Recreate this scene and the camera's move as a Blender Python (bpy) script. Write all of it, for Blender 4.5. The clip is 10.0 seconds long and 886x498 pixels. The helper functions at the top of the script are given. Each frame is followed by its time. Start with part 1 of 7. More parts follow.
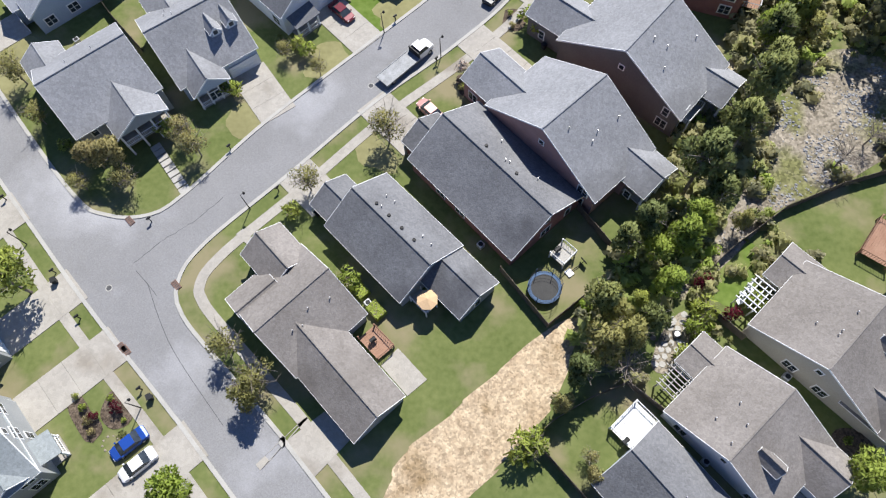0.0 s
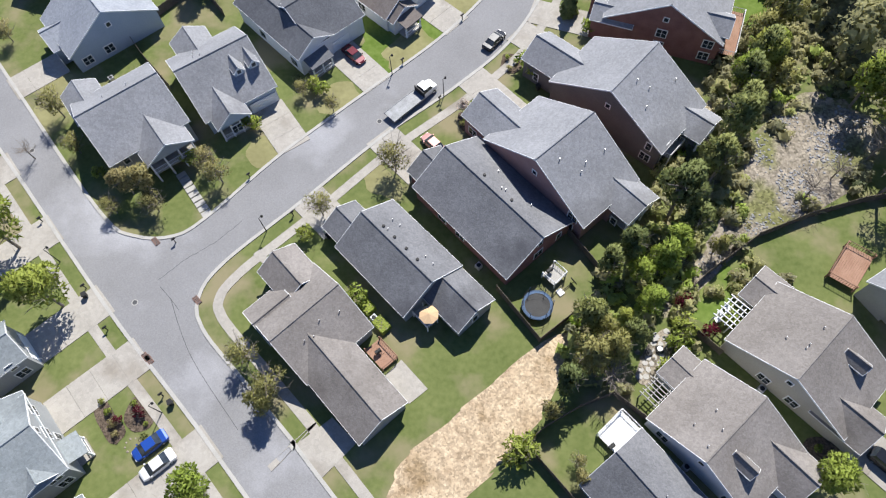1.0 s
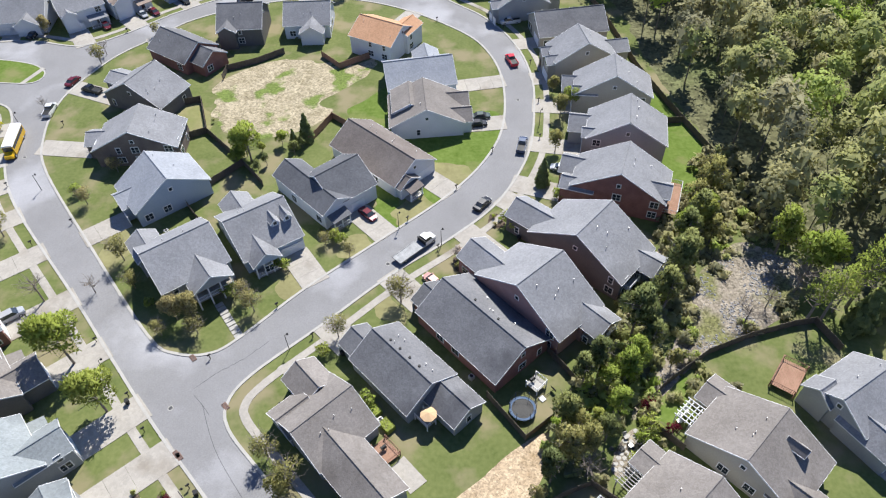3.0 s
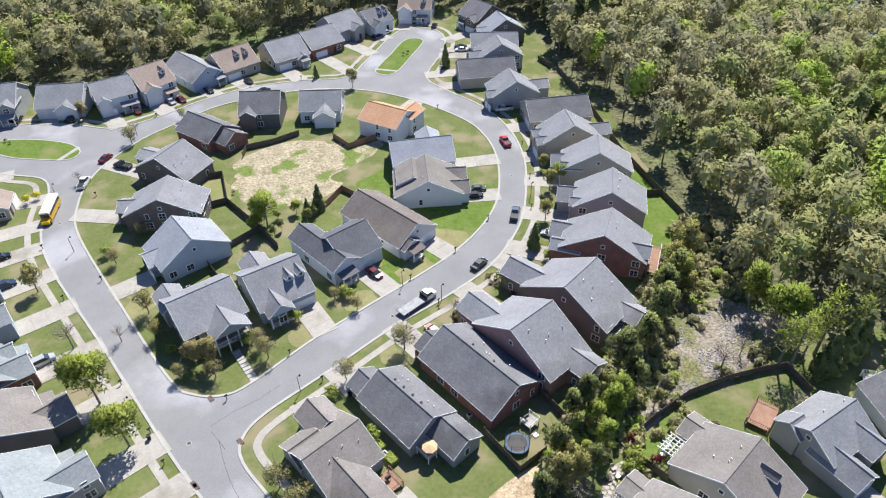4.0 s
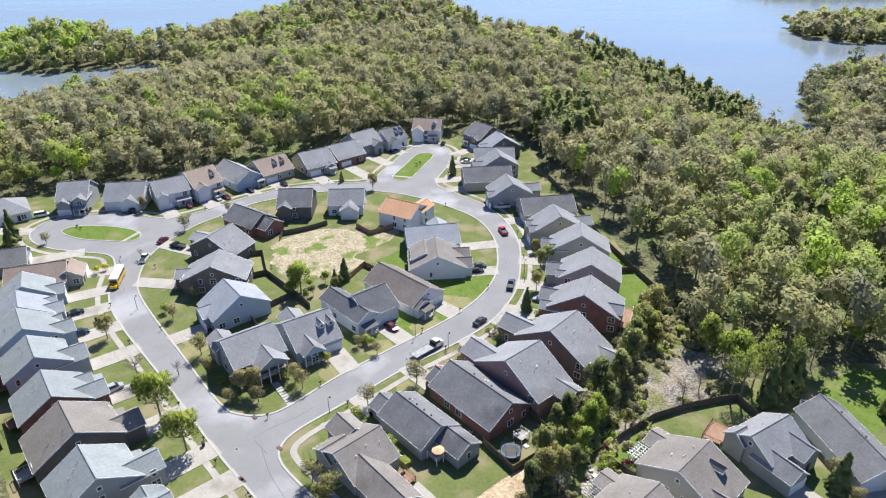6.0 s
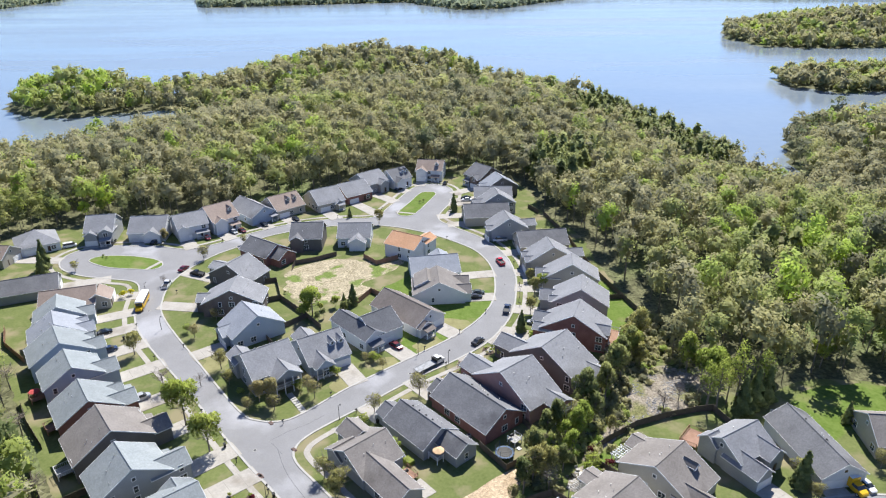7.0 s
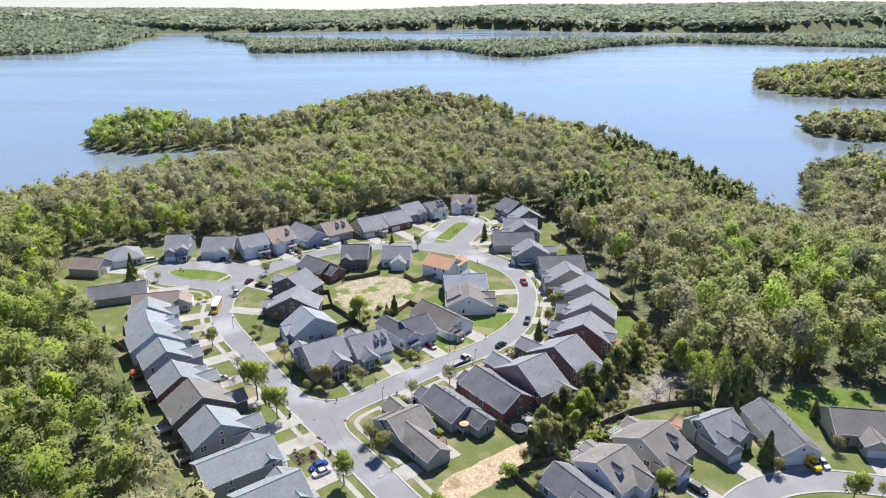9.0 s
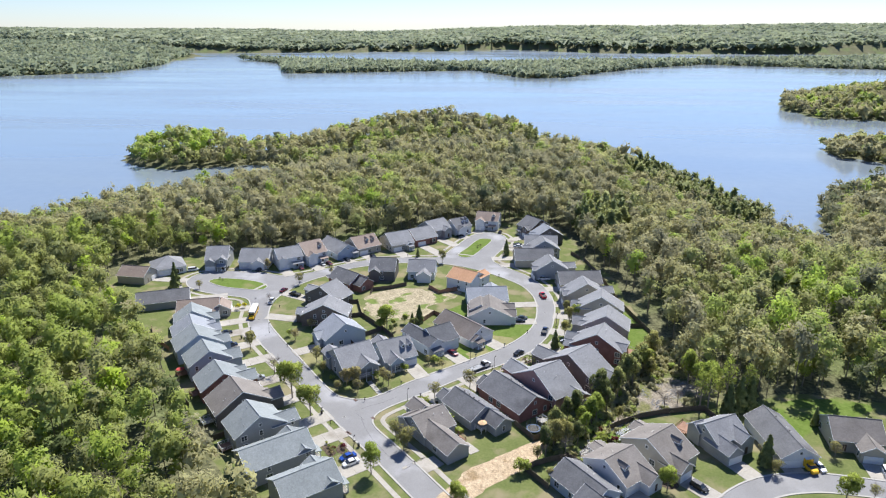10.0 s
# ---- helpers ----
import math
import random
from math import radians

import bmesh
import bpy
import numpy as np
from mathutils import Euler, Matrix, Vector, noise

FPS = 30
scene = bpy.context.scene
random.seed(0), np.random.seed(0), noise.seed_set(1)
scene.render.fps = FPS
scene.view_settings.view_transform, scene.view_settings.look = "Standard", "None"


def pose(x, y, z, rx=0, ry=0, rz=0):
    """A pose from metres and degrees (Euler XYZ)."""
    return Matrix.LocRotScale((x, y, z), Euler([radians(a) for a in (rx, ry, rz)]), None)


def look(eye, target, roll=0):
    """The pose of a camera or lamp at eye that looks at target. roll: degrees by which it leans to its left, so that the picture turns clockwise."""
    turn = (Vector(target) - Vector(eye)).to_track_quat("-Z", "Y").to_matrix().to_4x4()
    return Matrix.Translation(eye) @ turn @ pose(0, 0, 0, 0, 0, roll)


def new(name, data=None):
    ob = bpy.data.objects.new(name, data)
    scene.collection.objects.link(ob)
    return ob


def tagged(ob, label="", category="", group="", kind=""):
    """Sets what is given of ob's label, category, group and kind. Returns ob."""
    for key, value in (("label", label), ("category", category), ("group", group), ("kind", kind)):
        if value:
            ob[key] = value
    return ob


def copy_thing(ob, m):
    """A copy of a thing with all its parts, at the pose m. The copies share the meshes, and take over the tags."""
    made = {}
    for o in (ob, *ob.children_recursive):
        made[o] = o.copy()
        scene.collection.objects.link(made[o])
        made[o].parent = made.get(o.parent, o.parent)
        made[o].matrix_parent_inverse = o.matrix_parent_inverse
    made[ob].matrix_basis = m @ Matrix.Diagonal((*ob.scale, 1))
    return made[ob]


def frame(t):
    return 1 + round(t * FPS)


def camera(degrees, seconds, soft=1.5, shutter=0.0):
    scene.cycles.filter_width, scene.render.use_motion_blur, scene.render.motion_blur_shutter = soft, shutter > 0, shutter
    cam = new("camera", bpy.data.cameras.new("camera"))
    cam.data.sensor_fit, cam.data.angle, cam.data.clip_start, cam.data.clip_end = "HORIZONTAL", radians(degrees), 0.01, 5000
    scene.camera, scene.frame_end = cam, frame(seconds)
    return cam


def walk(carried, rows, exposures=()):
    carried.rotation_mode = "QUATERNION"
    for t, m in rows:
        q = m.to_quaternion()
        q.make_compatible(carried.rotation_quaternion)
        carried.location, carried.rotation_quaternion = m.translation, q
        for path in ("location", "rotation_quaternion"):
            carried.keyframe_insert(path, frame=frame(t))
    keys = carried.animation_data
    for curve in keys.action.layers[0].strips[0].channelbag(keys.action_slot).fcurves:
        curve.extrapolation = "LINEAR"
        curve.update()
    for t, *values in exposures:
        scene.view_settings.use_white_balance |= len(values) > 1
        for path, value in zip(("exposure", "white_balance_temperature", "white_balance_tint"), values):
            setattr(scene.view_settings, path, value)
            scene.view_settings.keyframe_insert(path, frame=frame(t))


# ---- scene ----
cam = camera(67.5, 10.0, 1.2)
PATH = [
    (0, (-0.802, -0.148, 80.13), (-0.895, 0.671, 78.048), -5.5),
    (0.5, (-0.449, -2.856, 82.601), (-0.55, -1.979, 80.543), -5.3),
    (1, (-0.299, -5.713, 85.671), (-0.401, -4.761, 83.646), -4.6),
    (1.5, (0.142, -9.29, 88.579), (0.035, -8.232, 86.607), -4.2),
    (2, (0.665, -13.616, 91.073), (0.551, -12.422, 89.181), -3.9),
    (2.5, (-0.222, -19.557, 92.91), (-0.311, -18.198, 91.131), -2.4),
    (3, (0.073, -26.358, 93.875), (-0.017, -24.837, 92.233), -2.1),
    (4.3, (0.16, -44.894, 97.018), (0.076, -43.108, 95.668), -1.4),
    (4.5, (0.312, -48.172, 97.197), (0.225, -46.358, 95.887), -1.3),
    (5, (0.41, -56.6, 97.773), (0.317, -54.723, 96.553), -1.3),
    (5.5, (0.197, -65.266, 98.279), (0.102, -63.333, 97.151), -1.0),
    (7, (1.52, -90.549, 101.136), (1.411, -88.501, 100.234), -0.6),
    (7.5, (1.961, -99.381, 102.146), (1.841, -97.313, 101.293), -0.6),
    (8, (2.619, -108.222, 103.292), (2.475, -106.142, 102.473), -0.5),
    (8.5, (3.508, -116.489, 105.149), (3.326, -114.404, 104.352), -0.4),
    (9, (4.823, -124.897, 106.799), (4.596, -122.806, 106.028), -0.4),
    (9.5, (6.123, -132.679, 108.621), (5.853, -130.583, 107.877), -0.3),
    (10, (7.318, -139.754, 110.161), (7.004, -137.654, 109.449), -0.3),
]
walk(cam, [(t, look(eye, target, roll)) for t, eye, target, roll in PATH], [(0, 0.34), (2.5, 0.38), (4.5, 0.53), (7, 0.53), (10, 0.45)])

# ---- world and sun ----
world = bpy.data.worlds.new("sky")
scene.world = world
world.use_nodes = True
wn = world.node_tree
sky = wn.nodes.new("ShaderNodeTexSky")
sky.sky_type, sky.sun_disc = "NISHITA", False
sky.sun_elevation, sky.sun_rotation = radians(52), radians(14)
sky.air_density, sky.dust_density, sky.ozone_density = 1.0, 0.05, 3.0
clear = wn.nodes.new("ShaderNodeMix")
clear.data_type, clear.blend_type = "RGBA", "MULTIPLY"
clear.inputs[0].default_value = 1.0
clear.inputs[7].default_value = (0.84, 0.95, 1.26, 1)
wn.links.new(sky.outputs[0], clear.inputs[6])
wn.links.new(clear.outputs[2], wn.nodes["Background"].inputs[0])
wn.nodes["Background"].inputs[1].default_value = 0.088
sun_data = bpy.data.lights.new("sun", "SUN")
sun_data.energy, sun_data.angle, sun_data.color = 6.3, radians(0.55), (1.0, 0.975, 0.93)
sun = new("sun", sun_data)
sun.matrix_world = look((0, 0, 300), (-0.149 * 300, -0.598 * 300, 300 - 0.788 * 300))


# ---- materials ----
def material(name, dark, light, rough=0.85, scale=1.0, fine=12.0, bump=0.3, spec=0.3, metal=0.0, wear=None, island=0.0, wscale=0.37, cells=None, each=0.0):
    """Noise at two scales between two colours; wear: a third colour in patches; island: spread of tone from piece to piece."""
    m = bpy.data.materials.new(name)
    m.use_nodes = True
    nt = m.node_tree
    bs = nt.nodes["Principled BSDF"]
    bs.inputs["Roughness"].default_value = rough
    bs.inputs["Metallic"].default_value = metal
    bs.inputs["Specular IOR Level"].default_value = spec
    co = nt.nodes.new("ShaderNodeTexCoord")

    def noisy(sc, detail):
        n = nt.nodes.new("ShaderNodeTexNoise")
        n.inputs["Scale"].default_value, n.inputs["Detail"].default_value = sc, detail
        nt.links.new(co.outputs["Object"], n.inputs["Vector"])
        return n

    def maths(op, a, b):
        n = nt.nodes.new("ShaderNodeMath")
        n.operation = op
        for i, v in enumerate((a, b)):
            if isinstance(v, (int, float)):
                n.inputs[i].default_value = v
            else:
                nt.links.new(v, n.inputs[i])
        return n.outputs[0]

    def mixed(fac, a, b):
        n = nt.nodes.new("ShaderNodeMix")
        n.data_type = "RGBA"
        nt.links.new(fac, n.inputs[0])
        for i, v in ((6, a), (7, b)):
            if isinstance(v, tuple):
                n.inputs[i].default_value = (*v, 1)
            else:
                nt.links.new(v, n.inputs[i])
        return n.outputs[2]

    def ramp(val, lo, hi):
        n = nt.nodes.new("ShaderNodeMapRange")
        n.inputs[1].default_value, n.inputs[2].default_value = lo, hi
        nt.links.new(val, n.inputs[0])
        return n.outputs[0]

    big, small = noisy(scale, 4), noisy(fine, 6)
    val = maths("ADD", maths("MULTIPLY", big.outputs[0], 0.5), maths("MULTIPLY", small.outputs[0], 0.5))
    val = ramp(val, 0.32, 0.68)
    if island:
        inf = nt.nodes.new("ShaderNodeNewGeometry")
        val = maths("ADD", maths("MULTIPLY", val, 1 - island), maths("MULTIPLY", inf.outputs["Random Per Island"], island))
    col = mixed(val, dark, light)
    if wear:
        w = noisy(scale * wscale, 5)
        col = mixed(ramp(w.outputs[0], wear[3], wear[3] + wear[4]), col, wear[:3])
    if cells:
        # small flakes, shingles, stones or blades of slightly different tone
        vor = nt.nodes.new("ShaderNodeTexVoronoi")
        vor.inputs["Scale"].default_value = cells[0]
        nt.links.new(co.outputs["Object"], vor.inputs["Vector"])
        sep = nt.nodes.new("ShaderNodeSeparateColor")
        nt.links.new(vor.outputs["Color"], sep.inputs[0])
        tone = maths("ADD", maths("MULTIPLY", sep.outputs[0], 2 * cells[1]), 1 - cells[1])
        if each:
            inf = nt.nodes.new("ShaderNodeObjectInfo")
            tone = maths("MULTIPLY", tone, maths("ADD", maths("MULTIPLY", inf.outputs["Random"], 2 * each), 1 - each))
        hs = nt.nodes.new("ShaderNodeHueSaturation")
        nt.links.new(tone, hs.inputs["Value"])
        nt.links.new(col, hs.inputs["Color"])
        col = hs.outputs[0]
    nt.links.new(col, bs.inputs["Base Color"])
    if bump:
        b = nt.nodes.new("ShaderNodeBump")
        b.inputs["Strength"].default_value, b.inputs["Distance"].default_value = bump, 0.05
        nt.links.new(small.outputs[0], b.inputs["Height"])
        nt.links.new(b.outputs[0], bs.inputs["Normal"])
    return m


def foliage(name, colours, rough=0.7, own=1.0, spread=0.2, thin=0.45):
    """Leaves: tone by the tree's own number, a little by leaf."""
    m = bpy.data.materials.new(name)
    m.use_nodes = True
    nt = m.node_tree
    bs = nt.nodes["Principled BSDF"]
    bs.inputs["Roughness"].default_value = rough
    bs.inputs["Specular IOR Level"].default_value = 0.15
    at = nt.nodes.new("ShaderNodeAttribute")
    at.attribute_name = "tone"
    inf = nt.nodes.new("ShaderNodeObjectInfo")
    geo = nt.nodes.new("ShaderNodeNewGeometry")
    add = nt.nodes.new("ShaderNodeMath")
    add.operation = "ADD"
    nt.links.new(at.outputs["Fac"], add.inputs[0])
    mul = nt.nodes.new("ShaderNodeMath")
    mul.operation = "MULTIPLY"
    mul.inputs[1].default_value = own
    nt.links.new(inf.outputs["Random"], mul.inputs[0])
    nt.links.new(mul.outputs[0], add.inputs[1])
    fr = nt.nodes.new("ShaderNodeMath")
    fr.operation = "FRACT"
    nt.links.new(add.outputs[0], fr.inputs[0])
    cr = nt.nodes.new("ShaderNodeValToRGB")
    cr.color_ramp.interpolation = "LINEAR"
    els = cr.color_ramp.elements
    while len(els) < len(colours):
        els.new(0.5)
    for i, c in enumerate(colours):
        els[i].position = i / max(1, len(colours) - 1)
        els[i].color = (*c, 1)
    nt.links.new(fr.outputs[0], cr.inputs[0])
    hsv = nt.nodes.new("ShaderNodeHueSaturation")
    mr = nt.nodes.new("ShaderNodeMapRange")
    mr.inputs[3].default_value, mr.inputs[4].default_value = 1 - spread, 1 + spread
    nt.links.new(geo.outputs["Random Per Island"], mr.inputs[0])
    nt.links.new(mr.outputs[0], hsv.inputs["Value"])
    nt.links.new(cr.outputs[0], hsv.inputs["Color"])
    nt.links.new(hsv.outputs[0], bs.inputs["Base Color"])
    tr = nt.nodes.new("ShaderNodeBsdfTranslucent")
    nt.links.new(hsv.outputs[0], tr.inputs[0])
    mx = nt.nodes.new("ShaderNodeMixShader")
    mx.inputs[0].default_value = thin
    nt.links.new(bs.outputs[0], mx.inputs[1])
    nt.links.new(tr.outputs[0], mx.inputs[2])
    nt.links.new(mx.outputs[0], nt.nodes["Material Output"].inputs[0])
    return m


M = {
    "asphalt": material("asphalt", (0.175, 0.173, 0.173), (0.235, 0.233, 0.235), 0.9, 0.12, 5, 0.3, wear=(0.31, 0.31, 0.32, 0.55, 0.12), cells=(9.0, 0.08)),
    "concrete": material("concrete", (0.28, 0.26, 0.228), (0.375, 0.35, 0.31), 0.9, 0.3, 8, 0.2, wear=(0.235, 0.21, 0.175, 0.54, 0.12), cells=(2.5, 0.07)),
    "kerb": material("kerb", (0.30, 0.29, 0.265), (0.41, 0.395, 0.365), 0.9, 0.5, 6, 0.2),
    "lawn": material("lawn", (0.085, 0.11, 0.032), (0.15, 0.168, 0.062), 0.95, 0.2, 1.4, 0.2, 0.1, wear=(0.215, 0.188, 0.11, 0.49, 0.16), wscale=0.6),
    "lush_grass": material("lush_grass", (0.075, 0.12, 0.018), (0.135, 0.185, 0.045), 0.95, 0.3, 1.2, 0.1, 0.1, wear=(0.17, 0.175, 0.07, 0.56, 0.14)),
    "dry_lawn": material("dry_lawn", (0.17, 0.16, 0.075), (0.25, 0.235, 0.115), 0.95, 0.25, 1.1, 0.1, 0.1, wear=(0.16, 0.18, 0.06, 0.56, 0.16)),
    "forest_floor": material("forest_floor", (0.075, 0.08, 0.04), (0.15, 0.145, 0.08), 0.95, 0.05, 1.5, 0.6, 0.1, wear=(0.11, 0.14, 0.05, 0.5, 0.15), cells=(1.2, 0.4)),
    "straw": material("straw", (0.28, 0.205, 0.13), (0.50, 0.40, 0.275), 0.95, 0.35, 1.3, 0.9, 0.1, wear=(0.22, 0.155, 0.085, 0.56, 0.1), cells=(4.0, 0.3)),
    "straw_lot": material("straw_lot", (0.20, 0.17, 0.105), (0.41, 0.355, 0.25), 0.95, 0.3, 1.2, 0.9, 0.1, wear=(0.13, 0.17, 0.045, 0.56, 0.06), cells=(3.0, 0.3)),
    "gravel": material("gravel", (0.14, 0.12, 0.09), (0.32, 0.28, 0.225), 0.95, 0.35, 1.6, 0.8, 0.1, wear=(0.14, 0.14, 0.06, 0.52, 0.12), cells=(3.0, 0.4)),
    "trunk": material("trunk", (0.15, 0.125, 0.10), (0.30, 0.26, 0.22), 0.9, 1.5, 9, 0.5, 0.1),
    "white_trim": material("white_trim", (0.68, 0.68, 0.67), (0.78, 0.78, 0.77), 0.6, 0.5, 8, 0.05),
    "glass": material("glass", (0.02, 0.025, 0.03), (0.05, 0.06, 0.07), 0.08, 0.3, 2, 0.0, 0.6),
    "roof_grey": material("roof_grey", (0.178, 0.181, 0.189), (0.265, 0.268, 0.278), 0.9, 0.18, 5, 0.6, wear=(0.14, 0.14, 0.145, 0.57, 0.12), cells=(3.2, 0.11), each=0.07),
    "roof_slate": material("roof_slate", (0.108, 0.109, 0.114), (0.188, 0.189, 0.196), 0.9, 0.2, 5, 0.6, wear=(0.075, 0.075, 0.08, 0.56, 0.12), cells=(3.2, 0.11), each=0.07),
    "roof_light": material("roof_light", (0.21, 0.225, 0.25), (0.29, 0.305, 0.33), 0.85, 0.2, 6, 0.5, cells=(3.2, 0.11), each=0.07),
    "roof_teal": material("roof_teal", (0.185, 0.205, 0.21), (0.265, 0.288, 0.292), 0.88, 0.2, 5, 0.5, wear=(0.15, 0.165, 0.17, 0.57, 0.12), cells=(3.2, 0.11), each=0.07),
    "roof_brown": material("roof_brown", (0.15, 0.135, 0.122), (0.235, 0.215, 0.198), 0.9, 0.2, 5, 0.6, wear=(0.14, 0.125, 0.112, 0.58, 0.1), cells=(3.2, 0.11), each=0.07),
    "roof_umber": material("roof_umber", (0.118, 0.099, 0.087), (0.19, 0.166, 0.151), 0.9, 0.2, 6, 0.6, cells=(3.2, 0.11), each=0.07),
    "roof_dark": material("roof_dark", (0.08, 0.083, 0.091), (0.142, 0.146, 0.157), 0.9, 0.2, 6, 0.6, cells=(3.2, 0.11), each=0.07),
    "roof_tan": material("roof_tan", (0.22, 0.17, 0.14), (0.30, 0.24, 0.20), 0.9, 0.2, 5, 0.6, cells=(3.2, 0.11), each=0.07),
    "roof_orange": material("roof_orange", (0.40, 0.22, 0.12), (0.50, 0.29, 0.17), 0.85, 0.2, 5, 0.5, cells=(3.2, 0.11), each=0.07),
    "siding_white": material("siding_white", (0.55, 0.56, 0.57), (0.66, 0.67, 0.68), 0.7, 0.3, 6, 0.15),
    "siding_blue": material("siding_blue", (0.30, 0.36, 0.44), (0.38, 0.44, 0.52), 0.7, 0.3, 6, 0.15),
    "siding_grey": material("siding_grey", (0.26, 0.27, 0.27), (0.34, 0.35, 0.35), 0.7, 0.3, 6, 0.15),
    "siding_tan": material("siding_tan", (0.34, 0.31, 0.26), (0.43, 0.40, 0.34), 0.7, 0.3, 6, 0.15),
    "siding_dark": material("siding_dark", (0.10, 0.095, 0.09), (0.16, 0.15, 0.14), 0.7, 0.3, 6, 0.15),
    "brick_red": material("brick_red", (0.19, 0.085, 0.07), (0.30, 0.15, 0.125), 0.85, 0.6, 10, 0.4),
    "brick_pink": material("brick_pink", (0.29, 0.17, 0.155), (0.37, 0.23, 0.21), 0.85, 0.6, 10, 0.4),
    "brick_brown": material("brick_brown", (0.13, 0.10, 0.085), (0.21, 0.17, 0.145), 0.85, 0.6, 10, 0.4),
    "fence_wood": material("fence_wood", (0.075, 0.06, 0.045), (0.15, 0.125, 0.10), 0.9, 0.6, 6, 0.4),
    "deck_wood": material("deck_wood", (0.22, 0.12, 0.075), (0.33, 0.20, 0.14), 0.8, 0.8, 8, 0.3),
    "grey_wood": material("grey_wood", (0.30, 0.29, 0.27), (0.44, 0.42, 0.39), 0.85, 0.8, 8, 0.3),
    "metal": material("metal", (0.45, 0.45, 0.46), (0.6, 0.6, 0.6), 0.45, 1, 8, 0.05, 0.5, 0.6),
    "black": material("black", (0.012, 0.012, 0.012), (0.03, 0.03, 0.03), 0.6, 1, 8, 0.05),
    "rubber": material("rubber", (0.015, 0.015, 0.016), (0.03, 0.03, 0.03), 0.9, 1, 8, 0.05),
    "leaf_spring": foliage("leaf_spring", [(0.35, 0.41, 0.085), (0.30, 0.38, 0.075), (0.41, 0.43, 0.11)]),
    "leaf_mixed": foliage("leaf_mixed", [(0.13, 0.16, 0.08), (0.25, 0.25, 0.15), (0.33, 0.315, 0.185), (0.385, 0.36, 0.195), (0.395, 0.38, 0.18), (0.37, 0.395, 0.15), (0.36, 0.435, 0.12), (0.41, 0.53, 0.09)], own=0.0, spread=0.12, thin=0.5),
    "leaf_green": foliage("leaf_green", [(0.12, 0.16, 0.055), (0.24, 0.26, 0.11), (0.33, 0.34, 0.125), (0.33, 0.38, 0.10), (0.32, 0.40, 0.085), (0.36, 0.45, 0.07), (0.41, 0.53, 0.065)], own=0.0, spread=0.12, thin=0.5),
    # leaves of the far shores: distance haze mixed into the colour, paler and cooler
    "leaf_far_haze": foliage("leaf_far_haze", [(0.28, 0.32, 0.20), (0.34, 0.37, 0.23), (0.31, 0.35, 0.23), (0.24, 0.28, 0.19)]),
    "leaf_dark": foliage("leaf_dark", [(0.17, 0.205, 0.08), (0.23, 0.26, 0.095), (0.31, 0.33, 0.12)], thin=0.4),
    "leaf_olive": foliage("leaf_olive", [(0.31, 0.29, 0.12), (0.35, 0.34, 0.12), (0.38, 0.33, 0.16)]),
    "leaf_red": foliage("leaf_red", [(0.10, 0.012, 0.025), (0.15, 0.02, 0.035)]),
    "leaf_blossom": foliage("leaf_blossom", [(0.62, 0.52, 0.45), (0.7, 0.62, 0.55)]),
    "leaf_yellow": foliage("leaf_yellow", [(0.60, 0.55, 0.03), (0.55, 0.54, 0.04)]),
}


def lake_water():
    """Blue-grey water, with wind-ruffled bands between smoother ones."""
    m = material("water", (0.175, 0.215, 0.25), (0.195, 0.235, 0.27), 0.16, 0.004, 0.12, 0.12, 0.5)
    nt = m.node_tree
    bs = nt.nodes["Principled BSDF"]
    co, mp = nt.nodes.new("ShaderNodeTexCoord"), nt.nodes.new("ShaderNodeMapping")
    mp.inputs["Scale"].default_value = (0.0016, 0.0075, 1)
    mp.inputs["Rotation"].default_value = (0, 0, radians(-9))
    band = nt.nodes.new("ShaderNodeTexNoise")
    band.inputs["Scale"].default_value, band.inputs["Detail"].default_value = 1.0, 6
    mr = nt.nodes.new("ShaderNodeMapRange")
    mr.inputs[1].default_value, mr.inputs[2].default_value = 0.38, 0.64
    mr.inputs[3].default_value, mr.inputs[4].default_value = 0.12, 0.25
    nt.links.new(co.outputs["Object"], mp.inputs["Vector"])
    nt.links.new(mp.outputs[0], band.inputs["Vector"])
    nt.links.new(band.outputs[0], mr.inputs[0])
    nt.links.new(mr.outputs[0], bs.inputs["Roughness"])
    return m


M["water"] = lake_water()

# ---- mesh helpers ----
def shape(verts, faces):
    me = bpy.data.meshes.new("m")
    me.from_pydata([tuple(v) for v in verts], [], faces)
    me.update()
    return me


def solid(name, me, mat, parent=None, label="", at=None):
    """Link a mesh as one object, under a thing where parent is given."""
    me.name = name
    if not me.materials:
        me.materials.append(M[mat])
    ob = new(name, me)
    if parent is not None:
        ob.parent = parent
    if at is not None:
        ob.matrix_basis = at
    if label:
        ob["label"] = label
    return ob


def part(name, bm, mat, parent=None, label="", at=None):
    me = bpy.data.meshes.new(name)
    bm.to_mesh(me)
    bm.free()
    return solid(name, me, mat, parent, label, at)


def box(bm, x0, y0, z0, x1, y1, z1, m=None):
    vs = [bm.verts.new((x, y, z)) for z in (z0, z1) for x, y in ((x0, y0), (x1, y0), (x1, y1), (x0, y1))]
    for f in ((3, 2, 1, 0), (4, 5, 6, 7), (0, 1, 5, 4), (1, 2, 6, 5), (2, 3, 7, 6), (3, 0, 4, 7)):
        bm.faces.new([vs[i] for i in f])
    if m is not None:
        bmesh.ops.transform(bm, matrix=m, verts=vs)
    return vs


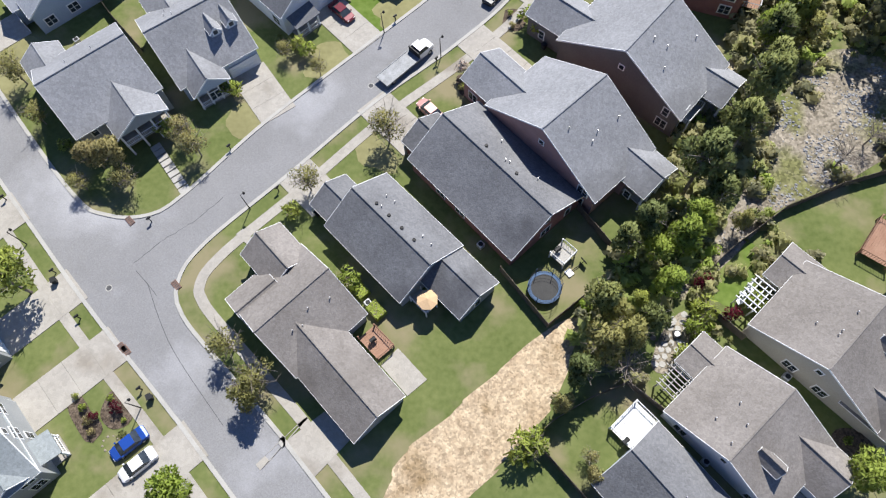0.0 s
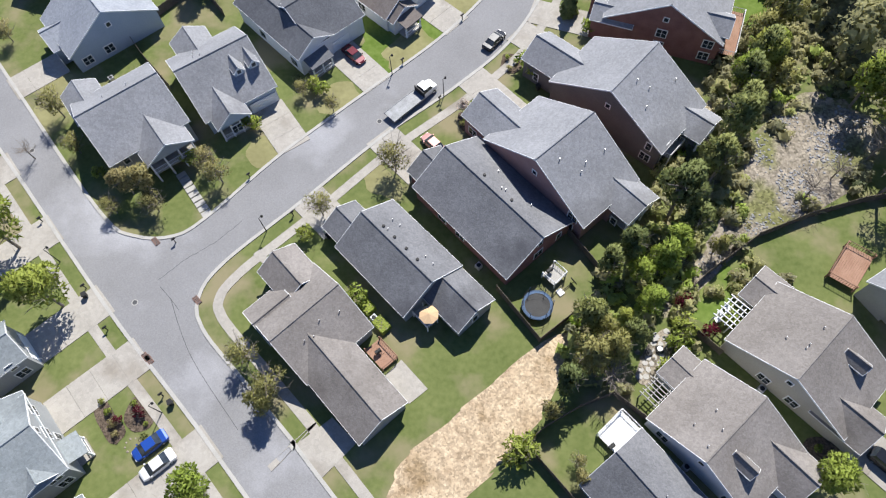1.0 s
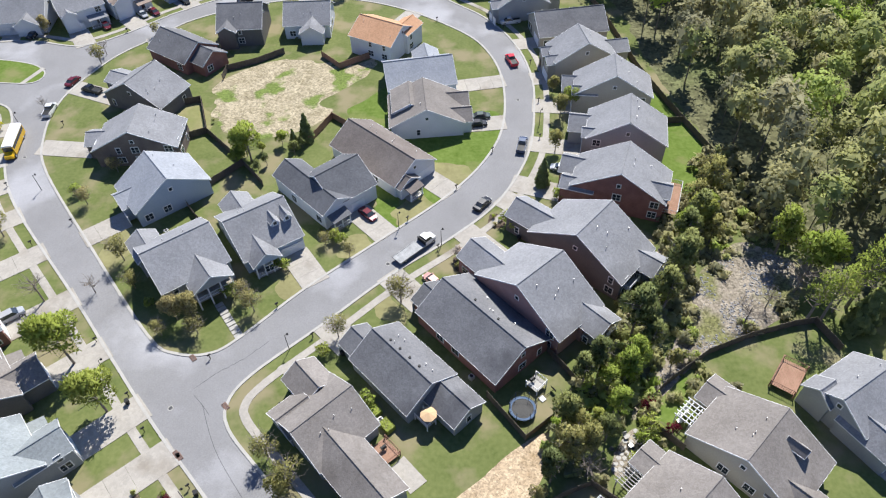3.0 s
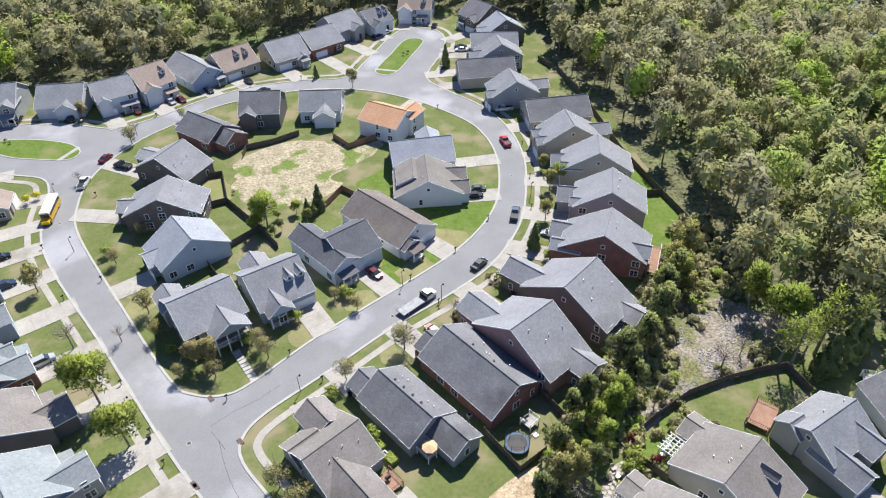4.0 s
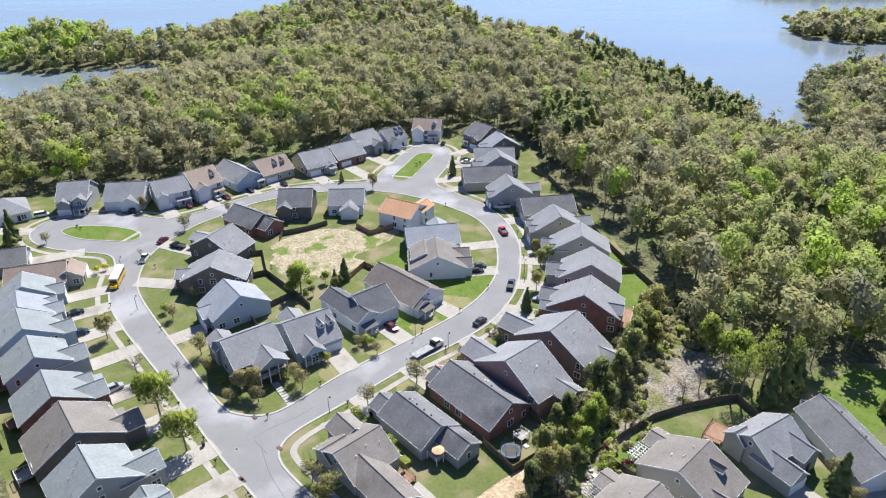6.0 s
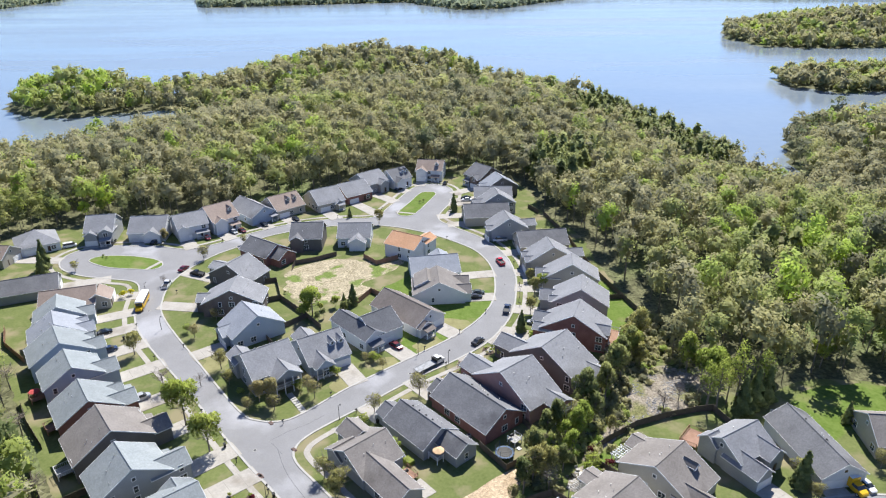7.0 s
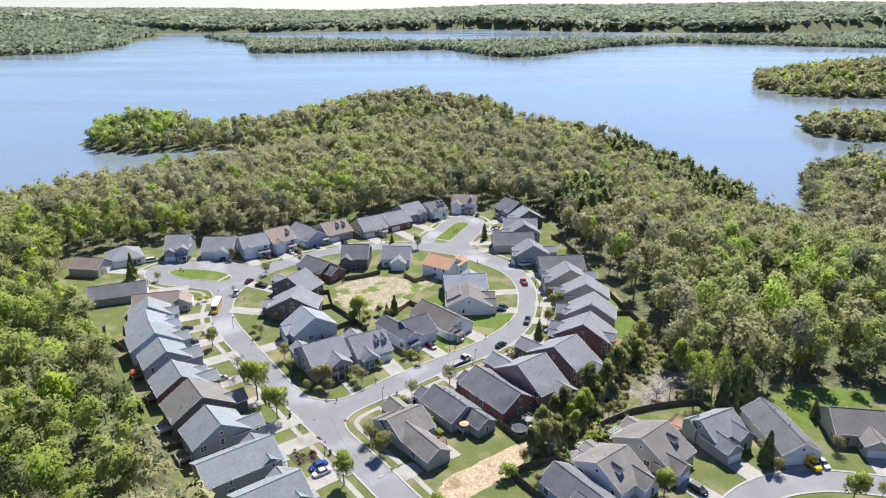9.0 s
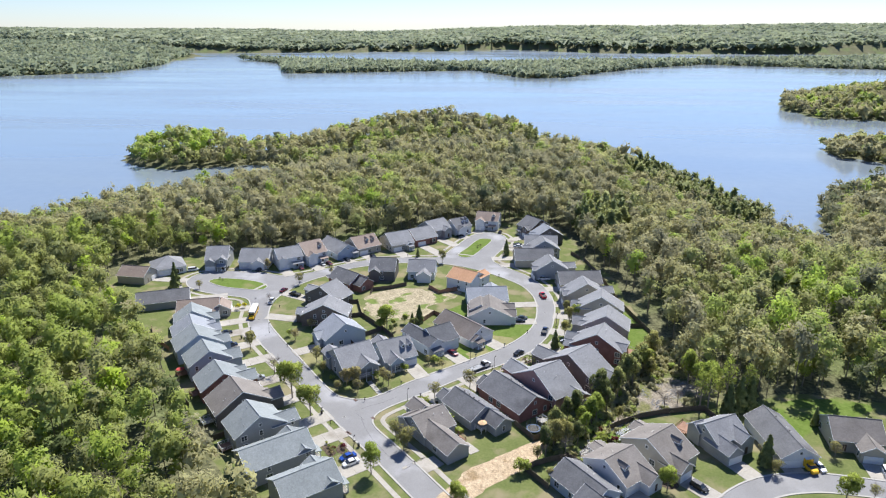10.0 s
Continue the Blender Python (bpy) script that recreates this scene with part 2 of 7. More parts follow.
def tube(bm, a, b, r0, r1, n=6):
    """A tapered rod from a to b."""
    a, b = Vector(a), Vector(b)
    q = (b - a).to_track_quat("Z", "Y")
    ra, rb = [], []
    for i in range(n):
        d = q @ Vector((math.cos(math.tau * i / n), math.sin(math.tau * i / n), 0))
        ra.append(bm.verts.new(a + d * r0))
        rb.append(bm.verts.new(b + d * r1))
    for i in range(n):
        j = (i + 1) % n
        bm.faces.new((ra[i], ra[j], rb[j], rb[i]))
    bm.faces.new(rb)
    bm.faces.new(ra[::-1])


def spline(pts, closed=False, step=1.5):
    """Points along a smooth curve through pts."""
    P = [Vector(p) for p in pts]
    n, out = len(P), []
    for i in range(n if closed else n - 1):
        if closed:
            a, b, c, d = P[i - 1], P[i], P[(i + 1) % n], P[(i + 2) % n]
        else:
            a, b, c, d = P[max(i - 1, 0)], P[i], P[i + 1], P[min(i + 2, n - 1)]
        k = max(2, int((c - b).length / step))
        for j in range(k):
            t = j / k
            out.append(0.5 * (2 * b + (c - a) * t + (2 * a - 5 * b + 4 * c - d) * t * t + (3 * b - a - 3 * c + d) * t ** 3))
    if not closed:
        out.append(P[-1])
    return out


def offset(line, d, closed=False):
    """The line moved d metres to its left."""
    out, n = [], len(line)
    for i, p in enumerate(line):
        a = line[i - 1] if closed or i else p
        b = line[(i + 1) % n] if closed or i < n - 1 else p
        t = (b - a).normalized()
        out.append(p + Vector((-t.y, t.x)) * d)
    return out


def ribbon(bm, line, d0, d1, z0, z1, closed=False):
    """A strip from d0 to d1 metres left of the line, with its top at z1 and its sides down to z0."""
    A, B = offset(line, d0, closed), offset(line, d1, closed)
    rows = [[bm.verts.new((p.x, p.y, z)) for p, z in ((a, z0), (a, z1), (b, z1), (b, z0))] for a, b in zip(A, B)]
    n = len(rows)
    for i in range(n if closed else n - 1):
        r, s = rows[i], rows[(i + 1) % n]
        for k in range(3):
            bm.faces.new((r[k], s[k], s[k + 1], r[k + 1]))


def inside(poly, x, y):
    """Which of the points lie in the polygon."""
    x, y = np.asarray(x, float), np.asarray(y, float)
    r = np.zeros(x.shape, bool)
    for i in range(len(poly)):
        (ax, ay), (bx, by) = poly[i - 1], poly[i]
        if ay != by:
            r ^= ((ay > y) != (by > y)) & (x < (bx - ax) * (y - ay) / (by - ay) + ax)
    return r


def shore(poly, x, y):
    """Signed distance to the polygon's edge, positive within."""
    d = np.full(np.shape(x), 1e9)
    for i in range(len(poly)):
        (ax, ay), (bx, by) = poly[i - 1], poly[i]
        dx, dy = bx - ax, by - ay
        t = np.clip(((x - ax) * dx + (y - ay) * dy) / (dx * dx + dy * dy + 1e-9), 0, 1)
        d = np.minimum(d, np.hypot(x - ax - t * dx, y - ay - t * dy))
    return np.where(inside(poly, x, y), d, -d)


def smooth(a, b, v):
    t = np.clip((v - a) / (b - a), 0, 1)
    return t * t * (3 - 2 * t)


# ---- land and lake ----
LAKE = -15.0
MAINLAND = [(-2500, -1500), (-900, -250), (-600, -60), (-430, 90), (-335, 185), (-318, 232), (-302, 272), (-280, 306), (-254, 347), (-232, 382), (-205, 422), (-222, 450), (-264, 455), (-296, 440), (-329, 424), (-360, 431),
            (-386, 450), (-408, 476), (-412, 502), (-398, 532), (-360, 545), (-300, 528), (-255, 545), (-220, 605), (-150, 635), (-80, 635), (-25, 600), (3, 557), (2, 520), (20, 535),
            (50, 510), (95, 430), (130, 370), (152, 310), (156, 262), (168, 236), (178, 240), (188, 305), (202, 348), (230, 386), (266, 410), (340, 436), (700, 440), (2500, 300), (2500, -1500)]
ISLE_EAST = [(297, 615), (300, 555), (330, 530), (520, 560), (900, 600), (900, 680), (350, 650)]
POINT_EAST = [(375, 970), (392, 865), (475, 850), (1000, 900), (2600, 1000), (2600, 1300), (900, 1250), (420, 1120)]
SHORE_WEST = [(-4900, 1400), (-1489, 1560), (-1271, 1746), (-1330, 2100), (-1500, 2500), (-1592, 2844), (-2200, 3100), (-4900, 3100)]
POINT_MID = [(-1264, 2582), (-950, 2250), (-745, 1770), (-700, 1740), (-450, 1830), (-200, 1910), (-60, 1620), (-10, 1586), (60, 1640), (293, 2032), (544, 2271), (982, 2002), (1600, 1900),
             (4900, 1900), (4900, 2900), (1500, 2600), (900, 2500), (350, 2330), (-300, 2120), (-800, 2300)]
SHORE_FAR = [(-4900, 3450), (-1500, 3300), (-600, 3500), (-200, 3800), (300, 3300), (1000, 3150), (4900, 3100), (4900, 4950), (-4900, 4950)]
LANDS = [MAINLAND, ISLE_EAST, POINT_EAST, SHORE_WEST, POINT_MID, SHORE_FAR]
CLEARING = [(-20, -75), (-50, -30), (-70, -7), (-90, 15.5), (-109.5, 37), (-126, 54.5), (-142, 73.5), (-162, 88.5), (-182, 106), (-188, 128), (-178, 148), (-150, 162), (-112, 172), (-90, 192), (-66, 208), (-46, 226), (-20, 238), (14, 228),
            (27, 205), (30, 180), (42, 155), (46, 125), (53, 92), (52, 76), (54, 66), (62, 60), (70, 48), (92, 58), (140, 50), (170, 40), (170, -75)]


def land_height(x, y):
    d = np.maximum.reduce([shore(p, x, y) for p in LANDS])
    wob = 6 * np.sin(x * 0.021 + 1.3) * np.cos(y * 0.017) + 3 * np.sin(x * 0.05 + y * 0.043)
    z = LAKE - 2.5 + 18.5 * smooth(-12, 130, d + wob * np.clip(-d / 40 + 1, 0, 1) * 0.5)
    z = np.where(d > 0, np.maximum(z, LAKE + 0.3 + 0.02 * d), z)
    core = smooth(-45, 0, shore(CLEARING, x, y))
    rough = 2.5 * np.sin(x * 0.013) * np.cos(y * 0.011 + 0.7) * smooth(60, 200, d)
    z = (z + rough) * (1 - core)
    ravine = np.exp(-((x - 46 - 0.30 * (y - 50)) / 9) ** 2) * smooth(15, 40, y) * (1 - smooth(62, 90, y))
    z = z - 1.2 * ravine
    z = z + 17 * np.exp(-(((x + 75) / 120) ** 2 + ((y - 570) / 75) ** 2)) + 7 * np.exp(-(((x - 75) / 60) ** 2 + ((y - 445) / 70) ** 2)) + 9 * np.exp(-(((x + 358) / 46) ** 2 + ((y - 488) / 38) ** 2))
    z = z + np.where(d > 0, 13 * np.exp(-(((x - 760) / 330) ** 2 + ((y - 1040) / 110) ** 2)), 0)
    mid = shore(POINT_MID, x, y)
    z = np.where((mid > 0) & (x < 1200), np.minimum(z, LAKE + 1.5 + 0.02 * mid), z)
    far = np.hypot(x, y)
    z = z + np.where(d > 0, (34 + 10 * np.sin(x * 0.0011) + 6 * np.sin(x * 0.0031 + 2)) * smooth(2600, 3600, far) + (48 + 6 * np.sin(x * 0.0017 + 1)) * smooth(3500, 4900, far), 0)
    return z


def axis_steps(lo, hi, a, b, fine):
    """Coordinates from lo to hi, evenly spaced from a to b and wider outside."""
    mid = list(np.arange(a, b + 0.1, fine))
    out, v, s = [], b, fine
    while v < hi:
        s *= 1.03
        v = min(v + s, hi)
        out.append(v)
    left, v, s = [], a, fine
    while v > lo:
        s *= 1.03
        v = max(v - s, lo)
        left.append(v)
    return np.array(left[::-1] + mid + out)


gx, gy = axis_steps(-4980, 4980, -200, 180, 5), axis_steps(-1500, 4980, -120, 300, 5)
GX, GY = np.meshgrid(gx, gy)
GZ = land_height(GX, GY)
nx, ny = len(gx), len(gy)
idx = np.arange(nx * ny).reshape(ny, nx)
quads = np.stack([idx[:-1, :-1], idx[:-1, 1:], idx[1:, 1:], idx[1:, :-1]], -1).reshape(-1, 4)
ground = solid("ground", shape(np.stack([GX, GY, GZ], -1).reshape(-1, 3).tolist(), quads.tolist()), "forest_floor")
tagged(ground, "brown leaf-littered woodland ground reaching the horizon", "ground", kind="structure")
for p in ground.data.polygons:
    p.use_smooth = True

water = solid("water", shape([(-4990, -1500, LAKE), (4990, -1500, LAKE), (4990, 4985, LAKE), (-4990, 4985, LAKE)], [(0, 1, 2, 3)]), "water")
tagged(water, "calm blue lake with faint ripples and many coves", "lake", kind="structure")

from mathutils.geometry import delaunay_2d_cdt, tessellate_polygon


def sheet(name, outer, z, mat, holes=(), wobble=0.0):
    """A flat sheet with an uneven edge."""
    loops = []
    for loop in (outer, *holes):
        out = []
        for i, p in enumerate(loop):
            k = wobble * noise.noise(Vector((p[0] * 0.35, p[1] * 0.35, z)))
            out.append(Vector((p[0] + k, p[1] + k * 0.7, z)))
        loops.append(out)
    pts = [p for l in loops for p in l]
    me = shape(pts, [t if (pts[t[1]] - pts[t[0]]).cross(pts[t[2]] - pts[t[0]]).z > 0 else t[::-1] for t in tessellate_polygon(loops)])
    return solid(name, me, mat)


rim = [Vector((p[0] + 1.2 * noise.noise(Vector((p[0] * 0.35, p[1] * 0.35, 0))), p[1])) for p in spline(CLEARING, True, 2.0)]
flat, _, tris = delaunay_2d_cdt(rim, [], [list(range(len(rim)))], 1, 1e-4)[:3]
lawn = solid("lawn", shape([(p.x, p.y, 0.02) for p in flat], [tuple(t) for t in tris]), "lawn")
tagged(lawn, "patchy spring lawn, green with dry brown spots", "lawn", kind="structure")

# ---- roads ----
KERB_OUT = [(42, -62), (-17, 0.7), (-22.7, 6.9), (-30.6, 14.8), (-37.4, 21.8), (-38.8, 26.5), (-36.1, 32), (-25.8, 42.5), (-15, 53.8), (-3.4, 64), (5.7, 74.2), (12.5, 89), (14.9, 105), (15.1, 120.5),
            (11.6, 136), (3.9, 150), (-8, 162), (-14.5, 172), (-9.8, 193), (-9.4, 206), (-13, 214), (-20.5, 217), (-27, 213), (-31, 204), (-36.5, 185), (-42, 171.5), (-58, 169), (-75, 163), (-88, 153)]
KERB_OUT_2 = [(-88, 153), (-98, 142), (-108, 136), (-122, 138.5), (-138, 138.5), (-148, 134.5), (-151.5, 126.5), (-147, 118), (-137, 112.5), (-125, 110.3), (-115, 108), (-109.5, 100), (-104.2, 85.7), (-95.1, 72),
              (-73.1, 48.7), (-59.7, 34.1), (-48.5, 22.1), (-36.9, 10.6), (-27.9, 1.2), (32, -62)]
BLOCK = [(-100.3, 96), (-102.4, 107.5), (-101, 118), (-96, 130.7), (-88, 141), (-80.6, 150.3), (-67.3, 158), (-52.6, 162.4), (-34.8, 162), (-18, 155), (-1.6, 142), (5.4, 130.7), (8.4, 117), (7.8, 99.5),
         (3.2, 86.6), (-5, 75), (-17.2, 62.8), (-30, 50.2), (-39.6, 39), (-44, 35.7), (-50, 35.6), (-56, 39.2), (-73, 58.3), (-94.3, 83.4)]
ISLAND_1 = [(-32.4, 176), (-28.5, 191), (-25, 203), (-21.3, 206), (-17, 203.5), (-20, 191), (-25.5, 174.5)]
ISLAND_2 = [(-140.8, 124.5), (-138, 129), (-128, 129.5), (-117, 127), (-111.6, 122.5), (-113, 118), (-122, 118), (-132, 119.5)]
kerb_out = spline(KERB_OUT) + spline(KERB_OUT_2)[1:]
block = spline(BLOCK, True)
isl_1, isl_2 = spline(ISLAND_1, True), spline(ISLAND_2, True)
STREET_2 = [(40, -30), (52, -6), (62, 6), (74, 12), (90, 13), (125, 8), (168, 0)]
street_2 = spline(STREET_2)
road = sheet("road", kerb_out, 0.045, "asphalt", (block, isl_1, isl_2))
tagged(road, "sun-bleached grey asphalt street with two loops", "road", kind="structure")
bm = bmesh.new()
ribbon(bm, street_2, -4.0, 4.0, 0.0, 0.045)
tagged(part("road_east", bm, "asphalt"), "sun-bleached grey asphalt side street", "road", kind="structure")
for nm, line, cl, d in (("kerb", kerb_out, False, (-0.5, 0.0)), ("kerb_block", block, True, (-0.5, 0.0)), ("kerb_loop", isl_1, True, (-0.35, 0.0)), ("kerb_oval", isl_2, True, (-0.35, 0.0))):
    bm = bmesh.new()
    ribbon(bm, line, d[0], d[1], 0.0, 0.16, cl)
    tagged(part(nm, bm, "kerb"), "pale worn concrete kerb", "kerb", kind="structure")
for d in ((3.6, 4.1), (-4.1, -3.6)):
    bm = bmesh.new()
    ribbon(bm, street_2, d[0], d[1], 0.0, 0.16)
    tagged(part("kerb_east", bm, "kerb"), "pale worn concrete kerb", "kerb", kind="structure")
for nm, line in (("island_lawn", isl_1), ("island_lawn_oval", isl_2)):
    tagged(sheet(nm, line, 0.13, "lush_grass"), "mown bright green traffic island lawn", "lawn", kind="structure")
bm = bmesh.new()
ribbon(bm, kerb_out[3:], -3.9, -2.5, 0.0, 0.10)
tagged(part("pavement", bm, "concrete"), "pale concrete footpath beside the street", "pavement", kind="structure")

# bare ground
LOT = [(-64, 117), (-56, 126), (-46, 129), (-32, 125.5), (-24, 130), (-28, 119), (-36, 110), (-33, 106), (-39, 98), (-53, 94.5), (-60, 102)]
STRIP = [(-18, -12), (-10.3, 1), (-8, 6), (-2.8, 10.6), (3, 16), (8.1, 20.3), (11.5, 22), (11.9, 17), (7.8, 10), (1.2, 3.1), (-4, -3), (-10, -14)]
GRAVEL = [(24, 24), (31.5, 34), (38, 45), (42, 54), (52, 63), (60, 58), (58, 48), (49.5, 42), (39, 37), (30, 28)]
for nm, poly, mt, lb, z in (("bare_lot", LOT, "straw_lot", "straw-covered bare building lot", 0.06), ("bare_strip", STRIP, "straw", "straw-strewn bare drainage strip", 0.06), ("gravel_bed", GRAVEL, "gravel", "grey gravel and silt in the dry creek", 0.055)):
    tagged(sheet(nm, spline(poly, True, 0.8), z, mt, wobble=2.2), lb, "bare ground", kind="structure")
GREENS = [[(-17, 60), (-8, 71), (2, 84), (7, 98), (4, 106), (-14, 97), (-22, 100), (-30, 104), (-26, 110), (-18, 116), (-16, 92), (-20, 78)],
          [(26, 27), (32, 24), (36, 30), (33, 33)], [(41, 60), (46, 75), (52, 90), (46, 110), (42, 122), (38, 118), (41, 100), (38, 82)],
          [(78, 30), (92, 40), (110, 52), (100, 56), (84, 52), (76, 40)], [(-100, 180), (-86, 192), (-92, 196), (-110, 180)]]
for poly in GREENS:
    tagged(sheet("green_lawn", spline(poly, True, 1.0), 0.035, "lush_grass", wobble=1.5), "lush bright green lawn", "lawn", kind="structure")


for poly in [[(-10.7, 86.1), (-7.1, 86.6), (2.7, 83.5), (0.6, 79.7), (-3.0, 76.9), (-6.8, 80.5), (-10.1, 83.0)], [(-15.6, 70.8), (-10.4, 76.8), (-6.5, 72.4), (-8.3, 67.9), (-12.0, 65.7), (-14.5, 67.5)], [(-24.8, 63.1), (-20.7, 64.1), (-19.0, 60.4), (-22.0, 57.2), (-25.2, 58.1)], [(-33.9, 53.8), (-29.6, 52.5), (-28.7, 50.0), (-32.3, 47.7), (-36.2, 49.6)], [(-17.7, 47.4), (-14.2, 48.8), (-11.2, 43.0), (-11.9, 42.6), (-15.1, 43.9)], [(-72.6, 62.7), (-68.7, 65.9), (-65.5, 63.0), (-67.9, 55.7), (-72.2, 58.7)], [(-72.8, 110.5), (-64.0, 106.3), (-61.3, 98.0), (-69.4, 96.5)]]:
    tagged(sheet("dry_lawn", spline(poly, True, 1.0), 0.04, "dry_lawn", wobble=1.5), "dry straw-brown patch of lawn", "lawn", kind="structure")


# ---- trees ----
def leaf_cloud(n, size, radius, height, base, rng, lumps=7, dens=0.75, corners=4, slope=0.0, reach=1.0):
    """Leaf sprays spread over several lobes of a crown: the corners of n small blades, and the way the crown's surface faces there."""
    cs = rng.normal(0, 1, (lumps, 3))
    cs /= np.linalg.norm(cs, axis=1)[:, None]
    cs *= rng.uniform(0.4, 0.66, (lumps, 1)) if corners == 4 else rng.uniform(0.3, 0.55, (lumps, 1))
    cs[0] = (0, 0, 0.46)
    pick = rng.integers(0, lumps, n)
    d = rng.normal(0, 1, (n, 3))
    d /= np.linalg.norm(d, axis=1)[:, None]
    d[:, 2] = np.where(rng.random(n) < (0.55 if corners == 4 else 0.7), np.abs(d[:, 2]), d[:, 2])
    p = cs[pick] + d * rng.uniform(dens, reach, (n, 1)) * (rng.uniform(0.34, 0.5, (lumps, 1)) if corners == 4 else rng.uniform(0.42, 0.56, (lumps, 1)))[pick]
    # crowns that narrow towards the top
    p[:, :2] *= (1 - slope * np.clip(0.5 + p[:, 2:3] * 0.5, 0, 1))
    face = d * 0.5 + p * 0.9 + (0, 0, 0.2) + rng.normal(0, 0.14, (n, 3))
    face /= np.linalg.norm(face, axis=1)[:, None]
    p *= (radius, radius, height / 2)
    p[:, 2] += base + height / 2
    # blades run up and outwards along the twigs
    b = d * 0.7 + (0, 0, 0.3) + rng.normal(0, 0.6, (n, 3))
    b /= np.linalg.norm(b, axis=1)[:, None]
    t = np.cross(b, d + rng.normal(0, 0.7, (n, 3)))
    t = np.cross(b, t) * 0.4 + t
    t /= np.linalg.norm(t, axis=1)[:, None]
    s = size * rng.uniform(0.6, 1.3, (n, 1)) * 0.5
    slim = np.where(rng.random((n, 1)) < 0.5, 0.35 if corners == 4 else 0.5, 0.85)
    if corners == 3:
        # sprays lie loosely along the rounded outside of their lobe
        nm = face + rng.normal(0, 0.4, (n, 3))
        t = np.cross(nm, rng.normal(0, 1, (n, 3)))
        t /= np.linalg.norm(t, axis=1)[:, None]
        b = np.cross(nm, t)
        b /= np.linalg.norm(b, axis=1)[:, None]
    t, b = t * s * slim, b * s / np.sqrt(slim)
    if corners == 3:
        v = np.stack([p - t * 1.2 - b * 0.8, p + t * 1.2 - b * 0.6, p + b * 1.2], 1)
    else:
        v = np.stack([p - t - b, p + t - b * 0.7, p + t * 0.5 + b, p - t * 0.6 + b * 1.15], 1)
    return v.reshape(-1, 3), np.repeat(face, corners, axis=0)


def quad_mesh(verts, tone=None, c=4, faces=None):
    n = len(verts) // c
    me = bpy.data.meshes.new("leaves")
    me.vertices.add(c * n)
    me.vertices.foreach_set("co", np.ascontiguousarray(verts, dtype=np.float32).ravel())
    me.loops.add(c * n)
    me.loops.foreach_set("vertex_index", np.arange(c * n, dtype=np.int32))
    me.polygons.add(n)
    me.polygons.foreach_set("loop_start", np.arange(0, c * n, c, dtype=np.int32))
    if tone is not None:
        me.attributes.new("tone", "FLOAT", "POINT").data.foreach_set("value", np.repeat(tone, c).astype(np.float32))
    if faces is not None:
        me.attributes.new("custom_normal", "FLOAT_VECTOR", "POINT").data.foreach_set("vector", np.ascontiguousarray(faces, dtype=np.float32).ravel())
    me.update(calc_edges=True)
    return me


def tree(name, label, mat, h=9.0, radius=3.2, leaves=900, size=0.42, bare=False, seed=1, lumps=8, category="tree", slope=0.0):
    """A tree with tapered trunk and limbs and a crown of leaf clumps."""
    rng = np.random.default_rng(seed)
    e = tagged(new(name), label, category)
    bm = bmesh.new()
    tube(bm, (0, 0, -0.3), (0.1, 0.05, h * 0.35), h * 0.022, h * 0.016, 7)
    tube(bm, (0.1, 0.05, h * 0.35), (0, 0, h * 0.8), h * 0.016, h * 0.004, 6)
    for i in range(26 if bare else 12):
        a, z = i * 2.4 + rng.uniform(-0.4, 0.4), h * rng.uniform(0.28, 0.7)
        ln = radius * rng.uniform(0.55, 1.0)
        tip = Vector((math.cos(a) * ln, math.sin(a) * ln, z + ln * rng.uniform(0.4, 0.9)))
        tube(bm, (0.05, 0.03, z), tip, h * 0.007, h * 0.002, 5)
        for k in range(5 if bare else 2):
            f = rng.uniform(0.35, 0.9)
            s = Vector((0, 0, z)).lerp(tip, f)
            o = Vector(rng.normal(0, 1, 3)) * ln * 0.28
            o.z = abs(o.z)
            tube(bm, s, s + o, h * 0.0032, h * 0.001, 4)
    part("trunk", bm, "trunk", e, "grey-brown bark")
    if leaves:
        v, fc = leaf_cloud(leaves, size, radius, h * 0.75, h * 0.27, rng, lumps, 0.55 if bare else 0.7, 4, slope)
        solid("crown", quad_mesh(v, None, 4, fc), mat, e, "loose spring leaves")
    return e


def conifer(name, label, mat, h=10.0, radius=2.2, leaves=1100, seed=1, category="evergreen"):
    rng = np.random.default_rng(seed)
    e = tagged(new(name), label, category)
    bm = bmesh.new()
    tube(bm, (0, 0, -0.3), (0, 0, h * 0.95), h * 0.02, h * 0.003, 7)
    part("trunk", bm, "trunk", e, "dark bark")
    f = 1 - np.sqrt(rng.random(leaves))
    a = rng.random(leaves) * math.tau
    lump = 0.8 + 0.25 * np.sin(a * 3 + f * 19) + 0.12 * np.sin(a * 7 + f * 40)
    r = radius * (1 - f) ** 0.85 * rng.uniform(0.6, 1.0, leaves) * lump
    p = np.stack([r * np.cos(a), r * np.sin(a), 0.6 + f * (h - 0.6)], 1)
    nrm = np.stack([np.cos(a), np.sin(a), np.full(leaves, 0.6)], 1) + rng.normal(0, 0.5, (leaves, 3))
    nrm /= np.linalg.norm(nrm, axis=1)[:, None]
    t = np.cross(nrm, rng.normal(0, 1, (leaves, 3)))
    t /= np.linalg.norm(t, axis=1)[:, None]
    b = np.cross(nrm, t)
    s = 0.055 * h * rng.uniform(0.5, 1.1, (leaves, 1)) * 0.5 + 0.08
    v = np.stack([p - t * s - b * s, p + t * s - b * s, p + t * s + b * s, p - t * s + b * s], 1).reshape(-1, 3)
    fc = np.stack([np.cos(a), np.sin(a), np.full(leaves, 0.45)], 1) + rng.normal(0, 0.22, (leaves, 3))
    solid("crown", quad_mesh(v, None, 4, np.repeat(fc / np.linalg.norm(fc, axis=1)[:, None], 4, axis=0)), mat, e, "dense dark needles")
    return e


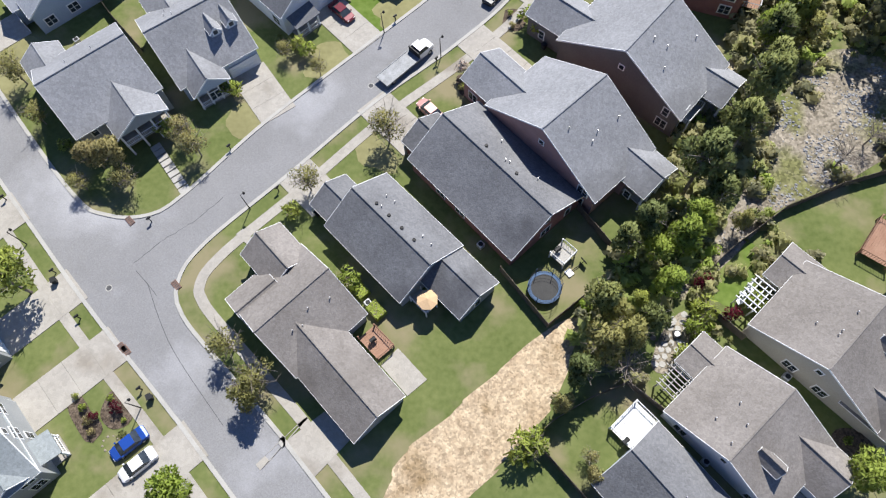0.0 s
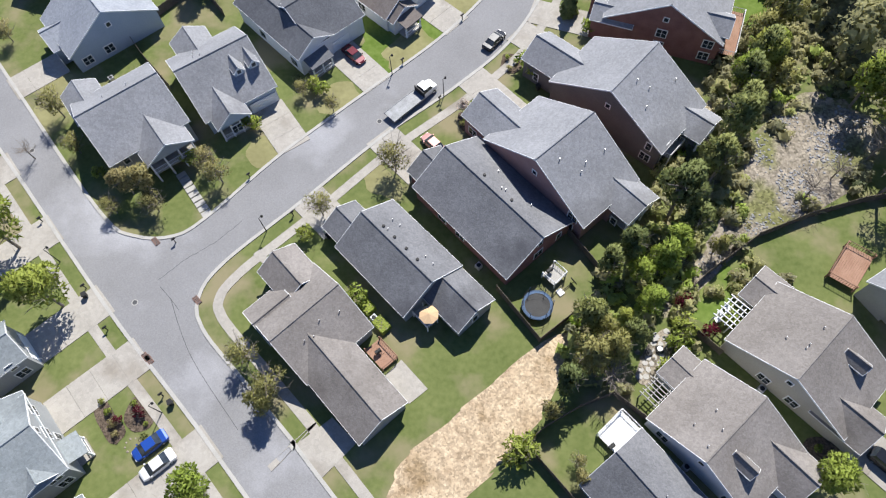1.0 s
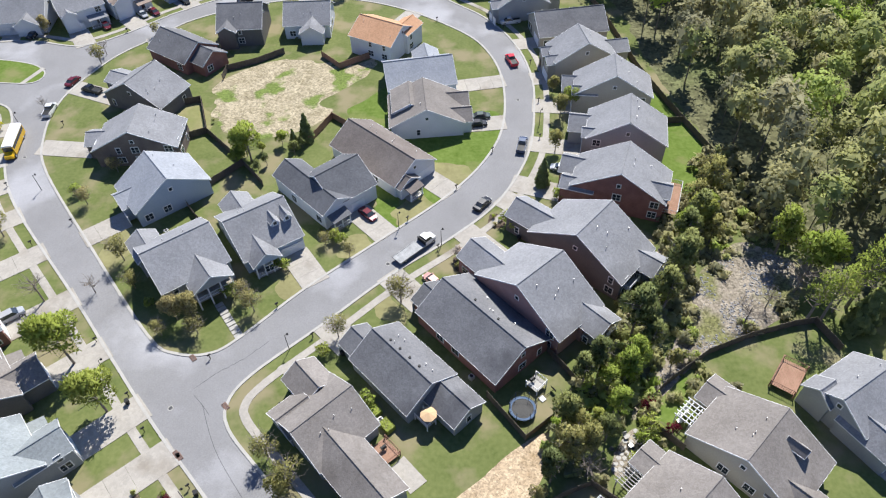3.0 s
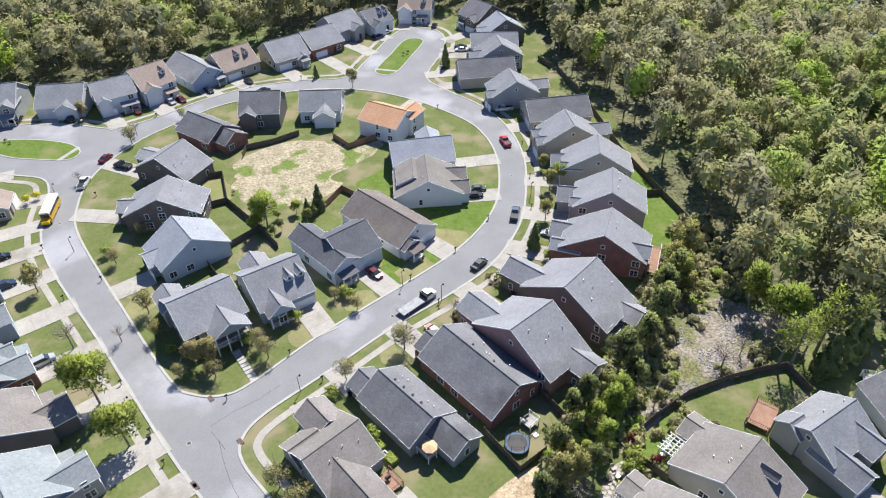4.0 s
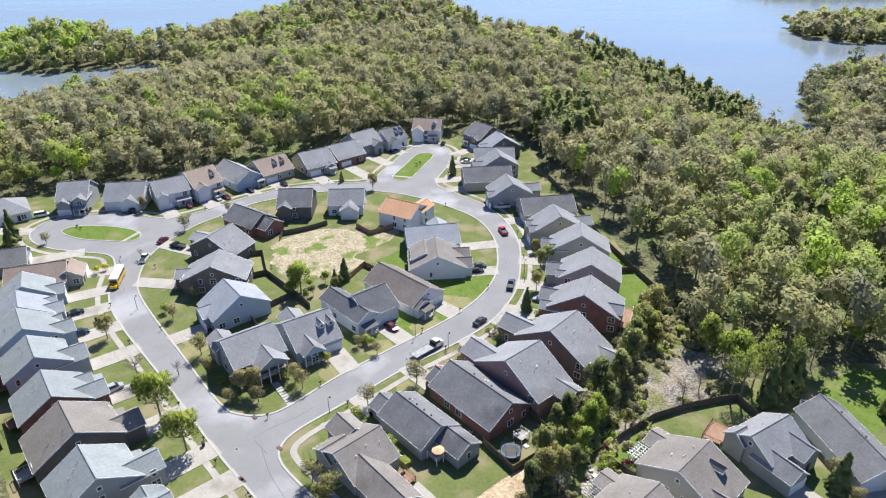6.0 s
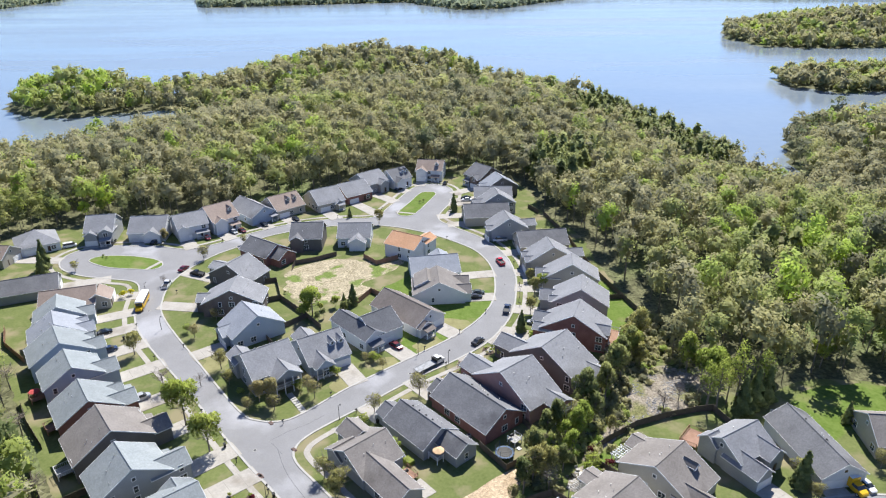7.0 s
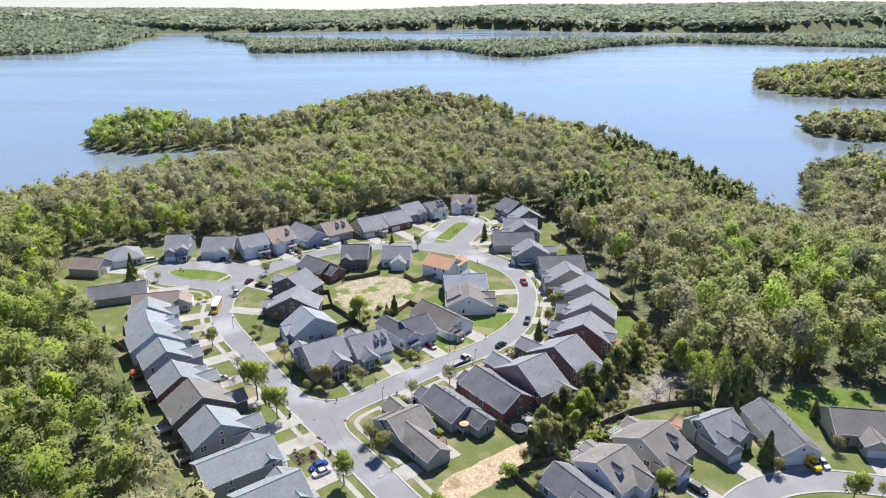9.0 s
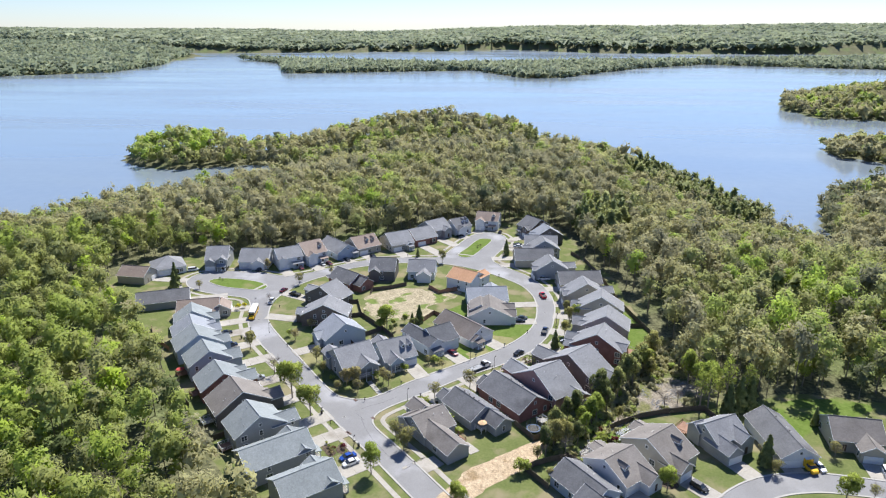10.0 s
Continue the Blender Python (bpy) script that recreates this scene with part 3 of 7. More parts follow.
def forest(name, label, mat, pts, zs, scales, leaves, size, seed, trunks=True, radius=4.3, height=13.0, base=3.2, variants=6, slope=0.0, greener=None):
    """Many trees in one mesh: crowns of leaf clumps, and slim trunks."""
    rng = np.random.default_rng(seed)
    temps = []
    for k in range(variants):
        r, h, lumps = radius * rng.uniform(0.85, 1.15), height * rng.uniform(0.85, 1.15), int(rng.integers(7, 12))
        # fine sprays outside, a few broad ones filling the crown within
        fill = leaves // 5
        a = leaf_cloud(leaves - fill, size, r, h, base, np.random.default_rng(seed * 50 + k), lumps, 0.66, 3, slope)
        b = leaf_cloud(fill, size * 2.7, r, h, base, np.random.default_rng(seed * 50 + k), lumps, 0.3, 3, slope, 0.72)
        temps.append((np.concatenate([a[0], b[0]]), np.concatenate([a[1], b[1]])))
    n = len(pts)
    V, N = np.empty((n, leaves * 3, 3), np.float32), np.empty((n, leaves * 3, 3), np.float32)
    pick, ang = rng.integers(0, variants, n), rng.random(n) * math.tau
    for k in range(variants):
        s = pick == k
        c, d, sc = np.cos(ang[s])[:, None], np.sin(ang[s])[:, None], scales[s][:, None]
        t, f = temps[k]
        V[s, :, 0] = (t[None, :, 0] * c - t[None, :, 1] * d) * sc + pts[s, 0][:, None]
        V[s, :, 1] = (t[None, :, 0] * d + t[None, :, 1] * c) * sc + pts[s, 1][:, None]
        V[s, :, 2] = t[None, :, 2] * sc * rng.uniform(0.9, 1.15, (s.sum(), 1)) + zs[s][:, None]
        N[s, :, 0] = f[None, :, 0] * c - f[None, :, 1] * d
        N[s, :, 1] = f[None, :, 0] * d + f[None, :, 1] * c
        N[s, :, 2] = f[None, :, 2]
    # neighbouring trees share a tone in drifts; some stand out dark or fresh green
    tone = 0.47 + 0.2 * np.sin(pts[:, 0] * 0.031 + 2 * np.sin(pts[:, 1] * 0.02)) * np.cos(pts[:, 1] * 0.027) + 0.1 * np.sin(pts[:, 0] * 0.11 + 1.5 * np.sin(pts[:, 1] * 0.13)) + rng.normal(0, 0.13, n)
    if greener is not None:
        tone = tone + greener(pts[:, 0], pts[:, 1])
    odd = rng.random(n)
    tone = np.where(odd < 0.035, rng.uniform(0.84, 0.98, n), np.where(odd > 0.9, rng.uniform(0.02, 0.25, n), tone))
    ob = solid(name, quad_mesh(V.reshape(-1, 3), np.repeat(np.clip(tone, 0.02, 0.98), leaves), 3, N.reshape(-1, 3)), mat)
    tagged(ob, label, "forest", kind="stuff")
    if trunks:
        q = np.array([(-0.16, 0, -1), (0.16, 0, -1), (0.09, 0, 9), (-0.09, 0, 9), (0, -0.16, -1), (0, 0.16, -1), (0, 0.09, 9), (0, -0.09, 9)], np.float32)
        T = q[None] * scales[:, None, None] + np.stack([pts[:, 0], pts[:, 1], zs], 1)[:, None, :]
        tagged(solid(name + "_trunks", quad_mesh(T.reshape(-1, 3)), "trunk"), "slim grey trunks of the spring wood", "forest", kind="stuff")
    return ob


def scatter(poly, step, seed, keep=None):
    rng = np.random.default_rng(seed)
    P = np.array(poly)
    X, Y = np.meshgrid(np.arange(P[:, 0].min(), P[:, 0].max(), step), np.arange(P[:, 1].min(), P[:, 1].max(), step * 0.9))
    p = np.stack([X.ravel(), Y.ravel()], 1) + rng.uniform(-0.48, 0.48, (X.size, 2)) * step
    ok = shore(poly, p[:, 0], p[:, 1]) > 0.5
    p = p[ok]
    if keep is not None:
        p = p[keep(p[:, 0], p[:, 1])]
    return p, rng


def woods(name, label, mat, poly, step, leaves, size, seed, keep=None, lo=0.7, hi=1.3, **kw):
    p, rng = scatter(poly, step, seed, keep)
    return forest(name, label, mat, p, land_height(p[:, 0], p[:, 1]), rng.uniform(lo, hi, len(p)), leaves, size, seed, **kw)


near = lambda x, y: (shore(CLEARING, x, y) < -2) & (np.hypot(x + 30, y - 90) < 330) & (x > -330) & (y > -150) & (x < 230)
beyond = lambda x, y: (shore(CLEARING, x, y) < -2) & ~((np.hypot(x + 30, y - 90) < 330) & (x > -330) & (y > -150) & (x < 230)) & (y > 0) & (x < 900) & (y > np.abs(x) * 0.55 - 200) & (x > -560)
W = "budding spring woodland in olive, tan and yellow-green"
STANDS = [[(18, 236), (30, 246), (52, 262), (62, 250), (50, 205), (44, 186), (34, 192), (30, 214)], [(70, 408), (92, 345), (108, 290), (134, 262), (152, 285), (138, 345), (120, 395), (92, 432)],
          [(-40, 600), (-12, 560), (-6, 515), (4, 520), (4, 560), (-24, 604)], [(92, 118), (108, 112), (112, 134), (98, 138)]]
in_stand = lambda x, y: np.any([inside(p, x, y) for p in STANDS], axis=0)
open_wood = lambda x, y: ~in_stand(x, y) | (np.sin(x * 1.3 + y * 2.1) > 0.55)
west_wood = lambda x, y: near(x, y) & (x < -105 - 0.4 * (y - 60)) & (y < 170)
east_wood = lambda x, y: near(x, y) & (x > 40) & (y < 175) & open_wood(x, y)
fresh = lambda x, y: 0.14 * smooth(60, 105, x - 0.12 * (y - 90))
woods("forest_west", "fresh yellow-green spring woodland behind the gardens", "leaf_green", MAINLAND, 6.9, 310, 0.66, 11, west_wood, radius=5.3)
woods("forest_east", "fresh green and tan spring woodland beyond the creek", "leaf_mixed", MAINLAND, 6.9, 340, 0.64, 13, east_wood, radius=5.3, greener=fresh)
woods("forest_near", W, "leaf_mixed", MAINLAND, 7.0, 270, 0.74, 14, lambda x, y: near(x, y) & ~west_wood(x, y) & ~((x > 40) & (y < 175)) & open_wood(x, y), radius=5.5)
woods("forest_beyond", W, "leaf_mixed", MAINLAND, 7.8, 95, 1.35, 12, lambda x, y: beyond(x, y) & open_wood(x, y), trunks=False, radius=6.6, height=15.0, base=1.0, greener=lambda x, y: 0.25 * smooth(0, 1, (-150 - x) / 170))
for i, stand in enumerate(STANDS):
    woods("evergreen_stand", "dark evergreen stand among the spring wood", "leaf_dark", stand, 4.6, 130, 1.05, 60 + i, trunks=False, radius=3.5, height=14.0, base=1.5, slope=0.5)
for i, (poly, step, lv, sz) in enumerate(((ISLE_EAST, 8, 64, 2.1), (POINT_EAST, 10, 34, 3.2))):
    woods("forest_isle", W, "leaf_mixed", poly, step, lv, sz, 20 + i, lambda x, y: x < 1000, trunks=False, radius=6.6, height=14.0, base=-0.5, greener=lambda x, y: 0.12 + 0 * x)
brush = lambda x, y: (shore(CLEARING, x, y) > -6) & (np.abs(x - 33 - 0.62 * (y - 40)) < 14 + 7 * np.sin(y * 0.3)) & (shore(GRAVEL, x, y) < 1.0 + 2.5 * np.sin(x * 0.7)) & (x - y * 0.55 > 0.5) & (np.hypot(x - 23.6, y - 19.0) > 4.6) & (np.hypot(x - 32.4, y - 24.2) > 4.0)
woods("undergrowth", "tangled olive and green brush along the dry creek", "leaf_mixed", [(8, 16), (20, 14), (60, 40), (80, 60), (70, 96), (44, 88), (30, 60), (20, 44)], 1.7, 60, 0.42, 51, brush, trunks=False, radius=1.2, height=2.2, base=0.0)
far_keep = lambda x, y: (x > -0.98 * y - 300) & (x < 0.7 * y + 250)
# far shores and hills wear the leaf tones with haze in their colour
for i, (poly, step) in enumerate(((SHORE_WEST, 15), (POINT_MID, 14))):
    woods("forest_far", "distant wooded shore beyond the lake", "leaf_far_haze", poly, step, 15, 6.5, 30 + i, lambda x, y: far_keep(x, y) & (y < 3200), trunks=False, radius=6.5, base=1.0)
woods("forest_horizon", "far wooded hills at the horizon", "leaf_far_haze", SHORE_FAR, 25, 9, 17.0, 40, far_keep, trunks=False, radius=15, height=14, base=0.0)


# ---- houses ----
class Wing:
    """A gabled block: centre, ridge direction in degrees, length along the ridge, half width, eave height and roof pitch."""

    def __init__(self, x, y, rot, length, half, eave, pitch=0.6, hip=0.0):
        self.x, self.y, self.rot, self.length, self.half, self.eave, self.pitch, self.hip = x, y, rot, length, half, eave, pitch, hip
        self.u = Vector((math.cos(radians(rot)), math.sin(radians(rot)), 0))
        self.v = Vector((-self.u.y, self.u.x, 0))

    def at(self, u, v, z=0.0):
        return Vector((self.x, self.y, z)) + self.u * u + self.v * v

    def holds(self, p, grow=0.0):
        d = Vector((p.x - self.x, p.y - self.y, 0))
        return abs(d.dot(self.u)) < self.length / 2 - 0.4 + grow and abs(d.dot(self.v)) < self.half - 0.4 + grow


def beside(w, u, v, turn, length, half, eave, pitch=0.6):
    """A wing placed in another's own directions."""
    p = w.at(u, v)
    return Wing(p.x, p.y, w.rot + turn, length, half, eave, pitch)


DEEP = 0.4


def wall_block(w, o, e, mat):
    h, l, top = w.half - 0.4, w.length / 2 - 0.35, w.eave + 0.06
    ridge = w.eave + w.pitch * w.half - 0.28
    pts = [(-l, -h, -DEEP), (l, -h, -DEEP), (l, h, -DEEP), (-l, h, -DEEP), (-l, -h, top), (l, -h, top), (l, h, top), (-l, h, top)]
    fs = [(3, 2, 1, 0), (0, 1, 5, 4), (2, 3, 7, 6)]
    if w.hip:
        fs += [(1, 2, 6, 5), (3, 0, 4, 7), (4, 5, 6, 7)]
    else:
        pts += [(-l, 0, ridge), (l, 0, ridge)]
        fs += [(1, 2, 6, 9, 5), (3, 0, 4, 8, 7), (4, 5, 9, 8), (6, 7, 8, 9)]
    solid("wall", shape([w.at(*p) - o for p in pts], fs), mat, e)


def roof_block(w, o, e, mat, trim="white_trim"):
    """Two sloping slabs with an overhang, white boards along eaves and rakes, and a ridge cap."""
    l, h, t = w.length / 2, w.half, 0.16
    r = w.eave + w.pitch * h
    k = w.hip * h
    for s in (-1, 1):
        up = [(-l, s * h, w.eave), (l, s * h, w.eave), (l - k, 0, r), (-l + k, 0, r)]
        pts = [w.at(a, b, c) - o for a, b, c in up] + [w.at(a, b, c - t) - o for a, b, c in up]
        fs = [(0, 1, 2, 3), (7, 6, 5, 4), (0, 4, 5, 1), (1, 5, 6, 2), (2, 6, 7, 3), (3, 7, 4, 0)]
        if s < 0:
            solid("roof", shape(pts, fs), mat, e)
        else:
            solid("roof", shape(pts, [f[::-1] for f in fs]), mat, e)
        if w.hip:
            up = [(s * l, -h, w.eave), (s * l, h, w.eave), (s * (l - k), 0, r)]
            pts = [w.at(a, b, c) - o for a, b, c in up] + [w.at(a, b, c - t) - o for a, b, c in up]
            fs = [(0, 1, 2), (5, 4, 3), (0, 3, 4, 1), (1, 4, 5, 2), (2, 5, 3, 0)]
            solid("roof", shape(pts, fs if s > 0 else [f[::-1] for f in fs]), mat, e)
    bm = bmesh.new()
    d = 0.035
    for s in (-1, 1):
        rows = [[(-l + 0.0, s * (h + d), w.eave + z), (l, s * (h + d), w.eave + z), (l, s * (h - 0.02), w.eave + z), (-l, s * (h - 0.02), w.eave + z)] for z in (-0.18, -0.01)]
        vs = [bm.verts.new(w.at(*p) - o) for row in rows for p in row]
        for f in ((3, 2, 1, 0), (4, 5, 6, 7), (0, 1, 5, 4), (1, 2, 6, 5), (2, 3, 7, 6), (3, 0, 4, 7)):
            bm.faces.new([vs[i] for i in f])
        if not w.hip:
            for q in (-1, 1):
                a, b = [(q * l, s * h, w.eave), (q * l, 0, r)], []
                vs = [bm.verts.new(w.at(u + q * x, v, c + z) - o) for (u, v, c) in a for x, z in ((-0.02, -0.24), (d, -0.24), (d, 0.015), (-0.02, 0.015))]
                for f in ((0, 1, 5, 4), (1, 2, 6, 5), (2, 3, 7, 6), (3, 0, 4, 7), (0, 3, 2, 1), (4, 5, 6, 7)):
                    bm.faces.new([vs[i] for i in f])
    part("trim", bm, trim, e, "white fascia boards")
    bm = bmesh.new()
    a, b = w.at(-l + k, 0, r + 0.02) - o, w.at(l - k, 0, r + 0.02) - o
    tube(bm, a, b, 0.11, 0.11, 6)
    part("ridge_cap", bm, mat, e)


def plate(name, x0, z0, x1, z1, y0, y1, mat):
    bm = bmesh.new()
    box(bm, x0, y0, z0, x1, y1, z1)
    me = bpy.data.meshes.new(name)
    bm.to_mesh(me)
    bm.free()
    me.materials.append(M[mat])
    return me


def window_meshes():
    """Frame plates with raised sashes of glass, by size."""
    out = {}
    for nm, wd, ht, nx in (("wide", 1.6, 1.5, 2), ("slim", 0.9, 1.5, 1), ("small", 0.75, 0.8, 1)):
        panes = []
        for i in range(nx):
            for j in range(2 if ht > 1 else 1):
                n = 2 if ht > 1 else 1
                panes.append(plate("pane", -wd / 2 + wd * i / nx + 0.05, -ht / 2 + ht * j / n + 0.04, -wd / 2 + wd * (i + 1) / nx - 0.05, -ht / 2 + ht * (j + 1) / n - 0.04, 0.0, 0.075, "glass"))
        out[nm] = (plate("window_frame", -wd / 2 - 0.1, -ht / 2 - 0.1, wd / 2 + 0.1, ht / 2 + 0.12, -0.02, 0.06, "white_trim"), panes)
    return out


WINDOWS = window_meshes()


def opening(e, o, p, out, kind):
    """A window in a wall: p its middle, out the way that the wall faces."""
    m = Matrix.Translation(p - o) @ Matrix.Rotation(math.atan2(-out.x, out.y), 4, "Z")
    f = new("window", WINDOWS[kind][0])
    f.parent, f.matrix_basis = e, m
    for me in WINDOWS[kind][1]:
        g = new("pane", me)
        g.parent = f
    return f


def slab_mesh(name, w, h, d, rails):
    bm = bmesh.new()
    box(bm, -w / 2, 0, 0, w / 2, d * 0.6, h)
    for i in range(rails):
        z = h * i / rails
        box(bm, -w / 2 + 0.06, 0, z + 0.05, w / 2 - 0.06, d, z + h / rails - 0.03)
    me = bpy.data.meshes.new(name)
    bm.to_mesh(me)
    bm.free()
    me.materials.append(M["white_trim"])
    return me


GARAGE = slab_mesh("garage_door", 4.7, 2.2, 0.08, 4)
ENTRY = slab_mesh("door", 1.0, 2.1, 0.08, 3)
DOOR_DARK = material("door_paint", (0.05, 0.03, 0.025), (0.09, 0.05, 0.04), 0.5, 1, 8, 0.05)
ENTRY.materials[0] = DOOR_DARK
bmv = bmesh.new()
tube(bmv, (0, 0, -0.3), (0, 0, 0.4), 0.06, 0.06, 7)
tube(bmv, (0, 0, 0.36), (0, 0, 0.46), 0.09, 0.07, 7)
VENT = bpy.data.meshes.new("vent_pipe")
bmv.to_mesh(VENT)
bmv.free()
VENT.materials.append(M["metal"])
bmv = bmesh.new()
tube(bmv, (0, 0, -0.3), (0, 0, 0.16), 0.13, 0.13, 9)
tube(bmv, (0, 0, 0.14), (0, 0, 0.3), 0.24, 0.2, 9)
CAP = bpy.data.meshes.new("roof_vent")
bmv.to_mesh(CAP)
bmv.free()
CAP.materials.append(M["black"])
drives = []


def front_hit(wings, p, d):
    """How far from p along d the outermost wall of the wings stands."""
    far = 0.0
    for k in range(160):
        q = p + d * (k * 0.2)
        if any(w.holds(q) for w in wings):
            far = k * 0.2
    return far


def to_road(p, d, most=22.0):
    """How far it is from p along d to the street."""
    poly = [(q.x, q.y) for q in kerb_out]
    blk = [(q.x, q.y) for q in block]
    for k in range(int(most / 0.4)):
        q = p + d * (k * 0.4)
        on = inside(poly, [q.x], [q.y])[0] and not inside(blk, [q.x], [q.y])[0]
        on = on or min((q.xy - s).length for s in street_2) < 3.9
        if on:
            return k * 0.4
    return 0.0


def house(label, wall, roof, wings, front, garage=2.4, door=-2.2, porch=0.0, drive=True, dormers=(), storeys=None, shade="roof", vents=3, accent=None, seed=0, windows=True, open_ends={}):
    """A dwelling of joined wings. front: the way, in degrees, that it faces the street; garage and door: where they sit across that front."""
    rng = random.Random(seed + int(wings[0].x * 7) + int(wings[0].y * 13))
    w0 = wings[0]
    o = Vector((w0.x, w0.y, 0))
    e = new("house")
    e.location = o
    tagged(e, label, "house")
    for i, w in enumerate(wings):
        if i in open_ends:
            open_end(w, w0, o, e, wall, open_ends[i])
        else:
            wall_block(w, o, e, accent if accent and i else wall)
        roof_block(w, o, e, roof)
    d = Vector((math.cos(radians(front)), math.sin(radians(front)), 0))
    s = Vector((-d.y, d.x, 0))
    taken = []
    # garage door and drive
    if garage is not None:
        p = o + s * garage
        f = front_hit(wings, p, d)
        g = p + d * (f + 0.12)
        ob = new("garage_door", GARAGE)
        ob.parent, ob.matrix_basis = e, Matrix.Translation(Vector((g.x, g.y, 0.02)) - o) @ Matrix.Rotation(math.atan2(-d.x, d.y), 4, "Z")
        taken.append((g, 3.0))
        if drive:
            n = to_road(g, d)
            if n > 1:
                drives.append((g, d, n, 5.4))
    if door is not None:
        p = o + s * door
        f = front_hit(wings, p, d)
        g = p + d * (f + 0.1)
        ob = new("front_door", ENTRY)
        ob.parent, ob.matrix_basis = e, Matrix.Translation(Vector((g.x, g.y, 0.3)) - o) @ Matrix.Rotation(math.atan2(-d.x, d.y), 4, "Z")
        taken.append((g, 1.0))
        if porch:
            turn = Matrix.Rotation(math.atan2(-d.x, d.y), 4, "Z")
            at = Matrix.Translation(Vector((g.x, g.y, 0)) - o) @ turn
            bm = bmesh.new()
            box(bm, -porch / 2, 0, -0.2, porch / 2, 2.2, 0.28)
            part("porch_floor", bm, "concrete", e, at=at)
            bm = bmesh.new()
            vs = [bm.verts.new(q) for q in ((-porch / 2 - 0.2, -0.3, 3.35), (porch / 2 + 0.2, -0.3, 3.35), (porch / 2 + 0.2, 2.5, 2.72), (-porch / 2 - 0.2, 2.5, 2.72), (-porch / 2 - 0.2, -0.3, 3.2), (porch / 2 + 0.2, -0.3, 3.2), (porch / 2 + 0.2, 2.5, 2.57), (-porch / 2 - 0.2, 2.5, 2.57))]
            for q in ((3, 2, 1, 0), (4, 5, 6, 7), (0, 1, 5, 4), (1, 2, 6, 5), (2, 3, 7, 6), (3, 0, 4, 7)):
                bm.faces.new([vs[i] for i in q[::-1]])
            part("porch_roof", bm, roof, e, at=at)
            n = max(2, int(porch / 2) + 1)
            for i in range(n):
                x = -porch / 2 + 0.15 + i * (porch - 0.3) / (n - 1)
                bm = bmesh.new()
                box(bm, x - 0.11, 1.95, 0.28, x + 0.11, 2.17, 2.68)
                box(bm, x - 0.16, 1.9, 0.28, x + 0.16, 2.22, 0.5)
                part("column", bm, "white_trim", e, "white porch post", at=at)
            for i in range(n - 1):
                x0, x1 = (-porch / 2 + 0.15 + (i + k) * (porch - 0.3) / (n - 1) for k in (0, 1))
                bm = bmesh.new()
                box(bm, x0, 2.02, 1.1, x1, 2.1, 1.2)
                box(bm, x0, 2.02, 0.4, x1, 2.1, 0.46)
                for j in range(1, 9):
                    x = x0 + (x1 - x0) * j / 9
                    box(bm, x - 0.02, 2.04, 0.46, x + 0.02, 2.08, 1.1)
                part("railing", bm, "white_trim", e, "white porch railing", at=at)
    # windows along every outer wall
    if windows:
        for w in wings:
            two = w.eave > 4.4
            for axis, sign in (("u", -1), ("u", 1), ("v", -1), ("v", 1)):
                out = (w.u if axis == "u" else w.v) * sign
                span, depth = (w.half - 0.4, w.length / 2 - 0.35) if axis == "u" else (w.length / 2 - 0.35, w.half - 0.4)
                n = max(1, int(span * 2 / 3.6))
                for i in range(n):
                    a = -span + (i + 0.5) * span * 2 / n
                    if rng.random() < (0.35 if out.dot(d) > 0.5 else 0.62):
                        continue
                    p = w.at(depth * sign, a) if axis == "u" else w.at(a, depth * sign)
                    if any(k is not w and k.holds(p + out * 0.3, 0.5) for k in wings):
                        continue
                    if any((p - q).length < r for q, r in taken):
                        kinds = ((4.3, "wide"),) if two else ()
                    else:
                        kinds = ((1.65, rng.choice(("wide", "slim", "wide"))),) + (((4.2, rng.choice(("wide", "slim"))),) if two else ())
                    for z, kd in kinds:
                        opening(e, o, Vector((p.x, p.y, z)), out, kd)
                peak = w.eave + w.pitch * w.half
                if axis == "u" and not w.hip and peak - w.eave > 2.6:
                    p = w.at(depth * sign, 0)
                    if not any(k is not w and k.holds(p + out * 0.3, 0.5) for k in wings):
                        opening(e, o, Vector((p.x, p.y, w.eave + (peak - w.eave) * 0.38)), out, "small")
    # dormers: (along the ridge, side, down the slope)
    for u, side, f in dormers:
        v = side * w0.half * f
        z = w0.eave + w0.pitch * w0.half * (1 - f)
        dw = beside(w0, u, v - side * 1.1, 90, 3.2, 0.95, z + 0.75, 1.1)
        wall_block_up(dw, o, e, wall, z - 0.4)
        roof_block(dw, o, e, roof)
        p = dw.at((1.6 - 0.33) * side, 0)
        opening(e, o, Vector((p.x, p.y, z + 0.55)), w0.v * side, "small")
    # pipes on the slope away from the street
    side = -1 if w0.v.dot(d) > 0 else 1
    for i in range(vents):
        u, f = rng.uniform(-0.38, 0.38) * w0.length, rng.uniform(0.12, 0.6)
        q = w0.at(u, side * w0.half * f, w0.eave + w0.pitch * w0.half * (1 - f))
        if w0.hip and f < 0.3:
            continue
        ob = new("vent_pipe", VENT)
        ob.parent, ob.location = e, q - o
    # dark caps in a row just below the ridge
    if vents > 2 and roof == "roof_slate":
        for i in range(2 + seed % 3 + (vents > 4) * 2):
            u, f = (-0.34 + 0.68 * (i + rng.uniform(0.2, 0.8)) / (2 + (vents > 4) * 2)) * w0.length, 0.16
            ob = new("roof_vent", CAP)
            ob.parent, ob.location = e, w0.at(max(-0.42 * w0.length, min(0.42 * w0.length, u)), side * w0.half * f, w0.eave + w0.pitch * w0.half * (1 - f)) - o
    return e


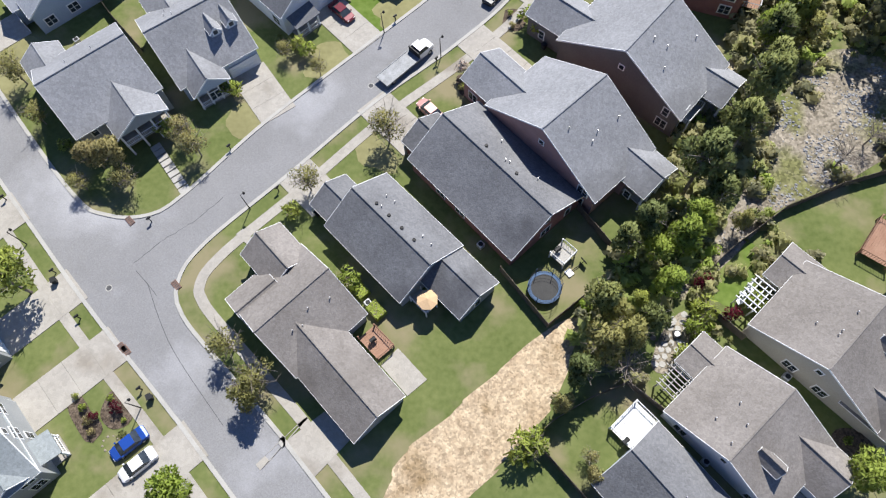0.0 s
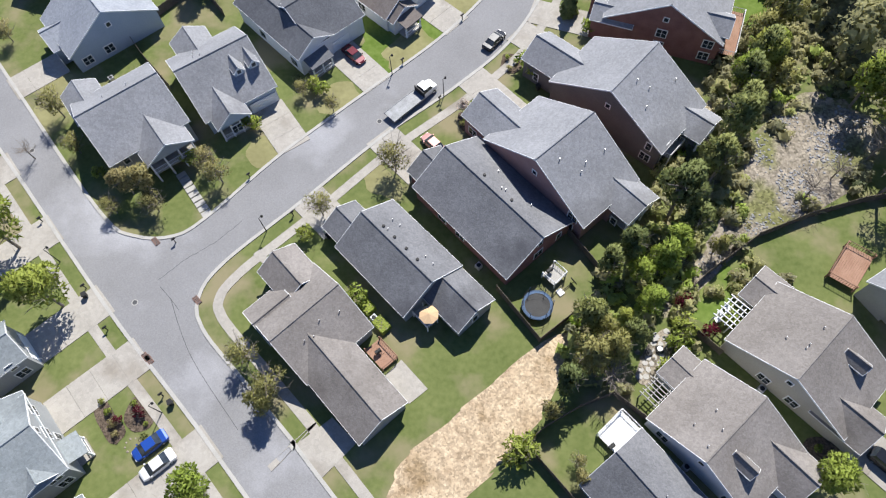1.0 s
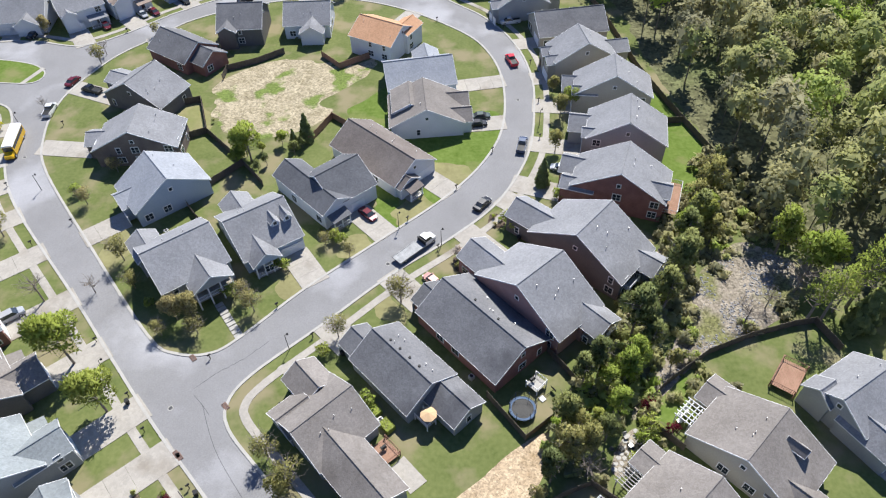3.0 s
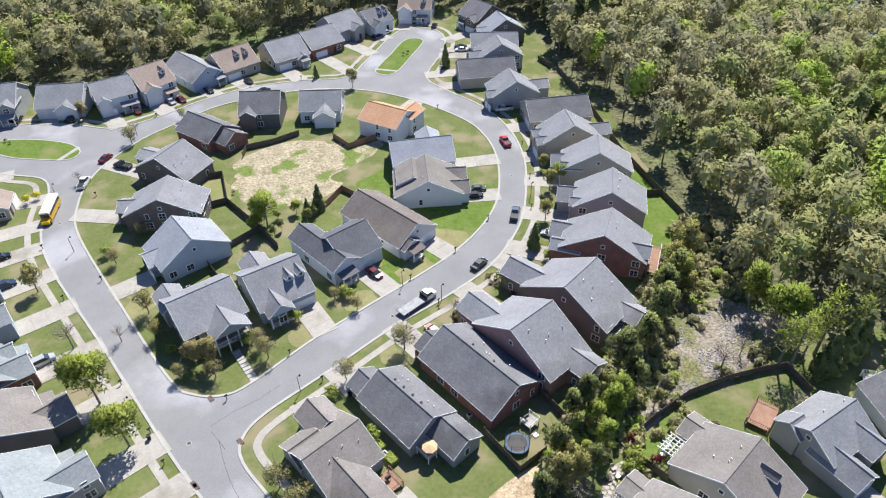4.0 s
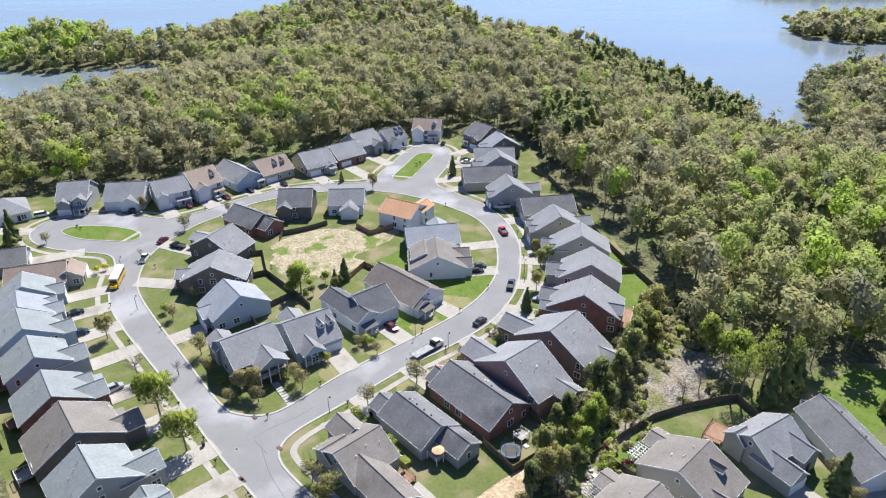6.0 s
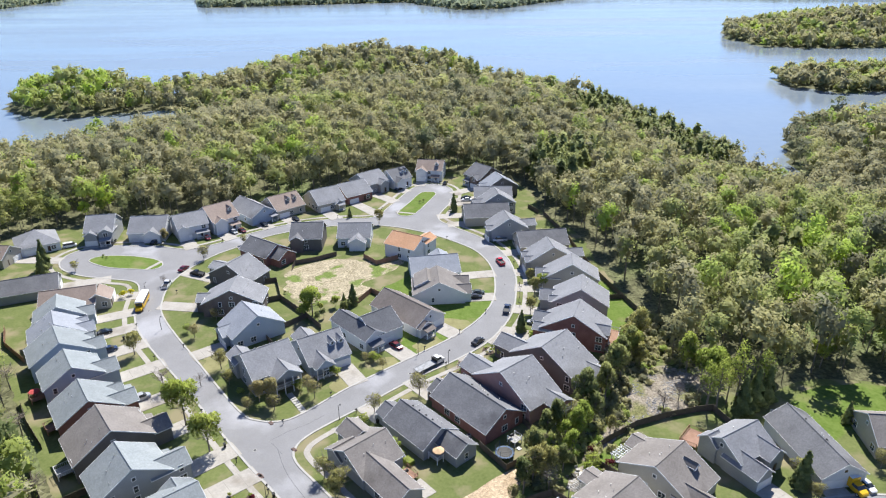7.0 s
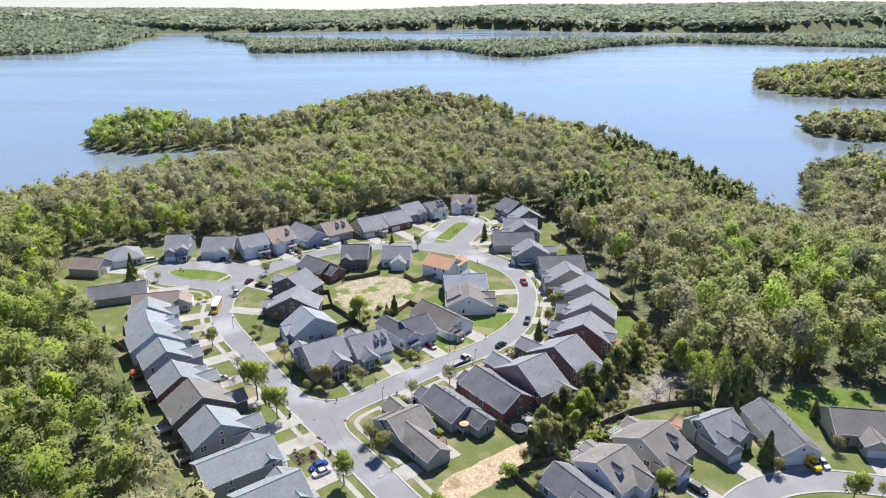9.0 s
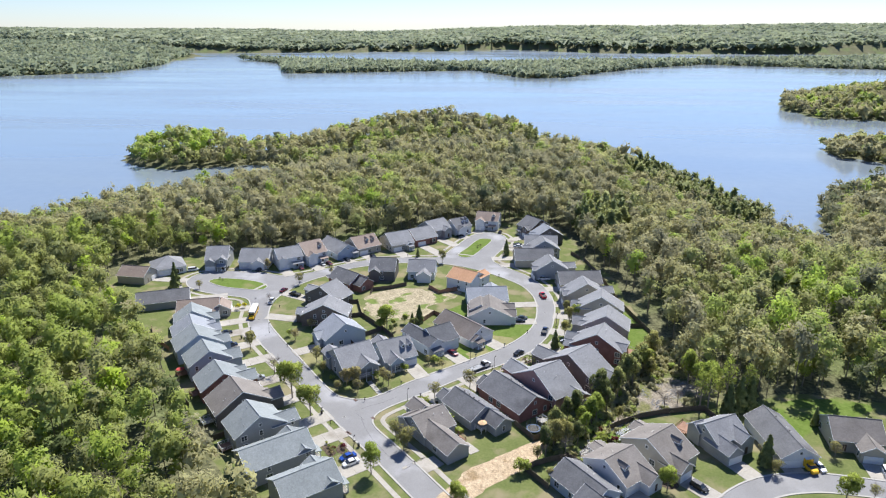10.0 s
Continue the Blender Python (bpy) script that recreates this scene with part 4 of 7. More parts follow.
def open_end(w, main, o, e, mat, depth):
    """A wing whose outer end is an open porch: shorter walls, a boarded gable, posts, rails and a floor."""
    s = 1 if (w.at(0, 0) - main.at(0, 0)).dot(w.u) > 0 else -1
    c = w.at(-s * depth / 2, 0)
    wall_block(Wing(c.x, c.y, w.rot, w.length - depth, w.half, w.eave, w.pitch), o, e, mat)
    h, l = w.half - 0.4, w.length / 2 - 0.25
    peak = w.eave + w.pitch * w.half - 0.28
    pts = [w.at(s * (l - t), v, z) - o for t in (0, 0.12) for v, z in ((-h, w.eave - 0.25), (h, w.eave - 0.25), (h, w.eave + 0.05), (0, peak), (-h, w.eave + 0.05))]
    fs = [(0, 1, 2, 3, 4), (9, 8, 7, 6, 5), (0, 5, 6, 1), (1, 6, 7, 2), (2, 7, 8, 3), (3, 8, 9, 4), (4, 9, 5, 0)]
    solid("gable", shape(pts, fs), mat, e)
    n = 4
    floor = 0.35 if w.eave < 4.1 else w.eave - 2.6
    bm = bmesh.new()
    pts = [w.at(s * (l - t), v, z) - o for z in (floor - 0.2, floor) for t, v in ((0.05, -h), (0.05, h), (depth + 0.1, h), (depth + 0.1, -h))]
    solid("porch_floor", shape(pts, [(0, 1, 2, 3), (7, 6, 5, 4), (4, 5, 1, 0), (5, 6, 2, 1), (6, 7, 3, 2), (7, 4, 0, 3)]), "concrete", e)
    bm.free()
    posts = [w.at(s * (l - 0.12), -h + 0.12 + i * (2 * h - 0.24) / (n - 1)) - o for i in range(n)]
    for p in posts:
        bm = bmesh.new()
        box(bm, p.x - 0.1, p.y - 0.1, -0.3, p.x + 0.1, p.y + 0.1, w.eave - 0.2)
        box(bm, p.x - 0.15, p.y - 0.15, floor, p.x + 0.15, p.y + 0.15, floor + 0.25)
        part("column", bm, "white_trim", e, "white porch post")
    for a, b in zip(posts, posts[1:]):
        for z in (floor + 0.15, floor + 0.95):
            bm = bmesh.new()
            tube(bm, a + Vector((0, 0, z)), b + Vector((0, 0, z)), 0.05, 0.05, 4)
            part("rail", bm, "white_trim", e)
        for k in range(1, 8):
            q = a.lerp(b, k / 8)
            bm = bmesh.new()
            box(bm, q.x - 0.02, q.y - 0.02, floor + 0.15, q.x + 0.02, q.y + 0.02, floor + 0.95)
            part("baluster", bm, "white_trim", e)


def wall_block_up(w, o, e, mat, z0):
    h, l = w.half - 0.15, w.length / 2 - 0.3
    ridge = w.eave + w.pitch * w.half - 0.3
    pts = [(-l, -h, z0), (l, -h, z0), (l, h, z0), (-l, h, z0), (-l, -h, w.eave), (l, -h, w.eave), (l, h, w.eave), (-l, h, w.eave), (-l, 0, ridge), (l, 0, ridge)]
    solid("dormer_wall", shape([w.at(*p) - o for p in pts], [(3, 2, 1, 0), (0, 1, 5, 4), (2, 3, 7, 6), (1, 2, 6, 9, 5), (3, 0, 4, 8, 7), (4, 5, 9, 8), (6, 7, 8, 9)]), mat, e)


W_ = Wing
# the row east of the junction
house("low corner house with brown shingles and pale siding", "siding_grey", "roof_brown", [W_(-21.6, 22.2, 45, 11.2, 6.4, 3.2, 0.55), W_(-16.6, 15.1, -46, 16.4, 3.9, 3.2), W_(-26.6, 23.2, 45, 6.0, 3.2, 2.9), W_(-25.2, 29.0, -46, 6.5, 3.2, 3.3)], 135, garage=None, door=2.5, vents=4)
house("single-storey house with streaked grey shingles and white trim", "siding_grey", "roof_slate", [W_(-10.6, 31.9, -45, 14.4, 5.4, 3.2), W_(-3.2, 27.0, -45, 10.0, 3.4, 3.0), W_(-17.6, 36.6, -45, 5.5, 3.1, 2.9)], 135, garage=2.6, door=-2.5, vents=5)
house("red-brick ranch house with streaked dark shingles", "brick_red", "roof_slate", [W_(2.2, 40.2, -46.5, 19.6, 6.5, 3.3), W_(-5.6, 45.6, -46.5, 6.5, 3.3, 3.0)], 134, garage=2.8, door=-2.6, vents=4)
m = W_(11.9, 47.0, 43.5, 11.4, 10.0, 4.6, 0.58)
house("tall pink-brick house with grey shingles and rear porch", "brick_pink", "roof_grey", [m, W_(4.2, 53.2, -47, 11.5, 3.7, 4.2), beside(m, 2.5, -9.2, 90, 9, 3.2, 4.3, 0.5)], 133.5, garage=-3.3, door=3.0, vents=4, open_ends={2: 3.0})
m = W_(22.3, 58.7, 50, 11.6, 10.2, 4.8, 0.58)
house("dark brown two-storey house with grey shingles", "siding_dark", "roof_grey", [m, W_(13.2, 65.0, -40, 11.0, 3.6, 4.2), beside(m, 2.5, -10.2, 90, 6, 3.0, 4.4, 0.5)], 141, garage=-3.0, door=3.0, vents=4, open_ends={2: 2.6})
m = W_(30.4, 75.6, 72, 10.6, 9.5, 5.0, 0.58)
house("red-brick two-storey house with grey roof and white rear deck", "brick_red", "roof_grey", [m, beside(m, 2.6, 8.2, 90, 9, 3.3, 4.0), beside(m, -3.2, 8.0, 90, 7, 2.4, 4.2), beside(m, -1.6, -5.2, 90, 9.5, 2.6, 5.6, 0.62)], 162, garage=2.6, door=-3.0, vents=3)
m = W_(34.0, 92.0, 80, 10.8, 8.6, 5.3)
house("grey-sided two-storey house with grey gables", "siding_grey", "roof_grey", [m, beside(m, 2.4, 8.6, 90, 8, 3.6, 3.6), beside(m, -3, 6.5, 90, 6, 2.0, 5.2)], 170, garage=2.5, door=-3.0, vents=4)
m = W_(33.2, 108.5, 85, 9.6, 9.0, 5.3)
house("beige two-storey house with grey gables", "siding_tan", "roof_grey", [m, beside(m, 2.2, 8.2, 90, 7, 3.4, 3.8), beside(m, -2.8, 6.5, 90, 6, 2.0, 5.2)], 175, garage=2.4, door=-3.0)
m = W_(27.6, 123.6, 100, 9.6, 8.0, 5.3)
house("beige house with grey gables and long rear wing", "siding_tan", "roof_grey", [m, beside(m, 2.4, -8.6, 90, 8, 3.2, 4.2), beside(m, -2.2, 6.8, 90, 6, 2.2, 4.8), beside(m, 2.4, 6.8, 90, 6, 2.2, 4.6)], 190, garage=2.4, door=-2.6)
house("long low house with dark grey shingles", "siding_tan", "roof_slate", [W_(26.0, 141.0, 11, 19, 6.6, 3.6)], 191, garage=2.6, door=-2.6)
m = W_(13.6, 153.0, 103, 10, 7.6, 4.6)
house("grey house with steep gables and rear wing", "siding_grey", "roof_grey", [m, beside(m, 2.4, -8.4, 90, 8, 3.0, 3.8), beside(m, -2.2, 6.0, 90, 6, 2.2, 4.4)], 200, garage=2.4, door=-2.6)
house("long house with grey shingles and beige walls", "siding_tan", "roof_slate", [W_(5.6, 169.4, 9, 19, 6.5, 3.8)], 190, garage=2.6, door=-2.6)
m = W_(10.2, 180.6, 102, 9.0, 8.0, 4.8)
house("grey house with twin gables", "siding_grey", "roof_grey", [m, beside(m, 0, 6.5, 90, 8, 3.2, 4.2)], 192, garage=2.4, door=-2.6)
house("grey house with long plain roof", "siding_grey", "roof_grey", [W_(9.0, 192.5, 2, 17, 5.8, 4.0)], 182, garage=2.4, door=-2.4)
m = W_(12.0, 203.5, 110, 9.5, 8.0, 4.8)
house("grey house with pale sunlit roof", "siding_dark", "roof_light", [m, beside(m, 0, 6.5, 90, 7, 3.2, 4.2)], 200, garage=2.4, door=-2.4)
m = W_(5.0, 219.0, -48, 12, 7.5, 5.0)
house("dark brick house with black shingles", "brick_brown", "roof_slate", [m, beside(m, 2.5, -6, 90, 6, 3.0, 4.6)], 222, garage=2.6, door=-2.4, porch=4)
# round the far loop
m = W_(-21.0, 228.6, -6, 13.5, 6.4, 5.3)
house("white two-storey house with tan roof", "siding_white", "roof_tan", [m, beside(m, -3.6, -5.6, 90, 5, 3.0, 5.2)], 264, garage=-3.2, door=3.2, porch=4, dormers=((3.5, -1, 0.5),))
m = W_(-37.5, 216.5, 42, 11, 6.5, 4.4)
house("grey house with dormers beside the loop", "siding_white", "roof_slate", [m, beside(m, -2.5, -6, 90, 6, 2.8, 4.0)], 312, garage=-2.8, door=2.6, dormers=((1.5, -1, 0.5), (4, -1, 0.5)))
m = W_(-49.5, 209.5, 46, 13, 7.2, 4.6)
house("grey house with steep front gable", "siding_grey", "roof_grey", [m, beside(m, 2.4, -6.6, 90, 6, 2.8, 4.4)], 316, garage=-3.0, door=2.6)
house("red-brick house with grey shingles", "brick_red", "roof_grey", [W_(-55.6, 196.4, 42, 14, 7.5, 3.6)], 312, garage=-3.0, door=2.6)
m = W_(-66.0, 186.0, 38, 13.5, 8.0, 3.6)
house("beige house with grey shingles and white doors", "siding_tan", "roof_grey", [m, beside(m, 3.4, -7.2, 90, 4, 2.4, 3.0)], 308, garage=-3.2, door=3.4, porch=3)
house("house with tan shingles and two front dormers", "siding_tan", "roof_tan", [W_(-82.4, 178.0, 44, 14, 7.6, 3.6)], 314, garage=-3.4, door=3.0, dormers=((0.5, -1, 0.5), (3.8, -1, 0.5)))
m = W_(-93.5, 171.0, -42, 20, 6.4, 3.6)
house("long grey-roofed house with blue porch", "siding_blue", "roof_grey", [m, beside(m, 7.5, 4.5, 0, 5, 2.6, 3.0)], 318, garage=-2.4, door=3.4, porch=3)
m = W_(-104.5, 160.0, 46, 12, 7.8, 5.3)
house("two-storey house with tan roof and pale walls", "siding_white", "roof_tan", [m, beside(m, -2.8, -6.4, 90, 6, 2.8, 5.0)], 316, garage=-3.0, door=3.0, porch=4, dormers=((3.4, -1, 0.55),))
m = W_(-113.0, 151.5, 36, 12.5, 6.4, 5.4)
house("white two-storey house with dark shuttered windows", "siding_white", "roof_grey", [m, beside(m, -4, -5.2, 90, 4, 2.2, 5.0)], 306, garage=-3.4, door=3.0, porch=5)
m = W_(-128.0, 150.0, 8, 14.5, 7.6, 3.8)
house("grey-roofed house with wide front gable", "siding_white", "roof_grey", [m, beside(m, 2.4, -6, 90, 6, 3.6, 3.2)], 278, garage=-3.0, door=3.0)
m = W_(-146.0, 147.0, 14, 11, 7.6, 5.2)
house("grey two-storey house with twin gables", "siding_grey", "roof_grey", [m, beside(m, 2.8, -5, 90, 8, 2.7, 5.2), beside(m, -2.8, -6, 90, 6, 2.6, 4.4)], 284, garage=-2.8, door=2.8, porch=4)
house("pale house with low hipped grey roof", "siding_white", "roof_grey", [W_(-167.0, 136.0, 38, 15, 7.6, 3.4, 0.55, 1.0)], 310, garage=-3.0, door=3.0)
house("tan-sided house at the wood's edge", "siding_tan", "roof_tan", [W_(-174.0, 122.0, -2, 14, 5.5, 3.8)], 0, garage=2.4, door=-2.2)
house("long dark grey house by the wood", "siding_grey", "roof_slate", [W_(-146.5, 97.2, 26, 21, 5.6, 3.2)], 26, garage=2.2, door=-2.4)
house("pink-tan roofed ranch house", "siding_tan", "roof_tan", [W_(-126.6, 89.6, 20, 16.5, 6.2, 3.2), W_(-118.5, 92.0, 110, 8, 4.0, 3.2)], 20, garage=2.4, door=-2.4)
# the row west of the main street
west = (("grey-sided house with long blue-grey roof", "siding_grey", "roof_teal", -46.6, -10.2, 6.0, 15.5, 5.0), ("grey house with wide blue-grey roof", "siding_grey", "roof_teal", -58.8, 0.6, 6.0, 18.8, 5.0))
for lb, wl, rf, x, y, hf, ln, ev in west:
    m = W_(x, y, 43, ln, hf, ev, 0.55)
    house(lb, wl, rf, [m, beside(m, ln / 2 - 3.2, 0.5, 90, 12.5, 3.0, ev - 0.4)], 43, garage=3.4, door=-3.0, porch=3, vents=4)
m = W_(-69.4, 12.2, 134, 11.0, 7.6, 5.0)
house("pale green-grey two-storey house with light roof", "siding_grey", "roof_teal", [m, beside(m, -2.2, -7.2, 90, 8.5, 3.4, 4.6)], 44, garage=-2.2, door=3.0, porch=3, vents=4)
m = W_(-79.4, 23.4, 133, 12.0, 8.6, 4.8)
house("dark brown-sided house with taupe shingles", "siding_dark", "roof_brown", [m, beside(m, -1.5, -7.6, 90, 10.0, 3.4, 3.8)], 43, garage=-1.6, door=3.4, porch=3, vents=4)
m = W_(-90.8, 35.0, 131, 11.4, 7.4, 4.2)
house("red-brick house with grey gabled roof", "brick_red", "roof_teal", [m, beside(m, -2.4, -6.6, 90, 8, 3.4, 4.0), beside(m, 3.0, -5.5, 90, 7, 2.4, 4.0)], 41, garage=-2.4, door=3.0, porch=3)
m = W_(-101.2, 46.8, 130, 10.8, 7.2, 5.2)
house("blue-sided two-storey house with grey roof", "siding_blue", "roof_teal", [m, beside(m, -1.6, -6.6, 90, 8, 3.6, 4.6)], 40, garage=-2.0, door=3.0, porch=3)
m = W_(-110.6, 57.6, 129, 11.4, 8.0, 5.0)
house("pale blue house with grey roof", "siding_blue", "roof_teal", [m, beside(m, -2.0, -6.8, 90, 8, 3.2, 4.6), beside(m, 3.4, -6, 90, 6, 2.2, 4.4)], 39, garage=-2.0, door=3.2)
m = W_(-118.0, 68.0, 125, 9.6, 7.4, 4.4)
house("grey house with layered light gables", "siding_grey", "roof_light", [m, beside(m, -1.6, -6.4, 90, 7, 3.0, 4.0), beside(m, 2.6, -5.6, 90, 6, 2.2, 4.2)], 35, garage=-1.6, door=3.0)
m = W_(-123.4, 78.6, 120, 9.4, 7.2, 4.2)
house("grey house with bluish gables", "siding_blue", "roof_teal", [m, beside(m, -1.6, -6.2, 90, 7, 3.0, 3.8)], 30, garage=-1.6, door=3.0)
# inside the loop
m = W_(-52.8, 54.2, 39, 13.2, 7.2, 5.1)
house("corner house with blue-grey roof and pillared porch", "siding_grey", "roof_grey", [m, beside(m, 1.6, -5.0, 90, 11.0, 3.9, 4.8), beside(m, -4.4, 6.8, 90, 7, 3.0, 4.4)], -51, garage=None, door=None, vents=2, open_ends={1: 2.4})
m = W_(-40.9, 63.2, 36, 12.4, 7.6, 3.5)
house("grey-roofed house with steep porch gable and two dormers", "siding_blue", "roof_grey", [m, beside(m, -2.4, -5.2, 90, 9.5, 2.9, 3.4, 0.8), beside(m, -1, 7.4, 90, 7, 3.2, 3.2)], -54, garage=3.4, door=None, open_ends={1: 2.0}, dormers=((2.2, -1, 0.52), (4.7, -1, 0.52)), vents=3)
m = W_(-32.2, 73.9, -44, 17.5, 3.7, 4.2)
house("white two-storey house with dark slate roof", "siding_white", "roof_dark", [m, W_(-26.9, 76.1, 42, 10.5, 6.4, 4.1)], -46, garage=4.6, door=-0.2, porch=4, vents=3)
m = W_(-19.0, 86.2, -42, 21.0, 6.2, 3.2)
house("long low house with brown shingles and white garage", "siding_white", "roof_umber", [m, beside(m, 8.0, -3.0, 0, 8, 2.9, 3.0)], -42, garage=3.0, door=-3.0, porch=3.5, vents=6)
m = W_(-10.4, 101.4, 97, 13.0, 8.6, 3.6, 0.5)
house("white house with broad taupe gable roof", "siding_white", "roof_brown", [m, beside(m, 2.0, 3.4, 0, 9.4, 4.4, 4.9, 0.5), beside(m, -2.5, -7.0, 90, 7, 3.2, 3.2), beside(m, 3.2, -6.4, 90, 8, 3.0, 3.6)], 7, garage=-2.6, door=3.0, vents=3)
m = W_(-12.8, 116.5, 12, 17.0, 7.0, 3.8, 0.55)
house("pale blue house with light grey roof", "siding_blue", "roof_light", [m, beside(m, 3.0, 3.5, 90, 13, 3.4, 3.8)], 12, garage=-2.6, door=3.0, vents=3)
m = W_(-23.4, 134.2, -28, 13.5, 6.2, 5.2, 0.5)
house("white two-storey house with orange shingle roof", "siding_white", "roof_orange", [m, beside(m, 4.6, 4.2, 90, 8, 3.2, 5.4, 0.5)], 62, garage=3.0, door=-3.0, vents=2)
m = W_(-45.0, 145.6, 3, 13.0, 6.4, 4.0)
house("white house with pale grey gables", "siding_white", "roof_grey", [m, beside(m, 1.6, -6.0, 90, 8, 3.4, 3.4)], 93, garage=3.0, door=-3.0, vents=3)
m = W_(-62.6, 142.4, 4, 12.4, 7.0, 5.0)
house("dark grey two-storey house with slate gables", "siding_dark", "roof_slate", [m, beside(m, -3.2, -5.0, 90, 7, 2.7, 5.0)], 94, garage=3.0, door=-3.0, vents=2)
m = W_(-76.2, 130.0, -33, 15.0, 5.9, 3.4)
house("red-brick ranch house with dark grey roof", "brick_red", "roof_slate", [m, beside(m, 8.2, 0.4, 0, 8, 4.3, 3.2)], 130, garage=2.4, door=-3.0, vents=2)
m = W_(-78.8, 109.6, 68, 11.0, 9.0, 3.8, 0.55)
house("brown-sided house with grey gable roof", "siding_dark", "roof_grey", [m, beside(m, 2.4, 9.4, 90, 8, 3.2, 3.2, 0.4)], 158, garage=2.4, door=-3.0, vents=4)
m = W_(-73.4, 90.4, 95, 10.5, 9.4, 4.6, 0.5)
house("dark brick two-storey house with grey roof", "brick_brown", "roof_grey", [m, beside(m, 1.0, 8.6, 90, 7, 3.2, 3.8, 0.5)], 175, garage=1.0, door=-3.4, porch=3, vents=3)
m = W_(-63.6, 75.2, -49, 11.4, 8.2, 3.9, 0.6)
house("pale blue house with weathered light roof", "siding_blue", "roof_light", [m, beside(m, -1.0, -6.6, 90, 6, 3.2, 3.4)], 221, garage=1.0, door=-3.4, vents=2)
# the houses along the second street
m = W_(21.4, 0.6, -49, 15.0, 5.2, 3.2)
house("grey-roofed house with white rear deck", "siding_blue", "roof_slate", [m, beside(m, 6, -2, 0, 8, 4, 3.0)], -49, garage=2.0, door=-2.4, vents=2)
m = W_(30.2, 9.0, 43.5, 11.0, 7.6, 3.4, 0.5)
house("white-sided house with broad taupe shingle roof", "siding_white", "roof_brown", [m, beside(m, 2.6, -6.8, 90, 7, 3.0, 3.2, 0.7), beside(m, 2.6, 8.0, 90, 5, 2.6, 2.8, 0.3)], -46.5, garage=-2.8, door=2.8, dormers=((-2.0, -1, 0.55),), vents=4)
m = W_(41.8, 18.8, 45, 11.4, 8.6, 3.6, 0.5)
house("pale house with wide taupe roof and rear patio", "siding_tan", "roof_brown", [m, beside(m, -2.6, -7.4, 90, 7, 3.0, 3.2, 0.7), beside(m, 4.0, 8.6, 90, 5, 3.0, 2.8, 0.4)], -45, garage=-2.8, door=2.8, dormers=((2.0, -1, 0.55),), vents=4)
m = W_(59.0, 27.6, 33, 11.6, 5.3, 4.2, 0.65)
house("grey-roofed house with steep cross gables and pink deck", "siding_grey", "roof_grey", [m, beside(m, 3.0, -3.8, 90, 8, 2.8, 4.1, 0.75), beside(m, -3.4, -5.2, 90, 9, 2.8, 3.4, 0.78), beside(m, -4.6, 3.0, 0, 3.4, 2.6, 4.4, 0.8)], -57, garage=-3.0, door=2.8, vents=2)
house("long low house with slate-grey shingles", "siding_white", "roof_slate", [W_(75.7, 28.6, -79, 20.6, 5.4, 3.2)], -79, garage=-2.0, door=2.4, vents=3)
m = W_(95.9, 33.6, -3, 13.6, 6.5, 3.6)
house("brown-roofed house at the end of the row", "siding_tan", "roof_brown", [m, beside(m, 2.0, -6.6, 90, 8, 3.4, 3.2)], -93, garage=2.0, door=-3.6, vents=2)

# concrete drives from the garages to the street
for g, d, n, wd in drives:
    s = Vector((-d.y, d.x, 0)) * wd / 2
    bm = bmesh.new()
    k = max(2, int(n / 3))
    for i in range(k):
        a, b = g + d * (n * i / k + 0.01), g + d * (n * (i + 1) / k - 0.02)
        vs = [bm.verts.new((q.x, q.y, z)) for z in (-0.05, 0.118) for q in (a - s, a + s, b + s, b - s)]
        for f in ((0, 1, 2, 3), (7, 6, 5, 4), (4, 5, 1, 0), (5, 6, 2, 1), (6, 7, 3, 2), (7, 4, 0, 3)):
            bm.faces.new([vs[j] for j in f])
    tagged(part("driveway", bm, "concrete"), "pale concrete driveway in jointed slabs", "driveway", kind="structure")


# ---- garden trees and shrubs ----
def spread(proto, spots, rng, lo=0.85, hi=1.2, hide=True):
    """Copies of a plant at the spots (x, y, size), each turned its own way; the first spot takes the plant itself."""
    for i, (x, y, k) in enumerate(spots):
        k *= rng.uniform(lo, hi)
        z = float(land_height(np.array([x]), np.array([y]))[0])
        m = Matrix.LocRotScale((x, y, z), Euler((0, 0, rng.uniform(0, 6.28))), (k, k, k * rng.uniform(0.92, 1.12)))
        if i == 0:
            proto.matrix_basis = m
        else:
            copy_thing(proto, m)


rng = random.Random(5)
spread(tree("tree", "young street tree in fresh bright green leaf", "leaf_spring", 8.0, 3.2, 2400, 0.34, seed=2, lumps=14), [(-57.6, 24.8, 1.15), (-66.6, 33.6, 0.95), (-32.8, 0.6, 0.9), (-48.6, 87.0, 0.95), (-67.4, 75.0, 0.5), (24.0, 106.3, 0.6), (44.7, 66.4, 0.9), (41.9, 4.5, 0.8), (61.5, 54.5, 1.1), (84, 6, 0.7), (93.5, 63.2, 0.8), (-9.0, 14.0 - 24, 0.6)], rng)
spread(tree("tree", "street tree in dull green spring leaf", "leaf_olive", 7.5, 2.8, 1700, 0.32, seed=3, lumps=12), [(-48.7, 42.9, 1.0), (-51.8, 43.0, 0.75), (-93.5, 63.2, 1.05), (-119.3, 142.0, 0.9), (18.8, 90.0, 1.0), (21.0, 103.0, 0.9), (-38.4, 163.8, 0.9), (20.0, 113.0, 0.8), (-26.5, 11.6, 0.8), (13.2, 3.6, 0.5)], rng)
